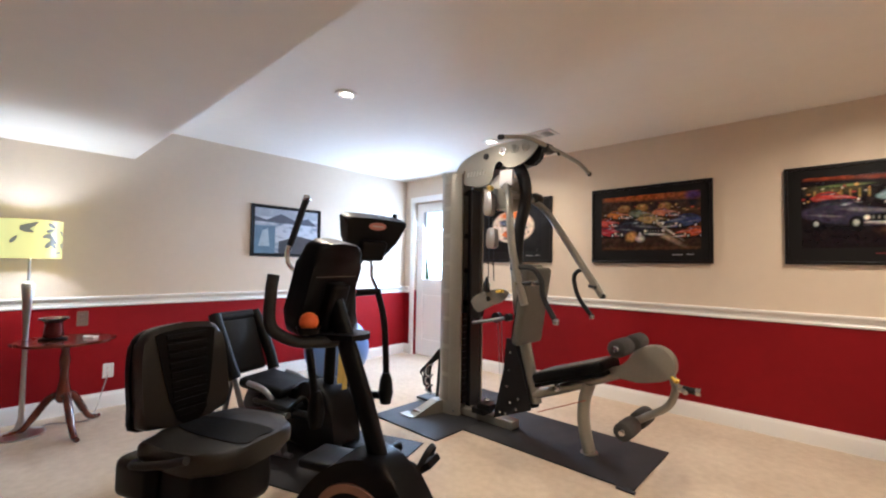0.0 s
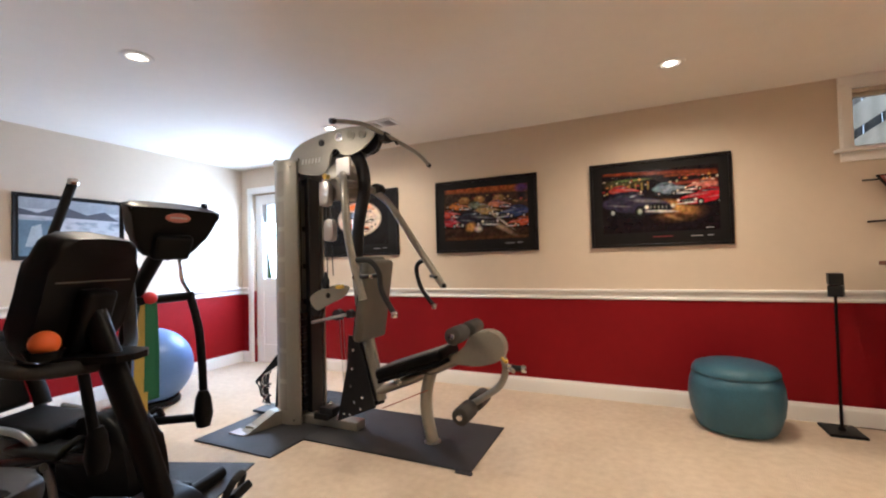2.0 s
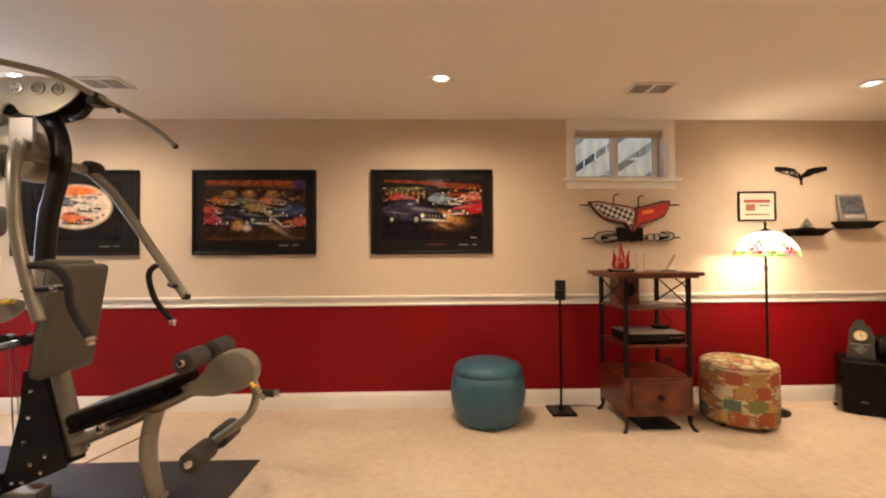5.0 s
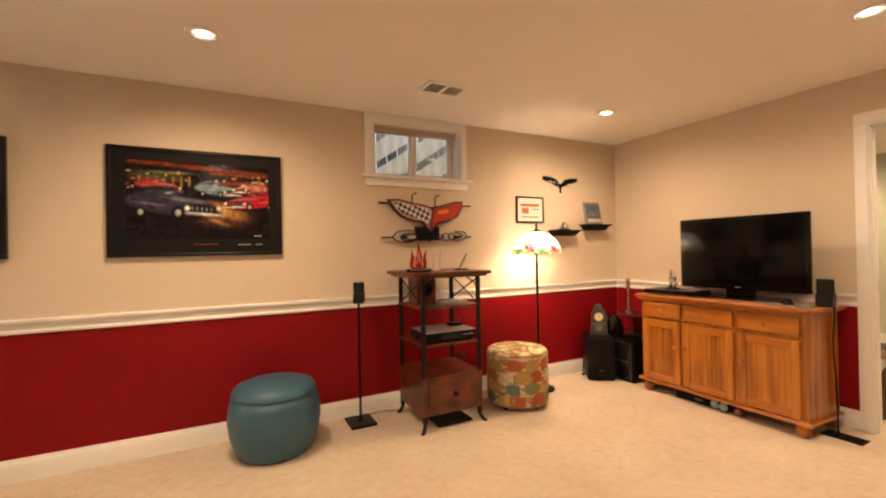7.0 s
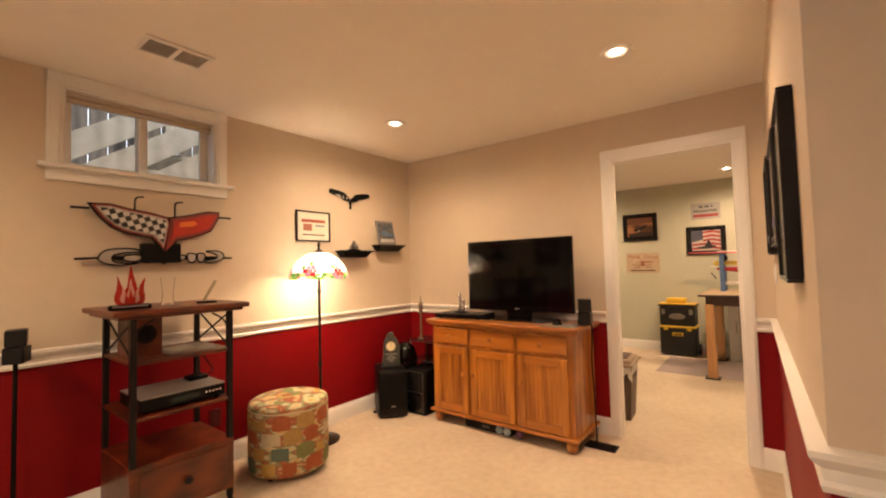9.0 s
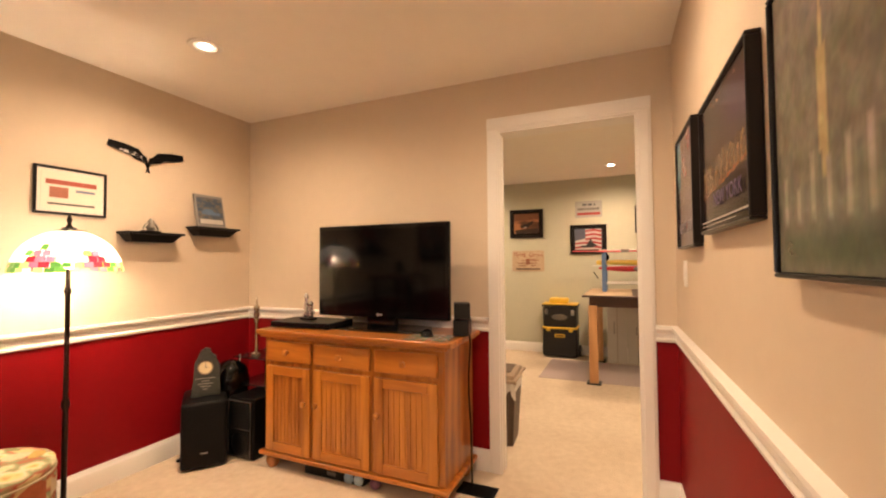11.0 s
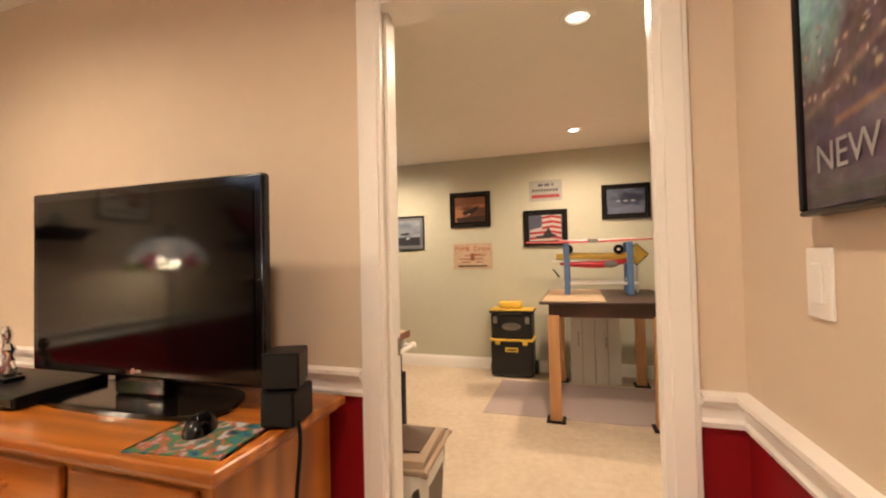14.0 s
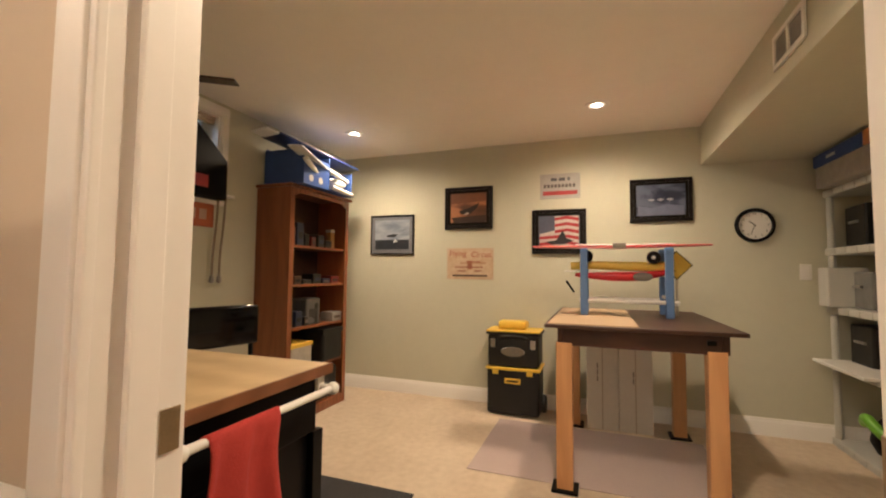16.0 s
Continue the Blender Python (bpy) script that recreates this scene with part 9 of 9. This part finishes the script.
for k in range(4):
    q = (k + 1) % 4
    bm.faces.new((lo2[k], lo2[q], hi2[q], hi2[k]))
    bm.faces.new((hi2[k], hi2[q], in2[q], in2[k]))
    bm.faces.new((in2[k], in2[q], bt2[q], bt2[k]))
bmesh.ops.bevel(bm, geom=[e for e in bm.edges if abs(e.verts[0].co.z - e.verts[1].co.z) > 0.4], offset=0.04, segments=3, affect="EDGES")
part("bin_body", bm, BROWNB, tb2, auto=40)
part("bin_rim", tube([(x, y, 0.515) for x, y in ring2d([(-0.19, -0.13), (0.19, -0.13), (0.205, -0.115), (0.205, 0.115), (0.19, 0.13), (-0.19, 0.13), (-0.205, 0.115), (-0.205, -0.115)], 4)], 0.014, 8, closed=True), mat("tan_bin_lid", (0.34, 0.25, 0.17), 0.5, vary=0.1), tb2, "tan rolled rim", auto=40)
bm = bmesh.new()
n = 40
ra_, rb_ = [], []
for k in range(n):
    a = 2 * math.pi * k / n
    sx, sy = (abs(math.cos(a)) ** 0.4) * math.copysign(1, math.cos(a)), (abs(math.sin(a)) ** 0.4) * math.copysign(1, math.sin(a))
    ra_.append(bm.verts.new((0.205 * sx, 0.133 * sy, 0.517)))
    rb_.append(bm.verts.new(((0.203 + 0.006 * math.sin(k * 2.1)) * sx, (0.131 + 0.006 * math.sin(k * 1.7)) * sy, 0.40 + 0.035 * math.sin(k * 0.9) + 0.02 * math.sin(k * 2.3))))
for k in range(n):
    bm.faces.new((ra_[k], ra_[(k + 1) % n], rb_[(k + 1) % n], rb_[k]))
part("liner", bm, mat("white_bin_liner", (0.70, 0.69, 0.66), 0.4, vary=0.1, scale=20), tb2, "crumpled white bin liner", auto=60)
lid_ = part("bin_lid", slab([(-0.20, 0.0), (0.20, 0.0), (0.185, 0.030), (0.10, 0.045), (-0.10, 0.045), (-0.185, 0.030)], 0.25, m=pose(0, 0, 0.522), bevel=0.008), bpy.data.materials["tan_bin_lid"], tb2, "tan domed lid", auto=40)
part("lid_flap", box(-0.13, -0.09, 0.566, 0.13, 0.09, 0.572, bevel=0.002), BROWNB, lid_)
tb2.scale = (0.9, 0.9, 0.88)
stl = thing("black_chair", pose(6.15, 4.0, 0, 0, 0, -15), "black shiny chair standing behind the workbench", "chair")
part("backrest", box(-0.24, -0.02, 0.74, 0.24, 0.02, 0.975, bevel=0.018, seg=3), bpy.data.materials["gloss_black"], stl, auto=40)
part("seat", box(-0.23, -0.44, 0.43, 0.23, -0.02, 0.48, bevel=0.018, seg=3), BLACKPAD, stl, auto=40)
for x in (-0.2, 0.2):
    part("back_leg", tube([(x, 0.0, 0.76), (x, 0.0, 0.43), (x, 0.03, 0.0)], 0.013, 10), BLACK, stl)
    part("front_leg", tube([(x, -0.41, 0.44), (x, -0.43, 0.0)], 0.013, 10), BLACK, stl)
hg = thing("hanging_bag", pose(6.3, HN - 0.03, 1.7), "black hanging bag with red patch and long straps", "bag", world=True)
part("bag_body", slab([(5.98, 1.66), (6.52, 1.66), (6.52, 1.93), (6.20, 2.20), (6.10, 2.22), (5.98, 2.05)], 0.10, m=pose(0, HN - 0.08, 0), bevel=0.02), BLACKPAD, hg, auto=40)
part("red_patch", box(6.16, HN - 0.134, 1.72, 6.36, HN - 0.129, 1.80), ink((0.45, 0.04, 0.04)), hg)
for x in (6.47, 6.53):
    part("strap", tube(arc([(x, HN - 0.10, 1.90), (x + 0.01, HN - 0.09, 1.6), (x - 0.005, HN - 0.08, 1.3), (x, HN - 0.07, 1.14)], 6), 0.010, 8, flat=0.4), ink((0.22, 0.17, 0.12)), hg)
    part("strap_clip", lathe([(0, 0), (0.018, 0.01), (0.012, 0.05), (0, 0.055)], 10, m=pose(x, HN - 0.07, 1.09)), PEWTER, hg)
part("wall_hook", box(6.10, HN - 0.06, 2.20, 6.14, HN, 2.24, bevel=0.004), STEEL, hg)
rs = thing("red_sign", pose(6.22, HN, 1.56), "orange-red lettered sign board on the sage wall", "sign")
part("board", box(-0.30, -0.012, -0.085, 0.30, -0.001, 0.085, bevel=0.003), mat("orange_sign_board", (0.50, 0.13, 0.06), 0.5, vary=0.15, scale=12), rs)
for k in range(6):
    part("print_bar", box(-0.24 + 0.085 * k, -0.0135, -0.035, -0.185 + 0.085 * k, -0.0115, 0.035), ink((0.62, 0.42, 0.30)), rs)
fan = thing("ceiling_fan", pose(5.48, 3.93, CZ), "ceiling fan with dark slim blades, at rest", "ceiling fan")
part("canopy", lathe([(0, 0), (0.07, 0), (0.065, -0.04), (0.02, -0.05), (0.02, -0.29), (0.09, -0.30), (0.10, -0.37), (0.05, -0.40), (0, -0.40)], 28), BRONZE, fan, auto=40)
for k in range(4):
    part("blade", box(0.10, -0.055, -0.008, 0.50, 0.055, 0.0, bevel=0.003, m=pose(0, 0, -0.335, 0, 0, 90 * k + 35) @ pose(0, 0, 0, 10)), wood("dark_fan_blade", (0.02, 0.012, 0.008), (0.06, 0.035, 0.02)) if k == 0 else bpy.data.materials["dark_fan_blade"], fan)

# plastic shelving by the south-east corner
PLAST = mat("grey_white_plastic", (0.52, 0.52, 0.48), 0.5, vary=0.08, scale=8)
SX0, SX1, SY0, SY1 = 7.28, 8.13, -0.20, 0.43
ps = thing("plastic_shelving", pose(7.7, 0.12, 0), "pale grey plastic shelving unit with mixed clutter", "shelving", world=True)
for x in (SX0 + 0.03, SX1 - 0.03):
    for y in (SY0 + 0.03, SY1 - 0.03):
        part("post", lathe([(0.022, 0.0), (0.022, 1.79), (0.0, 1.79)], 14, m=pose(x, y, 0)), PLAST, ps, auto=40)
LEV = (0.05, 0.58, 0.97, 1.38, 1.80)
for z in LEV:
    sh = part("shelf", box(SX0, SY0, z - 0.05, SX1, SY1, z, bevel=0.008), PLAST, ps)
    for k in range(6):
        part("shelf_rib", box(SX0 + 0.05 + k * 0.13, SY1 + 0.0, z - 0.045, SX0 + 0.12 + k * 0.13, SY1 + 0.004, z - 0.008), PLAST, sh)
for z, items in ((LEV[0], ((7.45, 0.30, 0.30, "black_helmet"), (7.85, 0.32, 0.26, "dark_bag"))), (LEV[1], ((7.5, 0.30, 0.22, "dark_bag"), (7.9, 0.26, 0.28, "black_case"))), (LEV[2], ((7.9, 0.34, 0.24, "grey_box"), (7.5, 0.30, 0.26, "dark_bag"))), (LEV[3], ((7.5, 0.34, 0.22, "dark_crate"), (7.9, 0.30, 0.28, "black_case")))):
    for x, w, h_, nm in items:
        o_ = thing(nm, pose(x, 0.17, z, 0, 0, rnd.uniform(-8, 8)), "dark workshop item stored on the plastic shelf", "stored item")
        if nm in ("black_helmet", "dark_bag"):
            part("shell", lathe([(0, 0), (w * 0.42, 0), (w * 0.52, h_ * 0.25), (w * 0.48, h_ * 0.6), (w * 0.3, h_ * 0.9), (0, h_)], 18), BLACKPAD, o_, auto=50)
            part("strap", tube(arc([(-w * 0.3, -w * 0.2, h_ * 0.8), (0, -w * 0.3, h_ * 1.12), (w * 0.3, -w * 0.2, h_ * 0.8)], 5), 0.012, 8), TBOX, o_)
        else:
            part("body", box(-w / 2, -0.18, 0, w / 2, 0.18, h_, bevel=0.012), ink((0.22, 0.22, 0.21)) if nm == "grey_box" else TBOX, o_)
            part("handle", tube([(-0.06, 0.185, h_ * 0.6), (0.06, 0.185, h_ * 0.6)], 0.010, 8), STEEL, o_)
gb = thing("white_bin_panel", pose(8.02, 0.47, 0.97), "pale translucent drawer sticking out of the shelving", "drawer")
part("panel", box(-0.07, -0.20, 0.002, 0.07, 0.02, 0.27, bevel=0.006), mat("frosted_plastic", (0.55, 0.55, 0.52), 0.4), gb)
wp = thing("white_tray", pose(7.75, 0.43, 0.58), "flat white tray jutting from the shelf", "tray")
part("tray", box(-0.30, -0.30, 0.002, 0.32, 0.12, 0.022, bevel=0.004), PWHITE, wp)
gn = thing("green_tool", pose(7.62, 0.37, 0.05), "bright green garden tool among the clutter", "tool")
part("body", tube(arc([(-0.05, 0.0, 0.16), (0.0, 0.05, 0.22), (0.08, 0.06, 0.26), (0.14, 0.04, 0.22)], 5), 0.032, 12), ink((0.20, 0.50, 0.04)), gn, auto=60)
part("handle", tube([(-0.05, 0, 0.16), (-0.06, -0.05, 0.0)], 0.014, 8), TBOX, gn)
bb_ = thing("blue_shoe_box", pose(7.70, 0.28, 1.80), "blue and orange cardboard box on top of the shelving", "box")
part("carton", box(-0.34, -0.20, 0, 0.34, 0.22, 0.15, bevel=0.004), ink((0.40, 0.37, 0.33)), bb_)
part("blue_lid", box(-0.35, -0.21, 0.15, 0.35, 0.23, 0.235, bevel=0.005), BLUEB, bb_)
part("orange_end", box(-0.352, -0.21, 0.148, -0.26, 0.232, 0.237), ink((0.75, 0.28, 0.06)), bb_)
part("print_bar", box(0.05, 0.2305, 0.18, 0.16, 0.2315, 0.20), ink((0.6, 0.6, 0.58)), bb_)

# chair mat under the table
cm_ = thing("clear_chair_mat", pose(7.3, 2.2, 0), "translucent plastic chair mat lying on the carpet", "mat", world=True)
CLEARM = mat("clear_mat_vinyl", (0.52, 0.42, 0.40), 0.22, vary=0.06, spec=0.6)
part("sheet", box(6.83, 1.30, 0.0005, 7.76, 2.73, 0.004), CLEARM, cm_)
